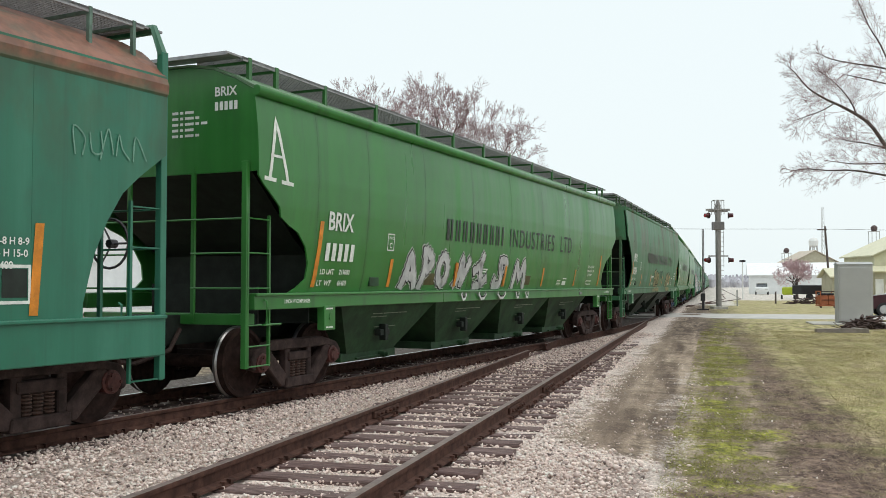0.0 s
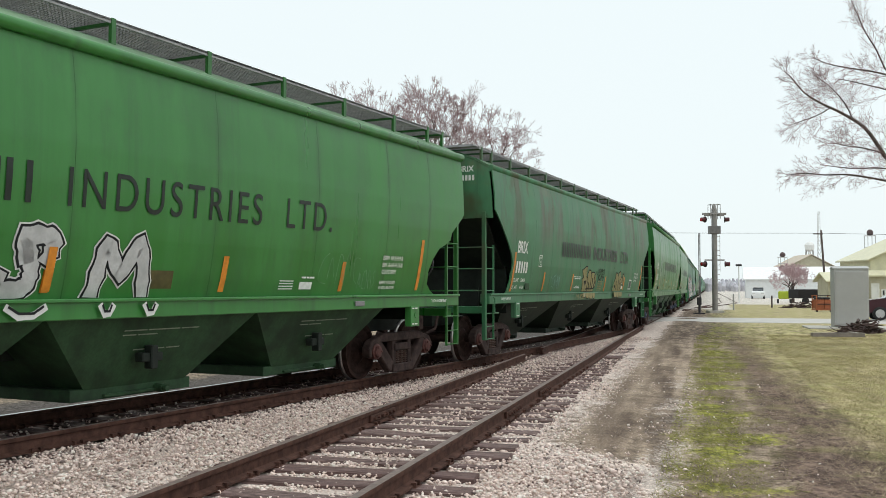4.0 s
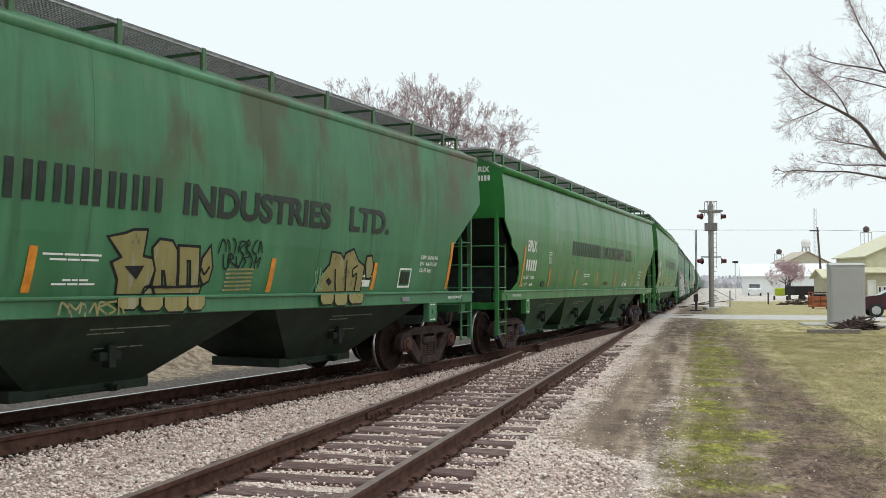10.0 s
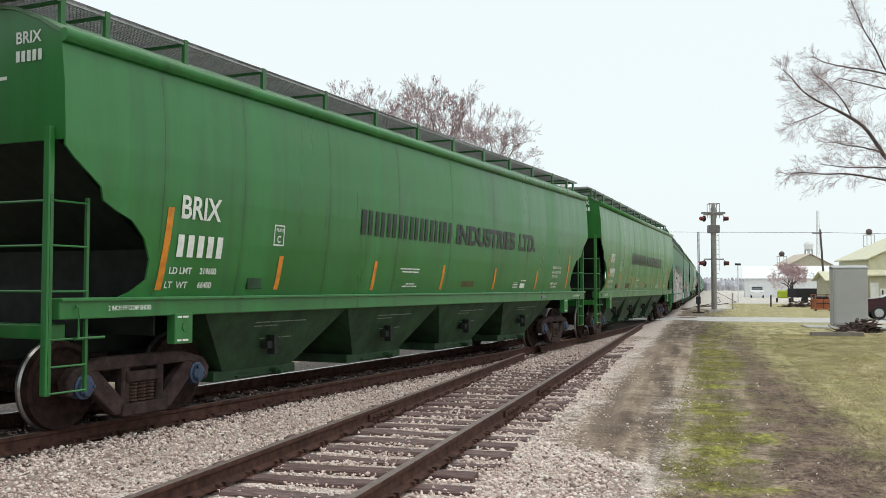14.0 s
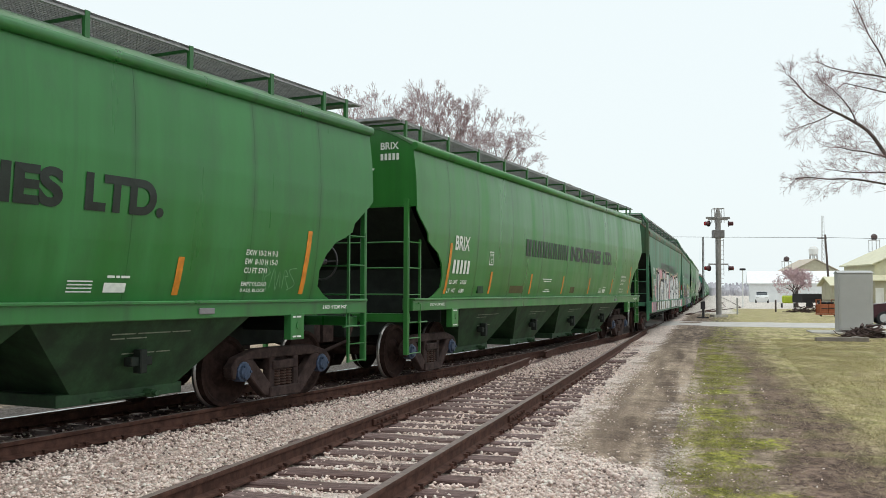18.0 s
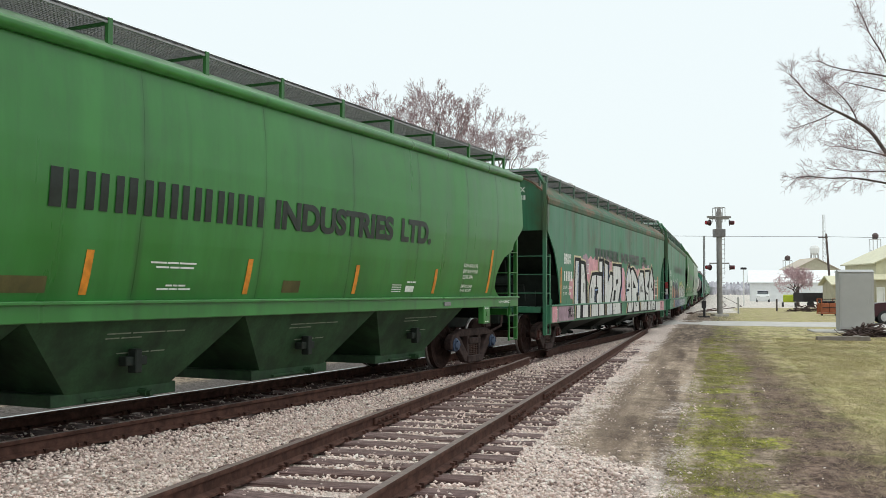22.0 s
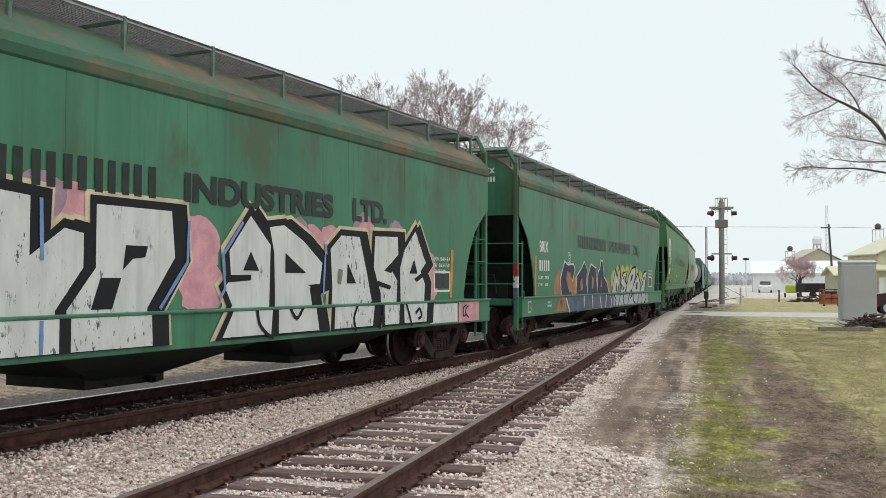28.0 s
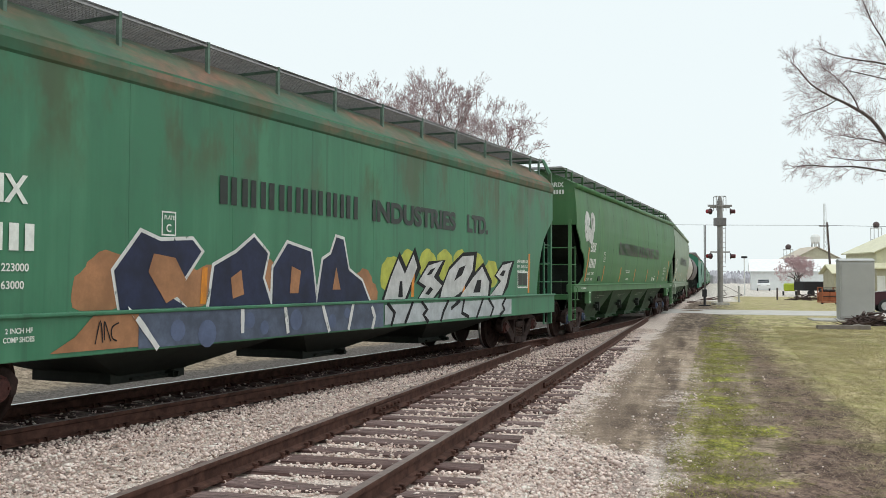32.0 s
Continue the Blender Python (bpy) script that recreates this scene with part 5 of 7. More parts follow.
    for y, pts in ((-4.95, ((-.25, .40), (.12, 0))), (-3.35, ((0, .36), (.0, .1))), (-2.45, ((.0, .36), (.06, .05))), (-1.55, ((0, .36), (.16, .02))), (-.85, ((.12, .36), (0, .02))), (-.2, ((.0, .36), (.12, .15), (.05, .0)))):
        decal("spray_mark", stroke(pts, .07, 4), "O", y, .76, SPRAY_WHITE, c, .014)
    slab_letters(c, "O", (((-6.25, .78), (-5.95, .92), (-5.72, 1.12), (-5.1, 1.12), (-4.95, .78)),), (), ((0, (0, 0), SPRAY_TAN),), .77)
    scrawl(c, "O", -5.7, .86, .3, .18, 3, SPRAY_BLACK, .015)
    for z, h, m in ((1.62, .26, SPRAY_RED), (1.36, .24, SPRAY_WHITE), (1.16, .2, SPRAY_STEEL)):
        part("spray_patch", boxes((1.357, 1.453, -O_HALF - .053, -O_HALF + .043, z, z + h)), m, c)
    c = add_car(hopper_car("N", SOFT, ("219600", "66400", CLEARANCE_N), "sun-faded green covered hopper car with white paint splash", CAP_BLUE), 133.85)
    spray_letters(c, "N", (("curl", -8.2, -7.7, 2.6, 3.2), ("hook", -7.6, -7.1, 2.6, 3.2)), .22, ((.06, SPRAY_SILVER), (0, SPRAY_WHITE)))
    add_car(hopper_car("N", PALE, ("219600", "66400", CLEARANCE_N), "pale grey-green covered hopper car", CAP_RED), 153.15)
    s = 172.0
    add_car(tank_car(TANK_WHITE, "dirty white tank car with dark fittings"), s)
    add_car(tank_car(TANK_BROWN, "dark brown tank car"), s + 18)
    s += 37
    for i in range(20):
        m = (FADED, OLD_TEAL, BRIGHT, PALE)[(i * 7 + i // 3) % 4] if i > 2 else OLD_TEAL
        add_car(hopper_car("N" if i % 3 else "O", m, ("", "", ()), "green covered hopper car far down the train", CAP_RED, 0), s)
        s += 19.15


train()
for ob in scene.objects:                 # rows of tiny stencil marks
    if ob.name.startswith("stencil_text"):
        tagged(ob, kind="stuff")


def motions():
    """Every car follows the line on its two trucks; the wheels of the near cars turn."""
    times = [k * .5 for k in range(65)]
    for car, s0 in CARS:
        rows = []
        for t in times:
            s = s0 - gone(t)
            a, b = main_line(s - 7.1), main_line(s + 7.1)
            head = math.degrees(math.atan2(b[0] - a[0], b[1] - a[1]))
            rows.append((t, pose((a[0] + b[0]) / 2, (a[1] + b[1]) / 2, 0, 0, 0, -head)))
        walk(car, rows)
    ticks = [k / 6 for k in range(193)]
    for i, w in enumerate(WHEELS[:32]):
        at = w.matrix_basis.translation.copy()
        walk(w, [(t, pose(at.x, at.y, at.z, math.degrees(gone(t) / .457) + i * 37)) for t in ticks])


# ---------------------------------------------------------------- ground
def hgt(x, y):
    """Height of the ground: track bed, worn lane, lawn rising a little towards the road."""
    u = (x - siding_x(min(max(y, -5.0), 44.0)) - max(0, y - 44) * .29 - min(0, y + 5) * .29) * .96
    z = -.215
    if u > 1.0:
        z -= .07 * min(1, (u - 1.0) / 1.2)
    rise = min(1, max(0, (y - 16) / 22))
    z += rise * rise * (3 - 2 * rise) * (.235 if u > 1.0 else .06)
    if 38 < y < 64 and u > -2:
        z = max(z, -.07)
    if u < -8:
        z -= .12 * min(1, (-8 - u) / 3)
    if y > 0 and u < -4:                  # earth bank beyond the main line
        v = (float(np.interp(y, Y_AX, X_AX)) - x) * .9
        z += .62 * math.exp(-((v - 4.7) / 1.1) ** 2) * max(0, .62 + .7 * noise.noise((x * .4, y * .4, 7))) * (1 if y < 60 else 0)
    z += .02 * noise.noise((x * .5, y * .5, 0))
    return z


# the main line as a parabola x(y), near enough for tinting the ground
MAIN_FIT = np.polyfit(Y_AX[280:620], X_AX[280:620], 2).tolist()


def ground_mat():
    n = Nodes("mixed_ground", .95, 0, .15)
    ax = n.split()
    # distance from the siding's outer rail, along the lane's direction
    line = n.calc('SUBTRACT', n.calc('MULTIPLY', ax[1], .283), 2.55)
    u = n.calc('MULTIPLY', n.calc('SUBTRACT', ax[0], line), .962)
    wob = n.calc('MULTIPLY', n.calc('SUBTRACT', n.noise(.9, 5, .65), .5), 1.3)
    fine, mid, big = n.noise(48, 4, .75), n.noise(6.5, 6, .7), n.noise(1.2, 5, .65)
    grit, tuft = n.noise(22, 5, .75), n.noise(13, 5, .7, (1, .6, 1))
    # ragged borders, broken up to the size of tufts and pebbles
    rag = n.calc('ADD', n.calc('MULTIPLY', n.calc('SUBTRACT', mid, .5), 1.1), n.calc('MULTIPLY', n.calc('SUBTRACT', grit, .5), 1.3))
    uw = n.calc('ADD', n.calc('ADD', u, wob), rag)
    gravel = n.mix(n.ramp(fine, .3, .7), (.40, .32, .285), (.80, .69, .62))
    dirt = n.mix(n.ramp(n.lane(2.6, 5), .36, .64), (.190, .140, .105), (.36, .28, .21))
    dirt = n.mix(n.calc('MULTIPLY', n.ramp(mid, .50, .60), .5), dirt, (.17, .128, .10))
    dirt = n.mix(n.calc('MULTIPLY', n.ramp(fine, .58, .66), .6), dirt, (.52, .44, .385))
    dirt = n.mix(n.calc('MULTIPLY', n.ramp(grit, .56, .64), .5), dirt, (.10, .076, .062))
    moss = n.mix(n.ramp(tuft, .38, .60), (.12, .122, .034), (.33, .325, .055))
    moss = n.mix(n.calc('MULTIPLY', n.ramp(mid, .5, .60), .65), moss, (.19, .145, .095))
    moss = n.mix(n.calc('MULTIPLY', n.ramp(fine, .58, .68), .5), moss, (.33, .30, .14))
    thatch = n.mix(n.ramp(tuft, .38, .60), (.075, .047, .038), (.25, .175, .13))
    thatch = n.mix(n.calc('MULTIPLY', n.ramp(mid, .46, .58), .55), thatch, (.16, .108, .092))
    thatch = n.mix(n.calc('MULTIPLY', n.ramp(big, .50, .58), .6), thatch, (.185, .165, .07))
    thatch = n.mix(n.calc('MULTIPLY', n.ramp(fine, .56, .66), .5), thatch, (.40, .32, .26))
    lawn = n.mix(n.ramp(tuft, .36, .62), (.215, .195, .080), (.50, .425, .235))
    lawn = n.mix(n.calc('MULTIPLY', n.ramp(n.noise(1.7, 6, .68, (1, .55, 1)), .46, .58), .75), lawn, (.26, .26, .088))
    lawn = n.mix(n.calc('MULTIPLY', n.ramp(n.noise(2.9, 6, .7, (1, .5, 1)), .49, .60), .7), lawn, (.50, .405, .27))
    lawn = n.mix(n.calc('MULTIPLY', n.ramp(grit, .54, .64), .5), lawn, (.52, .44, .28))
    lawn = n.mix(n.calc('MULTIPLY', n.ramp(n.noise(.5, 5, .6), .55, .64), .5), lawn, (.20, .15, .105))
    tongue = n.calc('MULTIPLY', n.calc('SUBTRACT', 1.0, n.ramp(ax[1], 9.0, 10.6)), 1.25)      # gravel spilled over the lane
    c = n.mix(n.ramp(n.calc('SUBTRACT', uw, tongue), .60, .85), gravel, dirt)
    # pale spilled stone along the lane's edge
    spill = n.calc('MULTIPLY', n.calc('MULTIPLY', n.ramp(uw, 1.7, 1.85), n.calc('SUBTRACT', 1.0, n.ramp(uw, 2.15, 2.35))), n.calc('MULTIPLY', n.ramp(big, .46, .56), n.ramp(grit, .46, .54)))
    c = n.mix(n.calc('MULTIPLY', spill, n.calc('SUBTRACT', 1.0, n.ramp(ax[1], 17, 21))), c, (.56, .49, .44))
    c = n.mix(n.calc('MULTIPLY', n.ramp(uw, 2.12, 2.3), n.ramp(n.calc('ADD', n.noise(1.1, 5, .65), n.calc('MULTIPLY', rag, .16)), .43, .53)), c, moss)
    c = n.mix(n.ramp(uw, 2.95, 3.2), c, thatch)
    # dead leaves gathered across the lane close by
    near = n.calc('MULTIPLY', n.calc('SUBTRACT', 1.0, n.ramp(n.calc('ADD', ax[1], rag), 7.9, 8.5)), n.calc('MULTIPLY', n.ramp(uw, 1.75, 2.05), n.ramp(big, .28, .42)))
    c = n.mix(near, c, thatch)
    c = n.mix(n.ramp(n.calc('ADD', uw, n.calc('MULTIPLY', ax[1], .045)), 4.3, 5.1), c, lawn)
    mud = n.calc('MULTIPLY', n.ramp(ax[1], 26, 31), n.calc('SUBTRACT', 1.0, n.ramp(uw, 2.6, 4.2)))
    c = n.mix(n.calc('MULTIPLY', n.calc('MULTIPLY', mud, n.ramp(u, .6, 1.2)), n.ramp(mid, .42, .58)), c, (.075, .055, .045))
    # stone under the trains, their shade painted in as a dark strip
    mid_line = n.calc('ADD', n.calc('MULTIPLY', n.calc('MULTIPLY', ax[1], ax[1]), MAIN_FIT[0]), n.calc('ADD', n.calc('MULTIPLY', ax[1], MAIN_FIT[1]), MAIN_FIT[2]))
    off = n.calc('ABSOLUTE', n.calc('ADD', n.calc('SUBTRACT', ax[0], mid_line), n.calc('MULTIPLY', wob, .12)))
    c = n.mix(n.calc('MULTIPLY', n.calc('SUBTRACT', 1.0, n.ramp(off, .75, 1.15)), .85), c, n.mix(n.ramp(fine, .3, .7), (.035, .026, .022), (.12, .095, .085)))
    # cinders and earth on the far side of the main line
    beyond = n.calc('SUBTRACT', mid_line, ax[0])
    c = n.mix(n.ramp(beyond, 1.0, 1.7), c, n.mix(n.ramp(grit, .36, .62), (.075, .060, .052), (.23, .195, .175)))
    c = n.mix(n.ramp(n.calc('ADD', beyond, n.calc('ADD', n.calc('MULTIPLY', wob, .5), n.calc('MULTIPLY', rag, .5))), 3.1, 3.5), c, n.mix(n.ramp(mid, .36, .62), (.20, .15, .11), (.46, .36, .27)))
    # pale gravel yard past the crossing
    verge = n.calc('MULTIPLY', n.ramp(n.calc('ADD', u, wob), 3.5, 4.3), n.calc('SUBTRACT', 1.0, n.ramp(ax[1], 88, 91)))
    c = n.mix(n.calc('MULTIPLY', n.ramp(ax[1], 66, 70), n.calc('SUBTRACT', .95, n.calc('MULTIPLY', verge, .95))), c, n.mix(n.ramp(big, .35, .65), (.50, .455, .41), (.66, .61, .56)))
    speck = n.t.nodes.new("ShaderNodeMixRGB")        # light and dark grains, blades and crumbs
    speck.blend_type = 'MULTIPLY'
    speck.inputs[0].default_value = 1.0
    n.put(speck.inputs[1], c)
    n.put(speck.inputs[2], n.mix(n.ramp(n.noise(34, 5, .8, (1, .7, 1)), .33, .66), (.66, .65, .65), (1.28, 1.28, 1.28)))
    patch = n.t.nodes.new("ShaderNodeMixRGB")        # damp and trodden patches beside the siding
    patch.blend_type = 'MULTIPLY'
    n.put(patch.inputs[0], n.calc('MULTIPLY', n.ramp(u, .9, 1.5), n.calc('SUBTRACT', 1.0, n.ramp(ax[1], 34, 42))))
    n.put(patch.inputs[1], speck.outputs[0])
    worn = n.calc('ADD', n.calc('MULTIPLY', n.noise(1.5, 6, .72), .6), n.calc('MULTIPLY', n.lane(5.0, 5), .4))
    n.put(patch.inputs[2], n.mix(n.ramp(worn, .42, .58), (.58, .56, .55), (1.16, 1.16, 1.15)))
    n.color(patch.outputs[0]).bump(n.calc('ADD', fine, grit), .6, .014)
    return n.m


def ground():
    xs = sorted({*np.round(np.concatenate([-np.geomspace(40, 4000, 14), np.arange(-40, -12, 2.0), np.arange(-12, 9, .35), np.arange(9, 44, 1.5), np.geomspace(44, 4000, 16)]), 3).tolist()})
    ys = sorted({*np.round(np.concatenate([-np.geomspace(8, 1500, 10), np.arange(-8, 3, 1.5), np.arange(3, 26, .35), np.arange(26, 70, 1.2), np.geomspace(70, 4800, 22)]), 3).tolist()})
    vs = [(x, y, hgt(x, y) if abs(x) < 120 and -30 < y < 200 else -.1) for y in ys for x in xs]
    w = len(xs)
    fs = [(j * w + i, j * w + i + 1, (j + 1) * w + i + 1, (j + 1) * w + i) for j in range(len(ys) - 1) for i in range(w - 1)]
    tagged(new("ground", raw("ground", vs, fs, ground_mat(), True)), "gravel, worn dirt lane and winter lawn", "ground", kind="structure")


ground()


# ---------------------------------------------------------------- rails and ties
RAIL = ((-.036, 0), (.036, 0), (.038, -.012), (.034, -.04), (.010, -.052), (.009, -.135), (.075, -.152), (.075, -.17), (-.075, -.17), (-.075, -.152), (-.009, -.135), (-.010, -.052), (-.034, -.04), (-.038, -.012))


def rail(name, pts, parent, top, label):
    """One rail swept along (x, y, heading) points."""
    vs, fs = [], []
    n = len(RAIL)
    for x, y, a in pts:
        for o, z in RAIL:
            vs.append((x + o * math.cos(a), y - o * math.sin(a), z))
    for k in range(len(pts) - 1):
        for i in range(n):
            fs.append((k * n + i, k * n + (i + 1) % n, (k + 1) * n + (i + 1) % n, (k + 1) * n + i))
    fs.append(tuple(range(n))[::-1])
    fs.append(tuple((len(pts) - 1) * n + i for i in range(n)))
    me = raw(name, vs, fs, RAIL_SIDE)
    me.materials.append(top)
    for k in range(len(pts) - 1):
        me.polygons[k * n].material_index = 1
    return part(name, me, None, parent, label)


def tie_mesh(i):
    rng = random.Random(i)
    bm = bmesh.new()
    L, W = 1.28 + rng.uniform(-.03, .03), .112 + rng.uniform(-.012, .012)
    n = 6
    rows = []
    for k in range(n + 1):
        x = -L + 2 * L * k / n
        j = [rng.uniform(-.008, .008) for _ in range(3)]
        rows.append([bm.verts.new(p) for p in ((x, -W + j[0], -.16), (x, -W + j[0], -.012 + j[1]), (x, -W * .8, .0 + j[1]), (x, W * .75, .0 + j[2]), (x, W + j[0], -.014 + j[2]), (x, W + j[0], -.16))])
    for a, b in zip(rows, rows[1:]):
        for i2 in range(5):
            bm.faces.new((a[i2], b[i2], b[i2 + 1], a[i2 + 1]))
    bm.faces.new(rows[0])
    bm.faces.new(rows[-1][::-1])
    bmesh.ops.recalc_face_normals(bm, faces=bm.faces)
    return finish(bm, "tie", TIE)


def plate_mesh():
    bm = boxes((-.10, .10, -.09, .09, 0, .018), bevel=.004)
    for x, y in ((.085, .05), (-.085, -.05), (.085, -.06), (-.085, .06)):
        box(bm, x - .012, x + .012, y - .012, y + .012, .015, .05)
        box(bm, x - .028, x + .016, y - .018, y + .018, .045, .058)
    return finish(bm, "tie_plate", RAIL_SIDE)


def joint_bar():
    bm = boxes((.012, .045, -.46, .46, -.13, -.052), (-.045, -.012, -.46, .46, -.13, -.052), bevel=.006)
    for y in (-.36, -.22, -.08, .08, .22, .36):
        lathe(bm, [(-.075, .02), (.075, .02)], 6, 'X', pose(0, y, -.09))
    return finish(bm, "joint_bar", RAIL_SIDE)


def tracks():
    main = empty("main_track", pose(0, 0, 0), "main railway track with polished rails", "track", kind="structure")
    side = empty("siding_track", pose(0, 0, 0), "rusty siding track on worn timber ties", "track", kind="structure")
    ss = np.concatenate([np.arange(-30, 80, 1.0), np.arange(80, 860, 20.0)])
    for off, nm in ((GAUGE / 2, "near_rail"), (-GAUGE / 2, "far_rail")):
        pts = []
        for s in ss:
            x, y, a = main_line(s)
            pts.append((x + off * math.cos(a), y - off * math.sin(a), a))
        rail("rail", pts, main, RAIL_BRIGHT if off < 0 else RAIL_TOP, "steel rail with worn bright head")
    ys = np.arange(-6, 45.5, .75)
    rail("rail", [siding_point(y, 0) for y in ys], side, RAIL_TOP, "rusty steel rail")
    rail("rail", [siding_point(y, GAUGE) for y in ys if y < 21.6], side, RAIL_TOP, "rusty steel rail")
    rail("rail", [siding_point(y, GAUGE) for y in ys if y > 22.6], side, RAIL_TOP, "rusty steel rail")
    plate = plate_mesh()
    ties = [tie_mesh(i) for i in range(6)]
    rng = random.Random(5)
    y = -5.675
    k = 0
    while y < 44:
        x, yy, a = siding_point(y, GAUGE / 2)
        o = part("tie", ties[k % 6], None, side, m=pose(x + rng.uniform(-.05, .05), yy, -.178 + rng.uniform(-.012, .008), 0, rng.uniform(-.6, .6), -math.degrees(a) + rng.uniform(-1.5, 1.5)))
        if y < 20:
            for off in (0, GAUGE):
                px, py, a = siding_point(y, off)
                part("tie_plate", plate, None, side, m=pose(px, py, -.186, 0, 0, -math.degrees(a)))
        y += .525
        k += 1
    s = -20.0
    while s < 60:
        x, yy, a = main_line(s)
        part("tie", ties[k % 6], None, main, m=pose(x, yy, -.178, 0, 0, -math.degrees(a) + rng.uniform(-1, 1)))
        if -2 < s < 22:
            for off in (GAUGE / 2, -GAUGE / 2):
                part("tie_plate", plate, None, main, m=pose(x + off * math.cos(a), yy - off * math.sin(a), -.186, 0, 0, -math.degrees(a)))
        s += .54
        k += 1
    jb = joint_bar()
    for y, off in ((12.2, 0), (14.6, 0), (11.45, GAUGE)):
        px, py, a = siding_point(y, off)
        part("joint_bar", jb, None, side, m=pose(px, py, 0, 0, 0, -math.degrees(a)))


tracks()


def stones(name, spots, sizes, seed, label):
    """Broken stone: each one a lopsided eight-sided lump."""
    rng = np.random.default_rng(seed)
    n = len(spots)
    base = np.array([(1, 0, 0), (-1, 0, 0), (0, 1, 0), (0, -1, 0), (0, 0, 1), (0, 0, -1), (.6, .6, .5), (-.6, -.5, .55)], float)
    tri = np.array([(4, 0, 6), (4, 6, 2), (0, 2, 6), (4, 2, 1), (4, 1, 7), (4, 7, 3), (1, 3, 7), (4, 3, 0), (5, 2, 0), (5, 1, 2), (5, 3, 1), (5, 0, 3)])
    v = base[None] * rng.uniform(.6, 1.15, (n, 8, 1)) * sizes[:, None, None]
    v *= rng.uniform(.62, 1.3, (n, 1, 3))       # slabs, wedges and splinters
    v[:, :, 2] *= .7
    ang = rng.uniform(0, 6.283, n)
    c, s = np.cos(ang)[:, None], np.sin(ang)[:, None]
    tilt = rng.uniform(-.5, .5, n)[:, None]
    x, y, z = v[..., 0], v[..., 1], v[..., 2]
    x, z = x * np.cos(tilt) - z * np.sin(tilt), x * np.sin(tilt) + z * np.cos(tilt)
    out = np.stack([x * c - y * s, x * s + y * c, z], -1) + spots[:, None, :]
    f = (tri[None] + (np.arange(n) * 8)[:, None, None]).reshape(-1, 3)
    me = bpy.data.meshes.new(name)
    me.vertices.add(n * 8)
    me.vertices.foreach_set("co", out.reshape(-1))
    me.loops.add(len(f) * 3)
    me.loops.foreach_set("vertex_index", f.reshape(-1))
    me.polygons.add(len(f))
    me.polygons.foreach_set("loop_start", np.arange(len(f)) * 3)
    me.update(calc_edges=True)
    me.materials.append(STONE)
    return tagged(new(name, me), label, "gravel", kind="stuff")


def ballast():
    rng = np.random.default_rng(11)
    pts, sizes = [], []
    n = 300000
    y = 4.5 + rng.uniform(0, 1, n) ** 1.6 * 27
    x = rng.uniform(-11, 9, n)
    sx = 3.666e-06 * y ** 3 - 2.3424e-04 * y ** 2 + 0.27904 * y - 2.5304
    u = (x - sx) * .962
    mx, my = np.interp(y, Y_AX, X_AX), y
    ma = np.interp(y, Y_AX, A_AX)
    v = (x - mx) * np.cos(ma)                     # from the main line's middle, to its right
    edge = .62 + .15 * np.sin(y * 1.3) + rng.normal(0, .16, n) + np.clip((10.4 - y) * .9, 0, 1.25)
    keep = (u < edge) & (v > -1.3) & ((abs(v) > .9) | (rng.uniform(0, 1, n) < .12))
    # clear of the rails
    for off in (0, GAUGE):
        keep &= abs(u + off) > .085
    for off in (GAUGE / 2, -GAUGE / 2):
        keep &= abs(v - off) > .085
    z = np.full(n, -.21) + rng.uniform(-.015, .028, n)
    z = np.where((v > -1.2) & (v < 2.0), z + .02, z)
    hump = np.exp(-((v - 1.75) / .5) ** 2) * .05     # low shoulder between the tracks
    z = z + hump
    # ties of the siding stay bare on top
    near_tie = (abs(((y - u * .27 - 2.2 + .2) % .525) - .2) < .10) & (u < .5) & (u > -2.1)
    z = np.where(near_tie, z - .035, z)
    sz = rng.uniform(.012, .028, n) * np.where(rng.uniform(0, 1, n) < .08, 1.5, 1)
    m = keep
    stones("ballast_stones", np.stack([x, y, z], 1)[m], sz[m], 3, "pale crushed limestone ballast between the tracks")
    k = 14000
    x = rng.uniform(.0, 6, k)
    y = rng.uniform(6, 22, k)
    u = (x - (3.666e-06 * y ** 3 - 2.3424e-04 * y ** 2 + 0.27904 * y - 2.5304)) * .962
    mm = (rng.uniform(0, 1, k) < .05 + .9 * np.exp(-((u - .75) / .3) ** 2) + .5 * np.exp(-((u - 2.0 - .25 * np.sin(y * .9)) / .22) ** 2) * (np.sin(y * 2.3) > -.3) * (y < 17)) & (u > .6) & (u < 3.6)
    zz = np.array([hgt(a, b) + .004 for a, b in zip(x[mm], y[mm])])
    stones("scattered_stones", np.stack([x[mm], y[mm], zz], 1), rng.uniform(.007, .024, mm.sum()) , 4, "loose stones scattered on the dirt lane")


ballast()


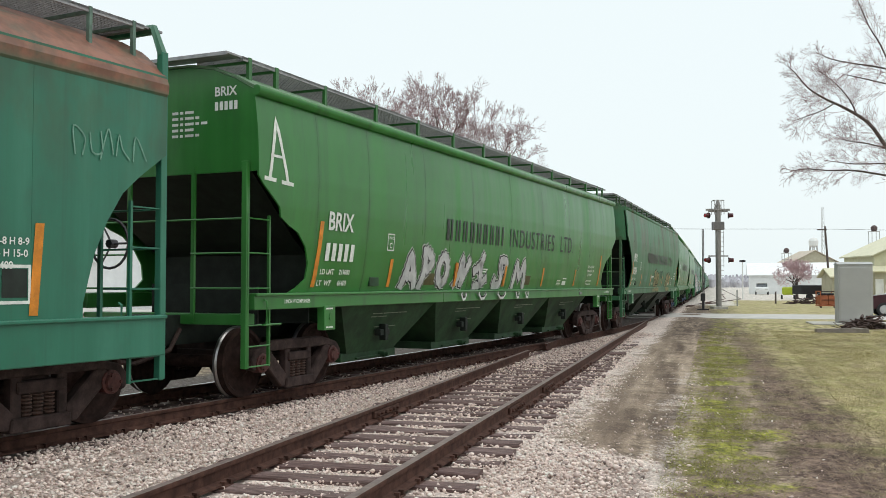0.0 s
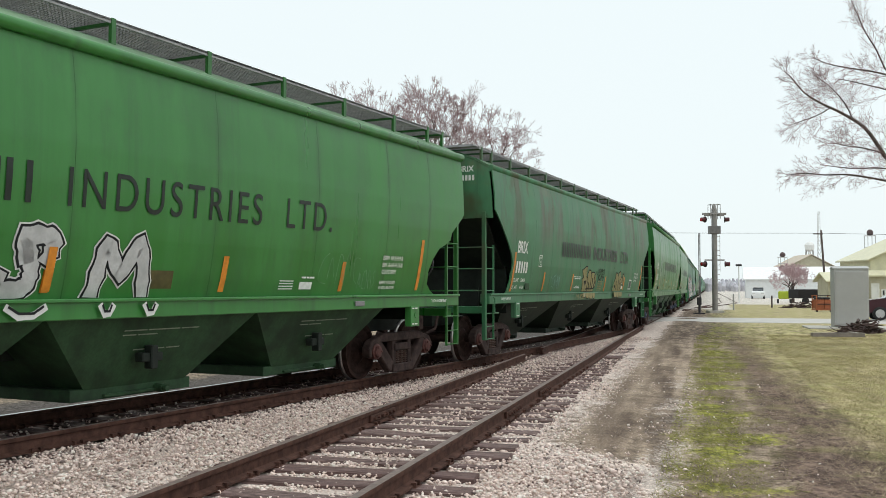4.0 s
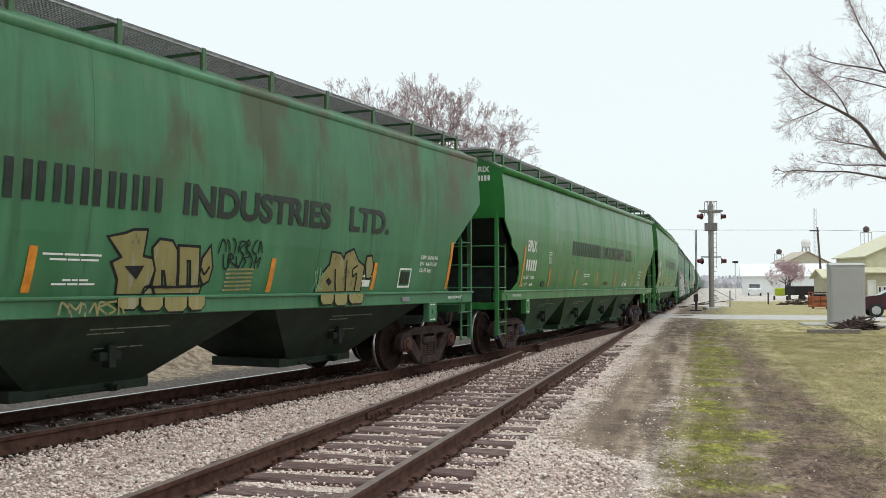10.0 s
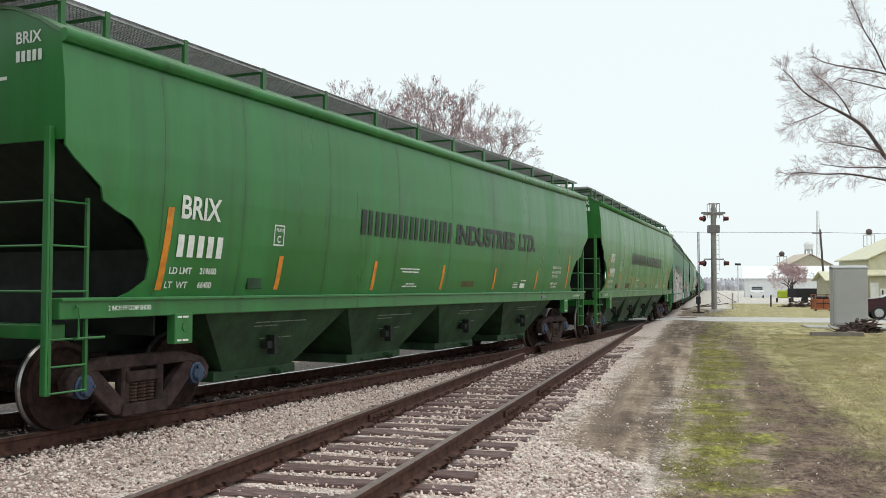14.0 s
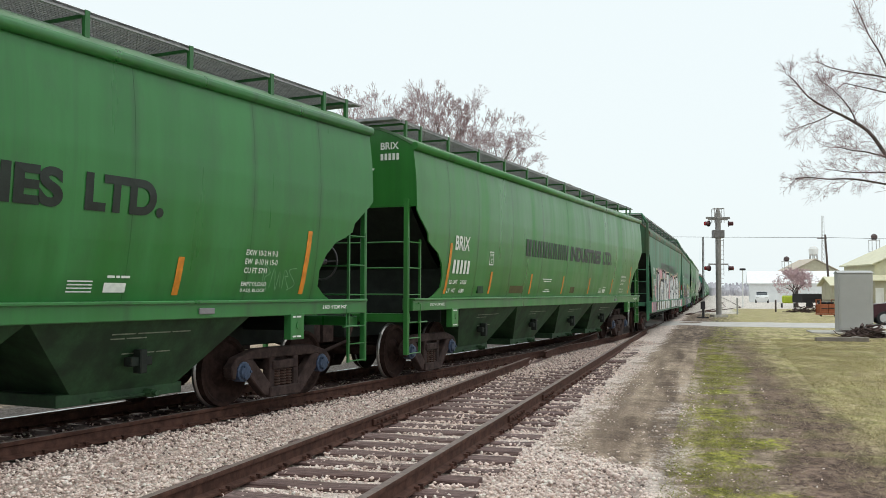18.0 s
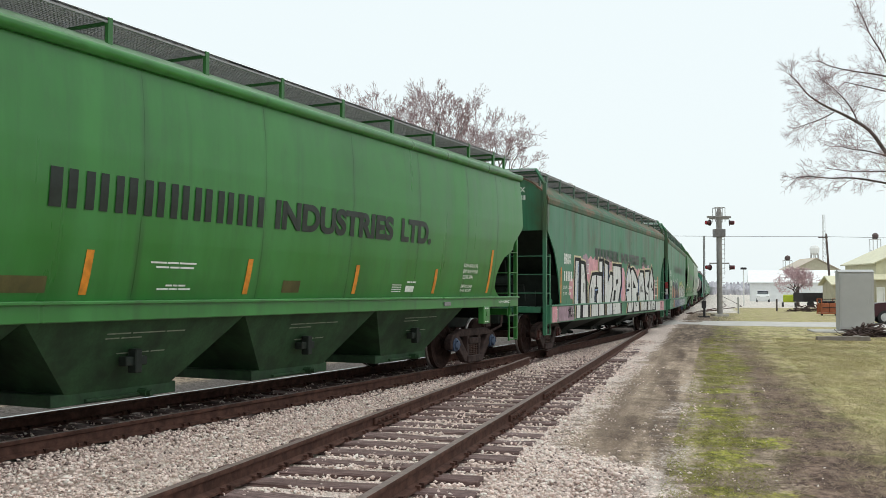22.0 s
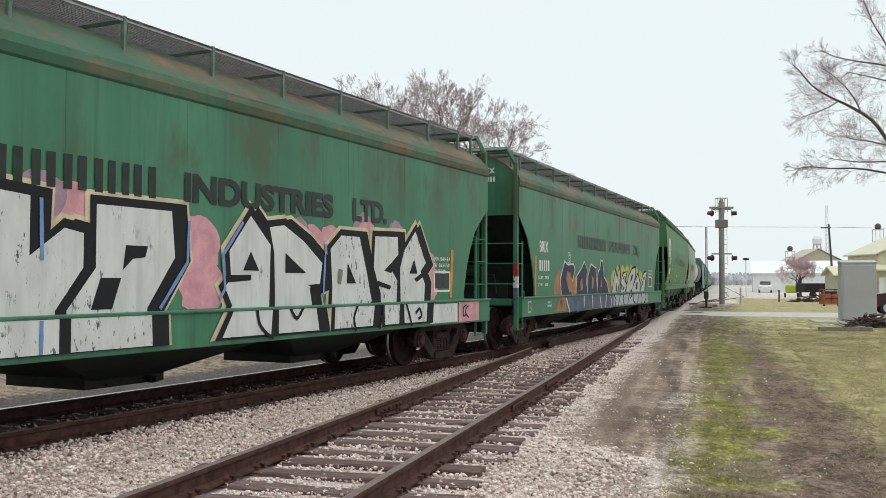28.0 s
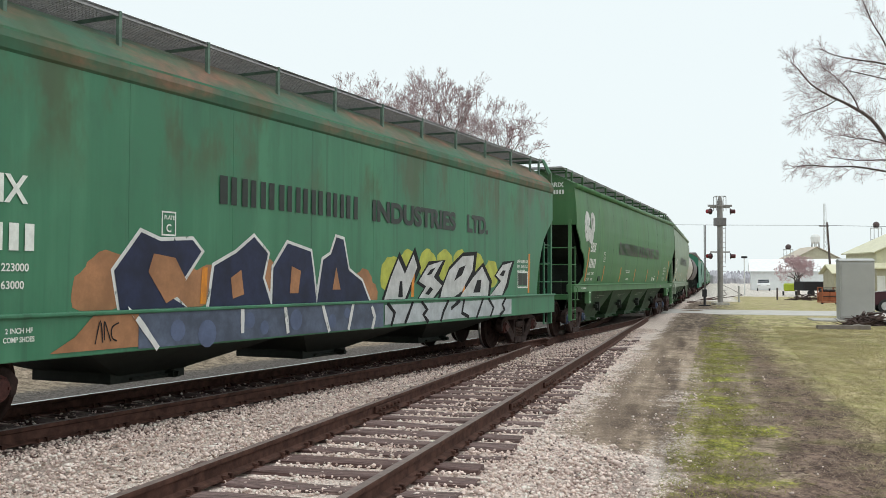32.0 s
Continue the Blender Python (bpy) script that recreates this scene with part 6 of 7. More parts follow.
def grass():
    """Short winter turf: single blades in a thin, patchy cover."""
    rng = np.random.default_rng(21)
    n = 1400000
    y = 6.0 + rng.uniform(0, 1, n) ** 1.7 * 26
    x = rng.uniform(1.5, 20, n)
    u = (x - (.283 * y - 2.55)) * .962
    keep = (u > 1.95) & (x < y * .50 + 1)
    patch = np.sin(x * 2.1 + np.sin(y * 1.3) * 1.5) * np.sin(y * 1.7 + np.sin(x * .9) * 2)
    dens = np.where(u < 2.9, .35 + .3 * patch, np.where(u < 4.2, .22 + .2 * patch, .75 + .25 * patch))
    keep &= rng.uniform(0, 1, n) < dens
    x, y, u = x[keep], y[keep], u[keep]
    n = len(x)
    z = np.array([hgt(a, b) for a, b in zip(x, y)])
    h = rng.uniform(.006, .024, n)
    a = rng.uniform(0, 6.283, n)
    w = rng.uniform(.0016, .0042, n) * (1 + y / 16)
    lean = rng.normal(0, .034, (n, 2))
    p0 = np.stack([x - np.cos(a) * w, y - np.sin(a) * w, z - .004], 1)
    p1 = np.stack([x + np.cos(a) * w, y + np.sin(a) * w, z - .004], 1)
    p2 = np.stack([x + lean[:, 0], y + lean[:, 1], z + h], 1)
    flip = np.cross(p1 - p0, p2 - p0)[:, 2] < 0       # every blade's lit face up
    p0[flip], p1[flip] = p1[flip].copy(), p0[flip].copy()
    v = np.stack([p0, p1, p2], 1).reshape(-1, 3)
    me = bpy.data.meshes.new("turf")
    me.vertices.add(3 * n)
    me.vertices.foreach_set("co", v.reshape(-1))
    me.loops.add(3 * n)
    me.loops.foreach_set("vertex_index", np.arange(3 * n))
    me.polygons.add(n)
    me.polygons.foreach_set("loop_start", np.arange(n) * 3)
    me.update(calc_edges=True)
    g = Nodes("winter_grass_blades", .8, 0, .2)
    r = g.island()
    ax = g.split()
    u = g.calc('MULTIPLY', g.calc('SUBTRACT', ax[0], g.calc('SUBTRACT', g.calc('MULTIPLY', ax[1], .283), 2.55)), .962)
    c = g.mix(g.ramp(r, 0, .7), (.24, .225, .08), (.50, .42, .225))
    c = g.mix(g.ramp(r, .7, 1), c, (.52, .43, .28))
    tan = g.mix(r, (.20, .145, .11), (.42, .33, .26))
    c = g.mix(g.ramp(g.calc('ADD', g.calc('ADD', u, g.calc('MULTIPLY', ax[1], .045)), r), 4.4, 5.6), tan, c)
    c = g.mix(g.ramp(g.calc('ADD', u, r), 3.2, 3.5), g.mix(r, (.20, .20, .045), (.34, .32, .09)), c)
    g.color(c)
    me.materials.append(g.m)
    tagged(new("turf", me), "short patchy winter grass, half brown", "grass", kind="stuff")


grass()

# ---------------------------------------------------------------- crossing road
ROAD = plain("pale_worn_road", (.48, .455, .43), .9, 0, .15, 1.5, .3)


def road():
    a = .30
    d = Vector((math.cos(a), -math.sin(a), 0))       # across the tracks
    e = Vector((math.sin(a), math.cos(a), 0))
    o = Vector((12.5, 46.0, 0))
    bm = bmesh.new()
    rows = []
    for k in range(45):
        t = -60 + k * 3.5
        p = o + d * t
        rows.append([bm.verts.new(p + e * w + Vector((0, 0, zz))) for w, zz in ((-3.4, -.14), (-3.3, -.035), (0, -.02), (3.3, -.035), (3.4, -.14))])
    for r, q in zip(rows, rows[1:]):
        for i in range(4):
            bm.faces.new((r[i + 1], r[i], q[i], q[i + 1]))
    bmesh.ops.recalc_face_normals(bm, faces=bm.faces)
    tagged(new("road", finish(bm, "road", ROAD)), "pale worn road over the level crossing", "road", kind="structure")


road()
GALV = plain("galvanised_steel", (.40, .395, .385), .5, .15, .05, 1.2, .03)
ALU = plain("dull_aluminium_paint", (.25, .235, .225), .5, .2, .15, 5, .1)
DARK = plain("black_signal_paint", (.018, .016, .018), .6, 0, .3, 8, .1)
RED_LENS = plain("unlit_red_lens", (.30, .015, .02), .25, 0, .1, 8, .02)
HOOD = plain("dark_red_hood", (.075, .014, .018), .5, 0, .3, 8, .05)
SIGN_GREY = plain("grey_mast_box", (.16, .15, .15), .5, .2, .2, 8, .1)
CONCRETE = plain("weathered_concrete", (.45, .42, .38), .9, 0, .18, 4, .3)


def signal_mast():
    x, y = 16.9, 59.0
    t = empty("crossing_signal", pose(x, y, -.05), "aluminium crossing signal mast with paired red flashers, unlit", "signal")
    part("mast", tube(bmesh.new(), [(0, 0, 0), (0, 0, 6.5)], .17, 14), ALU, t)
    part("base", boxes((-.45, .45, -.45, .45, -.1, .15), bevel=.02), CONCRETE, t)
    part("relay_box", boxes((-.34, .34, -.25, .25, 4.95, 5.45), bevel=.02), SIGN_GREY, t)
    part("platform_rail", rails_cage(), ALU, t)
    part("cap", lathe(bmesh.new(), [(6.5, .17), (6.75, .1), (6.85, .03)], 12, 'Z'), ALU, t)
    for z in (5.85, 3.05):
        part("cross_arm", boxes((-.62, .62, -.04, .04, z + .22, z + .30)), ALU, t)
        for s in (-1, 1):
            b = bmesh.new()
            lathe(b, [(-.02, .19), (.02, .19)], 20, 'Y', pose(s * .62, -.12, z) @ pose(0, 0, 0, 0, 0, s * 68))
            h = part("flasher", b, DARK, t, "black flasher head with round backing")
            hood = bmesh.new()
            lathe(hood, [(-.28, .125), (-.02, .135)], 14, 'Y', pose(s * .62, -.12, z) @ pose(0, 0, 0, 0, 0, s * 68))
            part("hood", hood, HOOD, h, "dark red flasher hood")
            lens = bmesh.new()
            lathe(lens, [(-.30, .10), (-.285, .11)], 14, 'Y', pose(s * .62, -.12, z) @ pose(0, 0, 0, 0, 0, s * 68))
            part("lens", lens, RED_LENS, h, "unlit red lens")
    lad = bmesh.new()
    for s in (-.14, .14):
        tube(lad, [(-.95 + s * 0, s, 0), (-.95, s, 5.0)], .03, 5)
    part("cable_pipe", lad, SIGN_GREY, t)
    rng = bmesh.new()
    for k in range(16):
        tube(rng, [(.17, 0, .9 + k * .3), (.34, 0, .9 + k * .3)], .012, 4)
    tube(rng, [(.34, 0, 2.6), (.34, 0, 4.9)], .014, 4)
    part("rung_row", rng, ALU, t)
    p = empty("switch_marker", pose(15.1, 56.0, -.05), "short black switch stand with a round target", "switch stand")
    part("stem", boxes((-.05, .05, -.05, .05, 0, 1.0)), DARK, p)
    part("target", boxes((-.13, .13, -.06, .06, .55, 1.0), bevel=.02), DARK, p)
    part("foot", boxes((-.3, .3, -.2, .2, 0, .08)), DARK, p)


def rails_cage():
    bm = bmesh.new()
    for z in (6.2, 6.8):
        for a, b in (((-.3, -.3), (.3, -.3)), ((.3, -.3), (.3, .3)), ((.3, .3), (-.3, .3)), ((-.3, .3), (-.3, -.3))):
            tube(bm, [(*a, z), (*b, z)], .02, 4)
    for a in ((-.3, -.3), (.3, -.3), (.3, .3), (-.3, .3)):
        tube(bm, [(*a, 5.9), (*a, 6.8)], .02, 4)
    box(bm, -.75, .75, -.05, .05, 6.15, 6.28)
    return bm


signal_mast()


def cabinet():
    x, y = 15.62, 36.4
    a = -14
    t = empty("signal_cabinet", pose(x, y, -.08, 0, 0, a), "tall grey steel signal cabinet on a concrete pad", "cabinet")
    part("body", boxes((-.62, .62, -.45, .45, .1, 2.32), bevel=.015), GALV, t)
    bm = bmesh.new()
    prism(bm, ((-.47, 2.32), (.47, 2.32), (.47, 2.34), (0, 2.43), (-.47, 2.34)), -.64, .64)
    part("roof", bm, GALV, t)
    part("door", boxes((-.56, .56, -.475, -.448, .2, 2.22), bevel=.008), GALV, t)
    part("handle", boxes((.40, .43, -.50, -.47, 1.1, 1.26)), GALV, t)
    pd = tagged(new("concrete_pad", finish(boxes((-1.6, 1.7, -1.0, 1.3, -.12, .08), bevel=.02), "concrete_pad", CONCRETE)), "thin concrete pad under the cabinet", "pad")
    pd.matrix_basis = pose(x, y, -.08, 0, 0, a)


cabinet()


# ---------------------------------------------------------------- bare trees
BARK = plain("grey_brown_bark", (.10, .078, .07), .9, 0, .35, 12, .6)
TWIG = plain("thin_reddish_twigs", (.30, .195, .195), .9, 0, .25, 20, .1)
PINK_TWIG = plain("rusty_pink_twigs", (.60, .42, .43), .9, 0, .3, 20, .1)


class Wood:
    """Collects tapering square-ish branches quickly."""

    def __init__(self, sides=5):
        self.v, self.f, self.n = [], [], sides

    def limb(self, pts, r0, r1):
        n = self.n
        rings = []
        for i, p in enumerate(pts):
            d = (pts[min(i + 1, len(pts) - 1)] - pts[max(i - 1, 0)]).normalized()
            u = d.cross(Vector((.31, .77, .55))).normalized()
            w = d.cross(u)
            r = r0 + (r1 - r0) * i / (len(pts) - 1)
            o = len(self.v)
            for k in range(n):
                a = 6.28319 * k / n
                q = p + (u * math.cos(a) + w * math.sin(a)) * r
                self.v.append((q.x, q.y, q.z))
            rings.append(o)
        for a, b in zip(rings, rings[1:]):
            for k in range(n):
                self.f.append((a + k, a + (k + 1) % n, b + (k + 1) % n, b + k))

    def mesh(self, name, mat):
        return raw(name, self.v, self.f, mat, True)


def wander(rng, start, way, length, bend, droop, steps=6):
    pts, d, p = [start.copy()], way.normalized(), start.copy()
    for _ in range(steps):
        d = (d + Vector((rng.uniform(-1, 1), rng.uniform(-1, 1), rng.uniform(-1, 1))) * bend + Vector((0, 0, droop))).normalized()
        p = p + d * (length / steps)
        pts.append(p.copy())
    return pts


def fork(rng, big, small, p, d, length, r, level, wide=.55, rise=.10, ratio=.80, least=.012):
    """A branch that splits again and again into finer ones."""
    pts = wander(rng, p, d, length, .20, rise * .4, 3 if level > 2 else 2)
    r1 = max(r * .72, least)
    (big if level > 4 else small).limb(pts, max(r, least), r1)
    if level == 0:
        return
    d = (pts[-1] - pts[-2]).normalized()
    n = 3 if rng.random() < .45 else 2
    turn = rng.uniform(0, 6.28)
    u = d.cross(Vector((.37, .61, .70))).normalized()
    w = d.cross(u)
    for k in range(n):
        a = turn + 6.2832 * k / n + rng.uniform(-.5, .5)
        sp = wide * rng.uniform(.35, 1.25)
        way = d + (u * math.cos(a) + w * math.sin(a)) * sp + Vector((0, 0, rise))
        fork(rng, big, small, pts[-1], way.normalized(), length * ratio * rng.uniform(.72, 1.18), r1 * (.82 if n == 2 else .7), level - 1, wide, rise, ratio, least)
    if level < 6:                        # a shoot from the side
        a = rng.uniform(0, 6.28)
        fork(rng, big, small, pts[1], (d * .5 + u * math.cos(a) + w * math.sin(a)).normalized(), length * ratio * .8, least, max(0, level - 3), wide, rise, ratio, least)


def bare_tree(x, y, tall, seed, label, lean=(0, 0), wide=.72, twig=TWIG, level=8, trunk=.24, least=.008, bole=.26, kids=4, ratio=.73):
    """A leafless tree: a short bole, a few leading limbs and a crown of ever finer forks, grown to a height."""
    rng = random.Random(seed)
    big, small = Wood(5), Wood(3)
    t = empty("bare_tree", pose(x, y, hgt(x, y) - .05 if y < 150 else -.1), label, "tree", "bare trees")
    pts = wander(rng, Vector((0, 0, 0)), Vector((lean[0], lean[1], 1)), 10 * bole, .05, .04, 4)
    big.limb(pts, trunk * 10 / tall, trunk * 8 / tall)
    for k in range(kids):
        a = 6.2832 * k / kids + rng.uniform(-.4, .4)
        s = .18 if k == 0 else .45
        fork(rng, big, small, pts[-1], Vector((math.cos(a) * s + lean[0], math.sin(a) * s + lean[1], 1)).normalized(), 1.9, trunk * 5.5 / tall, level - (k > 1), wide, .10, ratio, least * 10 / tall)
    top = max(v[2] for v in small.v)
    high = [v for v in small.v if v[2] > .7 * top]
    mx, my = (sum(v[i] for v in high) / len(high) for i in (0, 1))
    mx -= lean[0] * 4
    for wd in (big, small):              # balanced over its foot
        wd.v = [((a - mx * c / top) * tall / top, (b - my * c / top) * tall / top, c * tall / top) for a, b, c in wd.v]
    part("trunk", big.mesh("trunk", BARK), None, t)
    part("crown", small.mesh("crown", twig), None, t, "crown of fine bare twigs")
    return t


bare_tree(-5.3, 72, 18.0, 3, "tall bare tree behind the train", wide=.50, ratio=.68)
bare_tree(-1.6, 74, 18.4, 8, "tall bare tree with dense twigs behind the train", wide=.48, ratio=.68)
bare_tree(2.2, 70, 16.2, 5, "bare tree with spreading crooked limbs", lean=(.10, 0), wide=.62, ratio=.68)
bare_tree(8.6, 84, 11.4, 12, "slender bare tree behind the train", level=7)
bare_tree(36.2, 98, 4.4, 31, "small ornamental tree with rusty pink twigs", wide=1.12, twig=PINK_TWIG, level=7, trunk=.14, least=.014, bole=.12)


def roadside_tree():
    """A large old tree beside the lawn; its long limbs reach over the grass."""
    rng = random.Random(77)
    big, small = Wood(7), Wood(3)
    o = Vector((14.8, 24.8, hgt(14.8, 24.8) - .05))
    t = empty("bare_tree", pose(*o), "large old bare tree with long limbs over the lawn", "tree", "bare trees")
    big.limb([Vector(p) for p in ((0, 0, 0), (.05, 0, 1.2), (-.1, 0, 2.6), (-.2, .1, 4.2), (0, .2, 6.4), (.2, .2, 8.6))], .42, .2)
    # each limb as (x, z) stations, its depth at both ends, and its thickness
    limbs = (((14.65, 2.6), (12.57, 4.21), (11.79, 4.89), (11.58, 5.22), (11.18, 5.80), (10.56, 6.21), (10.11, 6.44), (9.66, 6.75), (9.34, 7.16), (9.15, 7.36)), 24.8, 25.2, .10), \
            (((14.65, 3.2), (12.88, 4.06), (11.79, 4.35), (10.83, 4.53), (10.21, 4.54), (9.66, 4.60), (9.3, 4.56)), 24.8, 25.4, .055), \
            (((14.6, 6.0), (12.88, 6.92), (11.79, 7.34), (11.09, 7.52), (10.56, 7.70), (10.24, 7.94)), 24.9, 26.0, .05), \
            (((14.6, 5.2), (12.88, 6.32), (11.79, 6.66), (10.63, 6.89), (10.2, 6.92)), 24.9, 24.2, .04), \
            (((11.6, 5.1), (11.04, 5.2), (10.53, 5.23), (10.17, 5.28)), 24.9, 24.4, .03), \
            (((10.32, 6.33), (9.91, 6.1), (9.45, 5.92), (9.12, 5.8)), 25.0, 24.5, .025), \
            (((14.6, 6.2), (12.6, 6.6), (11.97, 7.22), (11.67, 7.97), (11.45, 8.45), (11.3, 8.95), (11.1, 9.6)), 24.9, 25.6, .045), \
            (((10.9, 6.0), (10.75, 6.5), (10.4, 7.0), (10.1, 7.3)), 25.0, 25.5, .028), \
            (((14.7, 3.4), (13.0, 4.4), (12.0, 4.75), (11.2, 4.8), (10.5, 4.95)), 24.8, 26.2, .05), \
            (((14.9, 5.0), (16.2, 6.6), (17.6, 8.0), (18.8, 9.0)), 24.9, 25.5, .12), (((14.8, 6.4), (14.2, 8.4), (13.8, 10.4), (13.6, 12)), 25, 27, .12)
    for stations, d0, d1, r in limbs:
        m = len(stations) - 1
        raw_pts = [Vector((a, d0 + (d1 - d0) * i / m, b)) - o for i, (a, b) in enumerate(stations)]
        pts = []
        for i in range(m):               # rounded bends
            p0, p1, p2, p3 = raw_pts[max(0, i - 1)], raw_pts[i], raw_pts[i + 1], raw_pts[min(m, i + 2)]
            for q in (0, .33, .67):
                pts.append(.5 * (2 * p1 + (p2 - p0) * q + (2 * p0 - 5 * p1 + 4 * p2 - p3) * q * q + (3 * p1 - p0 - 3 * p2 + p3) * q ** 3))
        pts.append(raw_pts[-1])
        big.limb(pts, r * .72, .008)
        n = len(pts) - 1
        for i in range(2, n + 1):
            f = i / n
            for _ in range((2 if rng.random() < .55 else 1) if i < n else 3):
                d = (pts[i] - pts[i - 1]).normalized()
                side = d.cross(Vector((rng.uniform(-1, 1), rng.uniform(-1, 1), rng.uniform(-1, 1)))).normalized()
                p = pts[i - 1].lerp(pts[i], rng.random())
                fork(rng, big, small, p, (d * .9 + side * .8 + Vector((0, 0, .05))).normalized(), rng.uniform(.12, .2) if f > .8 else rng.uniform(.18, .34), .008, 3 if f > .8 else 4 if rng.random() < .5 else 3, .55, .0, .84, .0026)
    part("trunk", big.mesh("trunk", BARK), None, t)
    part("crown", small.mesh("crown", TWIG), None, t, "wide crown of fine bare twigs")


roadside_tree()

# ---------------------------------------------------------------- buildings beyond the crossing
WHITE_WALL = plain("white_metal_siding", (.74, .75, .75), .6, 0, .06, 2, .1)
WHITE_ROOF = plain("white_metal_roof", (.78, .79, .79), .5, 0, .06, 2, .1)
CREAM_WALL = plain("cream_siding", (.58, .56, .40), .7, 0, .08, 2, .1)
TAN_WALL = plain("tan_siding", (.42, .39, .29), .7, 0, .1, 2, .1)
CREAM_ROOF = plain("pale_yellow_metal_roof", (.60, .57, .40), .5, 0, .08, 2, .1)
TAN_ROOF = plain("tan_shingle_roof", (.50, .43, .35), .8, 0, .12, 3, .2)
GLASS = plain("dark_window_glass", (.03, .035, .04), .12, 0, .2, 2, 0, .5)
TRIM = plain("white_trim", (.7, .7, .68), .6, 0, .05, 3, .05)


def shed(name, x0, x1, y0, y1, eave, ridge, wall, roof, label, along='X', openings=(), turn=0):
    """A gabled building. Openings on its front (towards -y): (x0, x1, z0, z1, name)."""
    b = empty(name, pose((x0 + x1) / 2, (y0 + y1) / 2, -.1, 0, 0, turn), label, "building")
    hx, hy, t = (x1 - x0) / 2, (y1 - y0) / 2, .15
    bm = bmesh.new()
    xs = sorted({-hx, hx, *[o[0] for o in openings], *[o[1] for o in openings]})
    zs = sorted({0.0, eave, *[o[2] for o in openings], *[o[3] for o in openings]})
    for i in range(len(xs) - 1):
        for k in range(len(zs) - 1):
            cx, cz = (xs[i] + xs[i + 1]) / 2, (zs[k] + zs[k + 1]) / 2
            if not any(o[0] < cx < o[1] and o[2] < cz < o[3] for o in openings):
                box(bm, xs[i], xs[i + 1], -hy, -hy + t, zs[k], zs[k + 1])
    part("front_wall", bm, wall, b)
    part("back_wall", boxes((-hx, hx, hy - t, hy, 0, eave)), wall, b)
    for s in (-1, 1):
        part("side_wall", boxes((s * hx - (t if s > 0 else 0), s * hx + (0 if s > 0 else t), -hy + t, hy - t, 0, eave)), wall, b)
    o = .35
    if along == 'X':
        ends = [((s * (hx - .01), -hy, eave), (s * (hx - .01), hy, eave), (s * (hx - .01), 0, ridge)) for s in (-1, 1)]
        slabs = [((-hx - o, s * (hy + o), eave - .06), (hx + o, s * (hy + o), eave - .06), (hx + o, 0, ridge + .05), (-hx - o, 0, ridge + .05)) for s in (-1, 1)]
    else:
        ends = [((-hx, s * (hy - .01), eave), (hx, s * (hy - .01), eave), (0, s * (hy - .01), ridge)) for s in (-1, 1)]
        slabs = [((s * (hx + o), -hy - o, eave - .06), (s * (hx + o), hy + o, eave - .06), (0, hy + o, ridge + .05), (0, -hy - o, ridge + .05)) for s in (-1, 1)]
    for e in ends:
        bm = bmesh.new()
        va = [bm.verts.new(p) for p in e]
        d = Vector((-.1 if e[0][0] > 0 else .1, 0, 0)) if along == 'X' else Vector((0, -.1 if e[0][1] > 0 else .1, 0))
        vb = [bm.verts.new(Vector(p) + d) for p in e]
        bm.faces.new(va)
        bm.faces.new(vb[::-1])
        for i in range(3):
            bm.faces.new((va[i], va[(i + 1) % 3], vb[(i + 1) % 3], vb[i]))
        bmesh.ops.recalc_face_normals(bm, faces=bm.faces)
        part("gable", bm, wall, b)
    for sl in slabs:
        bm = bmesh.new()
        va = [bm.verts.new(p) for p in sl]
        vb = [bm.verts.new(Vector(p) + Vector((0, 0, .12))) for p in sl]
        bm.faces.new(va)
        bm.faces.new(vb[::-1])
        for i in range(4):
            bm.faces.new((va[i], va[(i + 1) % 4], vb[(i + 1) % 4], vb[i]))
        bmesh.ops.recalc_face_normals(bm, faces=bm.faces)
        part("roof", bm, roof, b)
    for x0_, x1_, z0_, z1_, nm in openings:
        q = part(nm, boxes((x0_, x1_, -hy + .05, -hy + .09, z0_, z1_)), GLASS if nm == "window" else TRIM, b)
        fr = boxes((x0_ - .06, x0_ + .05, -hy - .02, -hy + .06, z0_ - .06, z1_ + .06), (x1_ - .05, x1_ + .06, -hy - .02, -hy + .06, z0_ - .06, z1_ + .06),
                   (x0_ + .05, x1_ - .05, -hy - .02, -hy + .06, z1_ - .05, z1_ + .06), (x0_ + .05, x1_ - .05, -hy - .02, -hy + .06, z0_ - .06, z0_ + .05))
        part("frame", fr, TRIM, q)
    return b


shed("warehouse", 48.6, 68, 146, 156, 3.0, 4.9, WHITE_WALL, WHITE_ROOF, "long low white metal warehouse", 'X', ((6, 8, .1, 2.4, "door"),), -17)
shed("gabled_barn", 66.9, 76.2, 184, 192, 5.7, 8.1, TAN_WALL, TAN_ROOF, "tan gabled barn behind the warehouse", 'Y')
shed("office_house", 39.93, 56, 88.35, 95.15, 4.25, 7.9, CREAM_WALL, CREAM_ROOF, "cream gabled house with pale yellow metal roof", 'Y')
shed("front_annex", 39.6, 52, 87.65, 88.25, 2.75, 3.1, TAN_WALL, CREAM_ROOF, "tan annex with pale yellow roof, door and windows", 'X', ((-6.08, -5.45, .1, 2.0, "door"), (-5.15, -4.85, .9, 1.45, "window"), (-4.7, -4.4, .9, 1.45, "window"), (-1, .4, .9, 1.8, "window")))
shed("low_shed", 35.6, 37.5, 87.5, 90, 2.25, 2.95, TAN_WALL, CREAM_ROOF, "small tan shed beside the house", 'X')


HEAD_BROWN = plain("dull_brown_steel", (.10, .07, .068), .7, .1, .2, 4, .1)


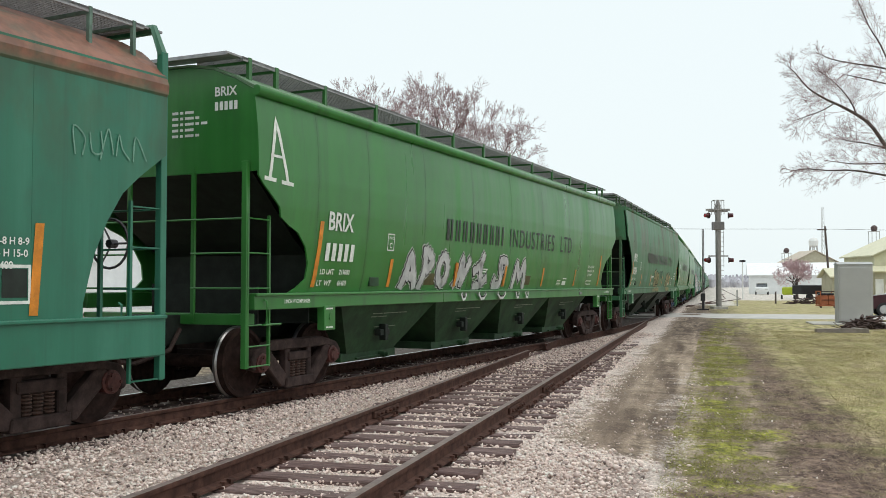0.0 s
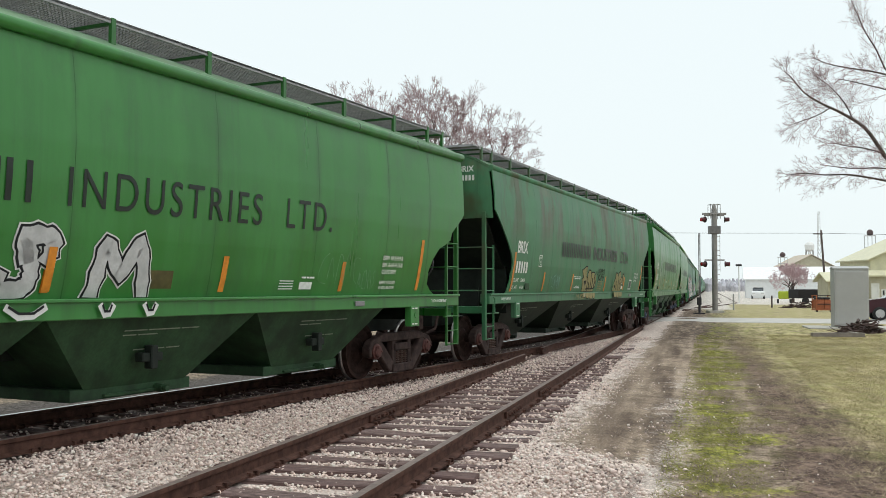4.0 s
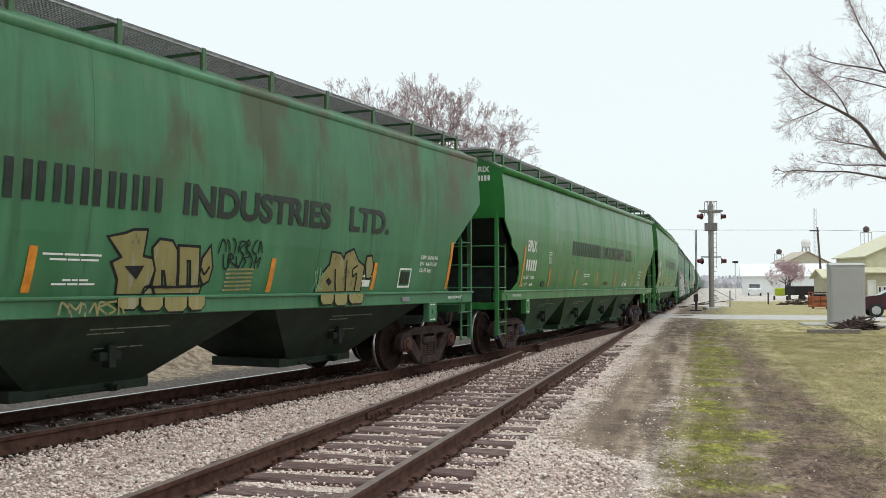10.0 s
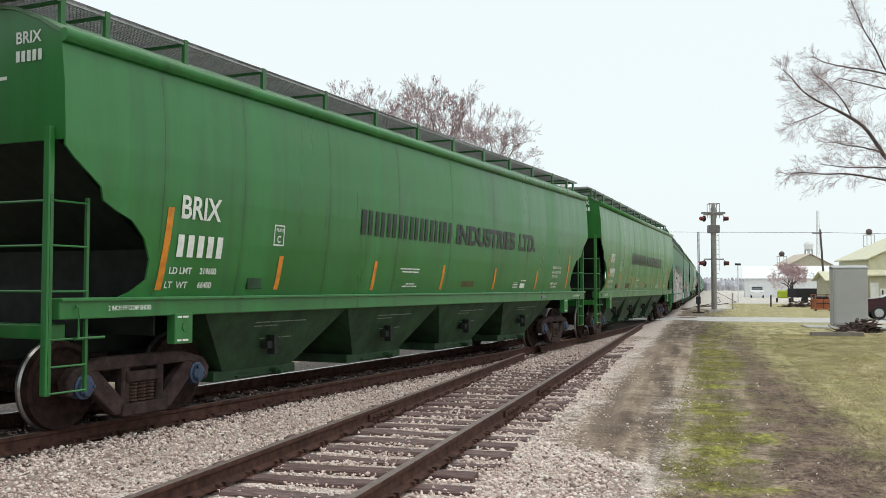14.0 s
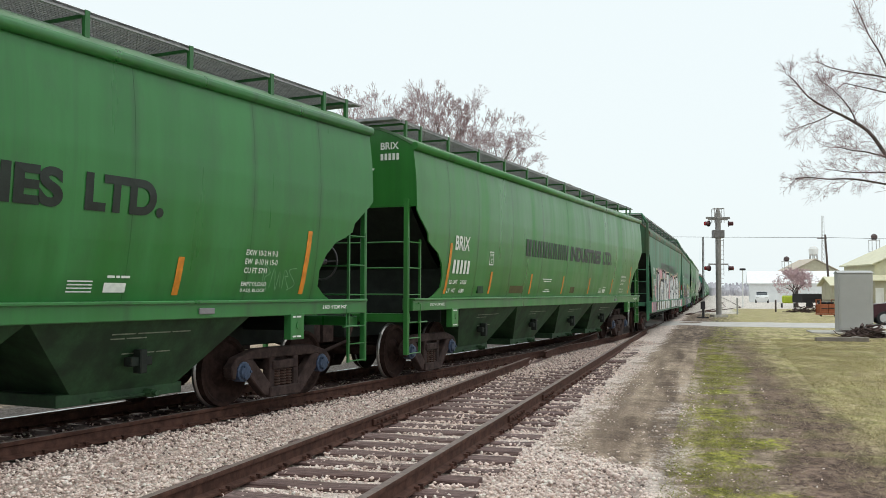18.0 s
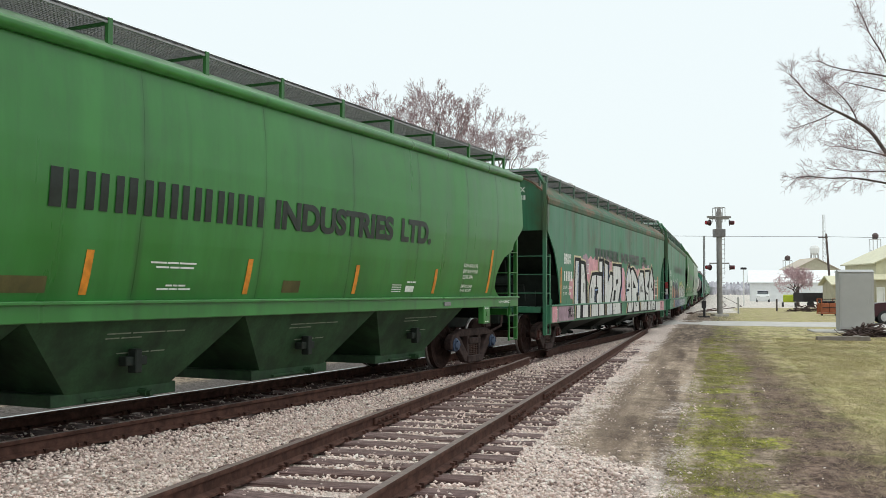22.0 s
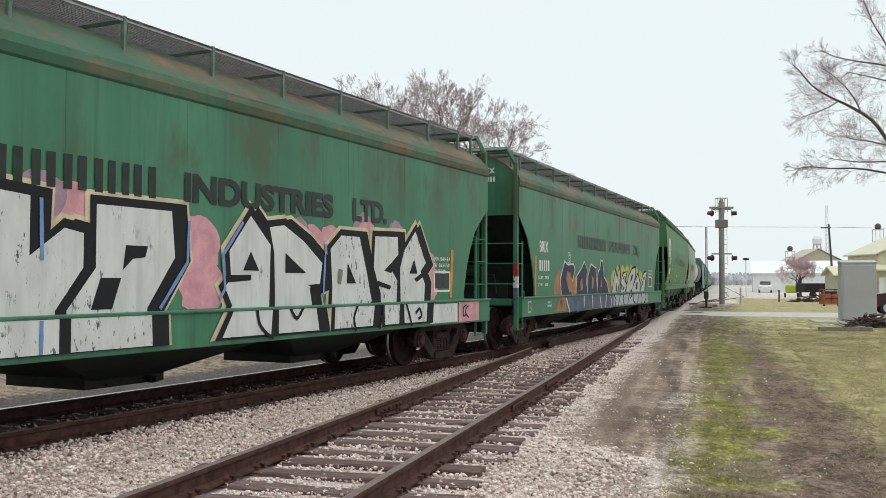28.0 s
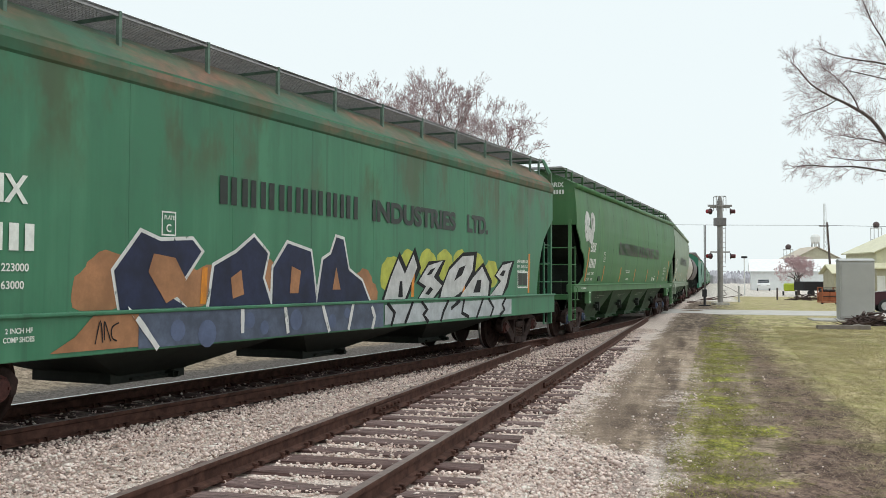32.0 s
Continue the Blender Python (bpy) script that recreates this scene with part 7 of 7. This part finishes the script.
def legs_tower(x, y, tall, label, w=.9):
    t = empty("elevator_tower", pose(x, y, -.1), label, "tower")
    for sx, sy in ((-1, -1), (1, -1), (1, 1), (-1, 1)):
        part("leg", tube(bmesh.new(), [(sx * w / 2, sy * w / 2, 0), (sx * w / 2, sy * w / 2, tall - 1.0)], .055, 5), GALV, t)
    part("head", lathe(bmesh.new(), [(tall - .95, w * .26), (tall - .75, w * .40), (tall - .35, w * .42), (tall - .1, w * .26), (tall, w * .08)], 10, 'Z'), HEAD_BROWN, t)
    part("platform", boxes((-w * .62, w * .5, -w * .5, w * .5, tall - 1.06, tall - .96), (-w * .62, -w * .58, -w * .5, -w * .46, tall - .96, tall - .5)), GALV, t)
    for k in range(4):
        z = tall * (.2 + .18 * k)
        for q in (-w / 2, w / 2 - .06):
            part("brace", boxes((-w / 2, w / 2, q, q + .06, z, z + .08)), GALV, t)


legs_tower(65.3, 182, 8.6, "grain elevator leg with dark head", 1.3)
legs_tower(67.8, 150, 11.0, "tall grain elevator leg with dark head", 1.2)


def water_tower():
    t = empty("water_tower", pose(155, 400, -.1), "distant steel water tower, paled for haze", "tower")
    for k in range(6):
        a = k * math.pi / 3
        part("leg", tube(bmesh.new(), [(math.cos(a) * 3.4, math.sin(a) * 3.4, 0), (math.cos(a) * 1.5, math.sin(a) * 1.5, 18)], .2, 6), GALV, t)
    # white trim colour on the tank stands in for haze over the distance
    part("tank", lathe(bmesh.new(), [(17.2, .7), (18, 1.8), (20, 2.0), (21, 1.4), (21.5, .2)], 18, 'Z'), TRIM, t)
    part("riser", tube(bmesh.new(), [(0, 0, 0), (0, 0, 14)], .5, 8), GALV, t)


water_tower()


def lattice_mast(x, y, tall):
    t = empty("lattice_mast", pose(x, y, -.1), "distant thin lattice radio mast", "mast")
    bm = bmesh.new()
    for k in range(3):
        a = k * 2.094
        tube(bm, [(math.cos(a) * 1.0, math.sin(a) * 1.0, 0), (math.cos(a) * .6, math.sin(a) * .6, tall)], .07, 4)
    n = int(tall / 2)
    for i in range(n):
        for k in range(3):
            a, b = k * 2.094, (k + 1) * 2.094
            r = 1.0 - .4 * i / n
            tube(bm, [(math.cos(a) * r, math.sin(a) * r, i * 2), (math.cos(b) * r, math.sin(b) * r, i * 2 + 2)], .04, 3)
    part("lattice", bm, GALV, t)


lattice_mast(167, 420, 36)


def utility_pole():
    t = empty("utility_pole", pose(44.0, 110, -.1), "leaning dark wooden utility pole", "pole")
    part("post", tube(bmesh.new(), [(.5, 0, 0), (0, 0, 8.4)], .16, 8, .11), BARK, t)
    part("cross_arm", boxes((-.9, .2, -.06, .06, 7.9, 8.05)), BARK, t)
    w = tagged(new("overhead_wire", finish(tube(tube(bmesh.new(), [(-.8 + 44 - k * 7, 110 - k * 3.0, 7.95 - .7 * math.sin(math.pi * k / 12)) for k in range(13)], .02, 4), [(44 + k * 6, 110 - k * 2, 7.95 - .8 * math.sin(math.pi * k / 10)) for k in range(11)], .02, 4), "overhead_wire", DARK)), "thin black overhead wire", "wire")


utility_pole()


def post(x, y, tall, r, mat, label, name="fence_post"):
    tagged(new(name, finish(tube(bmesh.new(), [(0, 0, -.1), (0, 0, tall)], r, 8), name, mat)), label, "post").matrix_basis = pose(x, y, hgt(x, y))


post(20.2, 66, 1.15, .06, GALV, "grey steel marker post")
post(26.0, 75, .95, .07, BARK, "short wooden post by the verge")


def yard_lamp(x, y, tall):
    t = empty("lamp_post", pose(x, y, hgt(x, y)), "thin pale steel yard lamp with a dark head", "lamp post")
    part("post", tube(bmesh.new(), [(0, 0, 0), (0, 0, tall)], .06, 8), TRIM, t)
    part("head", boxes((-.3, .3, -.12, .12, tall, tall + .22), bevel=.04), DARK, t)


yard_lamp(31.2, 100, 3.9)


# ---------------------------------------------------------------- vehicles
CAR_DARK = plain("dark_maroon_car_paint", (.050, .012, .020), .22, .3, .15, 2, 0, .6)
CAR_WHITE = plain("white_car_paint", (.75, .75, .74), .3, 0, .05, 2, 0, .5)
TYRE = plain("black_rubber", (.02, .02, .02), .8, 0, .2, 20, .2)
CHROME = plain("silver_wheel_rim", (.5, .5, .5), .3, .9, .1, 8, 0)
LAMP_GLASS = plain("clear_headlight", (.6, .6, .58), .15, 0, .05, 5, 0)


def car(x, y, turn, paint_mat, label, tall=1.48, length=4.5, z=0.0):
    t = empty("parked_car", pose(x, y, z, 0, 0, turn), label, "car")
    h, L, k = .9, length / 2, tall / 1.48
    bm = bmesh.new()
    prof = ((-L, .35), (-L, .78), (-L + .12, .92), (-L + 1.05, 1.02), (L - .9, 1.02), (L - .1, .95), (L, .7), (L, .35))
    prism(bm, [(p[0], p[1] * k) for p in prof], -h, h)
    bmesh.ops.rotate(bm, cent=(0, 0, 0), matrix=Matrix.Rotation(0, 3, 'Z'), verts=bm.verts)
    bmesh.ops.recalc_face_normals(bm, faces=bm.faces)
    bmesh.ops.bevel(bm, geom=bm.edges[:], offset=.06, segments=2, affect='EDGES')
    part("body", bm, paint_mat, t, smooth=True)
    bm = bmesh.new()
    prism(bm, [(p[0], p[1] * k) for p in ((-L + 1.0, 1.0), (-L + 1.85, 1.46), (L - 1.3, 1.48), (L - .5, 1.0))], -h + .14, h - .14)
    bmesh.ops.recalc_face_normals(bm, faces=bm.faces)
    bmesh.ops.bevel(bm, geom=bm.edges[:], offset=.05, segments=2, affect='EDGES')
    part("cabin", bm, GLASS, t, "dark glazed cabin", smooth=True)
    part("roof", boxes((-h + .2, h - .2, -L + 1.75, L - 1.25, 1.44 * k, 1.49 * k), bevel=.02), paint_mat, t)
    for sx in (-1, 1):
        part("pillar", boxes((sx * (h - .15) - .02, sx * (h - .15) + .02, -.25, -.15, 1.0 * k, 1.46 * k)), paint_mat, t)
        part("headlight", boxes((sx * .62 - .2, sx * .62 + .2, -L - .02, -L + .12, .66 * k, .8 * k), bevel=.02), LAMP_GLASS, t)
        for yy in (-L + .85, L - .8):
            b = bmesh.new()
            lathe(b, [(-.1, .28), (-.09, .325), (.09, .325), (.1, .28)], 20, 'X')
            w = part("wheel", b, TYRE, t, m=pose(sx * (h - .06), yy, .325))
            rb = bmesh.new()
            lathe(rb, [(.098 * sx, .21), (.11 * sx, .2), (.112 * sx, .05)], 14, 'X')
            part("rim", rb, CHROME, w)


car(22.1, 45.0, -107, CAR_DARK, "dark maroon hatchback standing on the road", 1.52, 4.4, -.03)
car(46.5, 140, -18, CAR_WHITE, "white pickup facing the crossing", 1.75, 5.0, -.1)


# ---------------------------------------------------------------- yard clutter
ORANGE = plain("orange_plastic", (.32, .095, .04), .6, 0, .2, 6, .1)
BRUSH = plain("dead_brush", (.085, .055, .048), .9, 0, .4, 10, .4)
LIME = plain("lime_green_sheet", (.40, .48, .04), .6, 0, .1, 4, 0)
GREY_WOOD = plain("weathered_timber", (.22, .19, .165), .9, 0, .25, 8, .5)


def clutter():
    c = empty("orange_cart", pose(24.6, 61.5, -.06), "orange steel cart with dark bundles on top", "cart")
    for x in (-.24, .24):
        part("crate", boxes((x - .225, x + .225, -.35, .35, .22, .82), bevel=.02), ORANGE, c)
        part("bundle", boxes((x - .19, x + .19, -.3, .3, .82, .98), bevel=.06), DARK, c)
    for x in (-.5, .5):
        part("stake", boxes((x - .03, x + .03, -.4, -.34, .2, 1.12), (x - .03, x + .03, .34, .4, .2, 1.12), (x - .02, x + .02, -.34, .34, 1.06, 1.12)), ORANGE, c)
    for z in (.5, 1.05):
        part("rail", boxes((-.47, .47, -.395, -.355, z, z + .05)), DARK, c)
    part("deck", boxes((-.55, .55, -.4, .4, .12, .2)), ORANGE, c)
    for x in (-.45, .45):
        b = bmesh.new()
        lathe(b, [(-.04, .1), (.04, .1)], 12, 'X')
        part("wheel", b, TYRE, c, m=pose(x, -.25, .1))
    d = empty("dump_trailer", pose(36.0, 94, -.1, 0, 0, 10), "dark low dump trailer", "trailer")
    part("bed", boxes((-1.4, 1.4, -.9, .9, .6, 1.5), bevel=.04), DARK, d)
    for x in (-.6, .6):
        b = bmesh.new()
        lathe(b, [(-.1, .35), (.1, .35)], 14, 'Y')
        part("wheel", b, TYRE, d, m=pose(x, -.92, .35))
    tg = empty("lime_tarp", pose(34.9, 97, -.1), "bright lime green folded tarp on a rack", "tarp")
    part("sheet", boxes((-.6, .6, -.2, .2, .5, 1.3), bevel=.12), LIME, tg)
    for x in (-.65, .65):
        part("rack_leg", boxes((x - .05, x + .05, -.15, .15, 0, .5)), DARK, tg)
    # brush heaps
    for x, y, w, h, n, seed, lab in ((28.6, 74, 2.2, .55, 260, 1, "low heap of dead brush and leaves"), (14.62, 33.2, .8, .45, 150, 2, "tangled pile of old timber and dead branches")):
        rng = random.Random(seed)
        wd = Wood(4)
        z0 = hgt(x, y)
        for _ in range(n):
            a, r = rng.uniform(0, 6.28), w * math.sqrt(rng.random())
            p = Vector((math.cos(a) * r, math.sin(a) * r * .5, rng.random() * h * (1 - (r / w) ** 2)))
            q = wander(rng, p, Vector((rng.uniform(-1, 1), rng.uniform(-.6, .6), rng.uniform(-.12, .14))), rng.uniform(.2, .55), .25, 0, 3)
            wd.limb(q, rng.uniform(.015, .075), .01)
        tagged(new("brush_pile", wd.mesh("brush_pile", BRUSH)), lab, "brush pile", kind="stuff").matrix_basis = pose(x, y, z0)
    bx = empty("timber_bed_edge", pose(12.9, 31.0, hgt(12.9, 31) - .02, 0, 0, -4), "weathered timber edging of a planting bed", "timber")
    part("beam", boxes((-.85, .85, -.09, .09, 0, .16), bevel=.015), GREY_WOOD, bx)
    part("beam", boxes((.75, .9, .1, 1.3, 0, .14), bevel=.015), GREY_WOOD, bx)
    # antenna dish above the trees' edge
    a = empty("dish_antenna", pose(10.7, 84, -.1), "round pale dish on a thin mast", "antenna")
    part("mast", tube(bmesh.new(), [(0, 0, 0), (0, 0, 10.8)], .05, 6), GALV, a)
    b = bmesh.new()
    lathe(b, [(-.08, .12), (0, .42), (.03, .44)], 16, 'Y', pose(0, 0, 10.9))
    part("dish", b, TRIM, a)


clutter()


# ---------------------------------------------------------------- far track, woods, and the land behind the train
def far_track():
    t = empty("yard_track", pose(0, 0, 0), "far yard track beyond the crossing", "track", kind="structure")
    for off in (4.3, 5.8):
        pts = []
        for s in (66, 80, 100, 140, 200, 300, 450):
            x, y, a = main_line(s)
            k = min(1, (s - 60) / 40)
            pts.append((x + off * k * math.cos(a) + .75 * (1 - k), y - off * k * math.sin(a), a))
        rail("rail", pts, t, RAIL_TOP, "rusty yard rail")


far_track()
# distance haze is mixed into this colour as a pale lavender grey
WOODS = plain("hazed_winter_woods", (.50, .49, .53), 1.0, 0, .3, .08, 0, .05)


def woods(name, x0, x1, y, low, high, seed, label):
    rng = np.random.default_rng(seed)
    vs, fs = [], []
    n = int((x1 - x0) / .7)
    for i in range(n):
        cx, cy = x0 + (x1 - x0) * rng.random(), y + rng.uniform(-30, 30)
        h, w = rng.uniform(low, high), rng.uniform(.9, 2.2)
        o = len(vs)
        m = 7
        for k in range(m):
            a = 6.2832 * k / m
            vs.append((cx + math.cos(a) * w * .5, cy + math.sin(a) * w * .5, -.5))
        for k in range(m):
            a = 6.2832 * k / m
            r = w * rng.uniform(.7, 1.2)
            vs.append((cx + math.cos(a) * r, cy + math.sin(a) * r, h * rng.uniform(.45, .7)))
        for k in range(m):
            a = 6.2832 * k / m + .3
            r = w * rng.uniform(.2, .5)
            vs.append((cx + math.cos(a) * r, cy + math.sin(a) * r, h * rng.uniform(.85, 1.0)))
        for b in (0, m):
            for k in range(m):
                fs.append((o + b + k, o + b + (k + 1) % m, o + b + m + (k + 1) % m, o + b + m + k))
        fs.append(tuple(o + 2 * m + k for k in range(m)))
    tagged(new(name, raw(name, vs, fs, WOODS)), label, "woods", kind="stuff")


woods("far_woods", -500, 900, 760, 5, 10, 1, "line of far winter woods, hazed in colour")
woods("near_woods", 100, 160, 480, 3.5, 6.8, 2, "bare woods beside the far line, hazed in colour")


shed("trackside_warehouse", -50, -13, 60, 74, 5.6, 8.2, WHITE_WALL, WHITE_ROOF, "white metal warehouse behind the train", 'X', ((6, 9, .1, 3.0, "door"), (12, 13, 1.2, 2.3, "window"), (-2, -1, 1.2, 2.3, "window")))
bare_tree(-24, 84, 14, 41, "bare tree behind the white warehouse", level=6)
bare_tree(-31, 88, 15, 43, "bare tree behind the white warehouse", level=6)


motions()
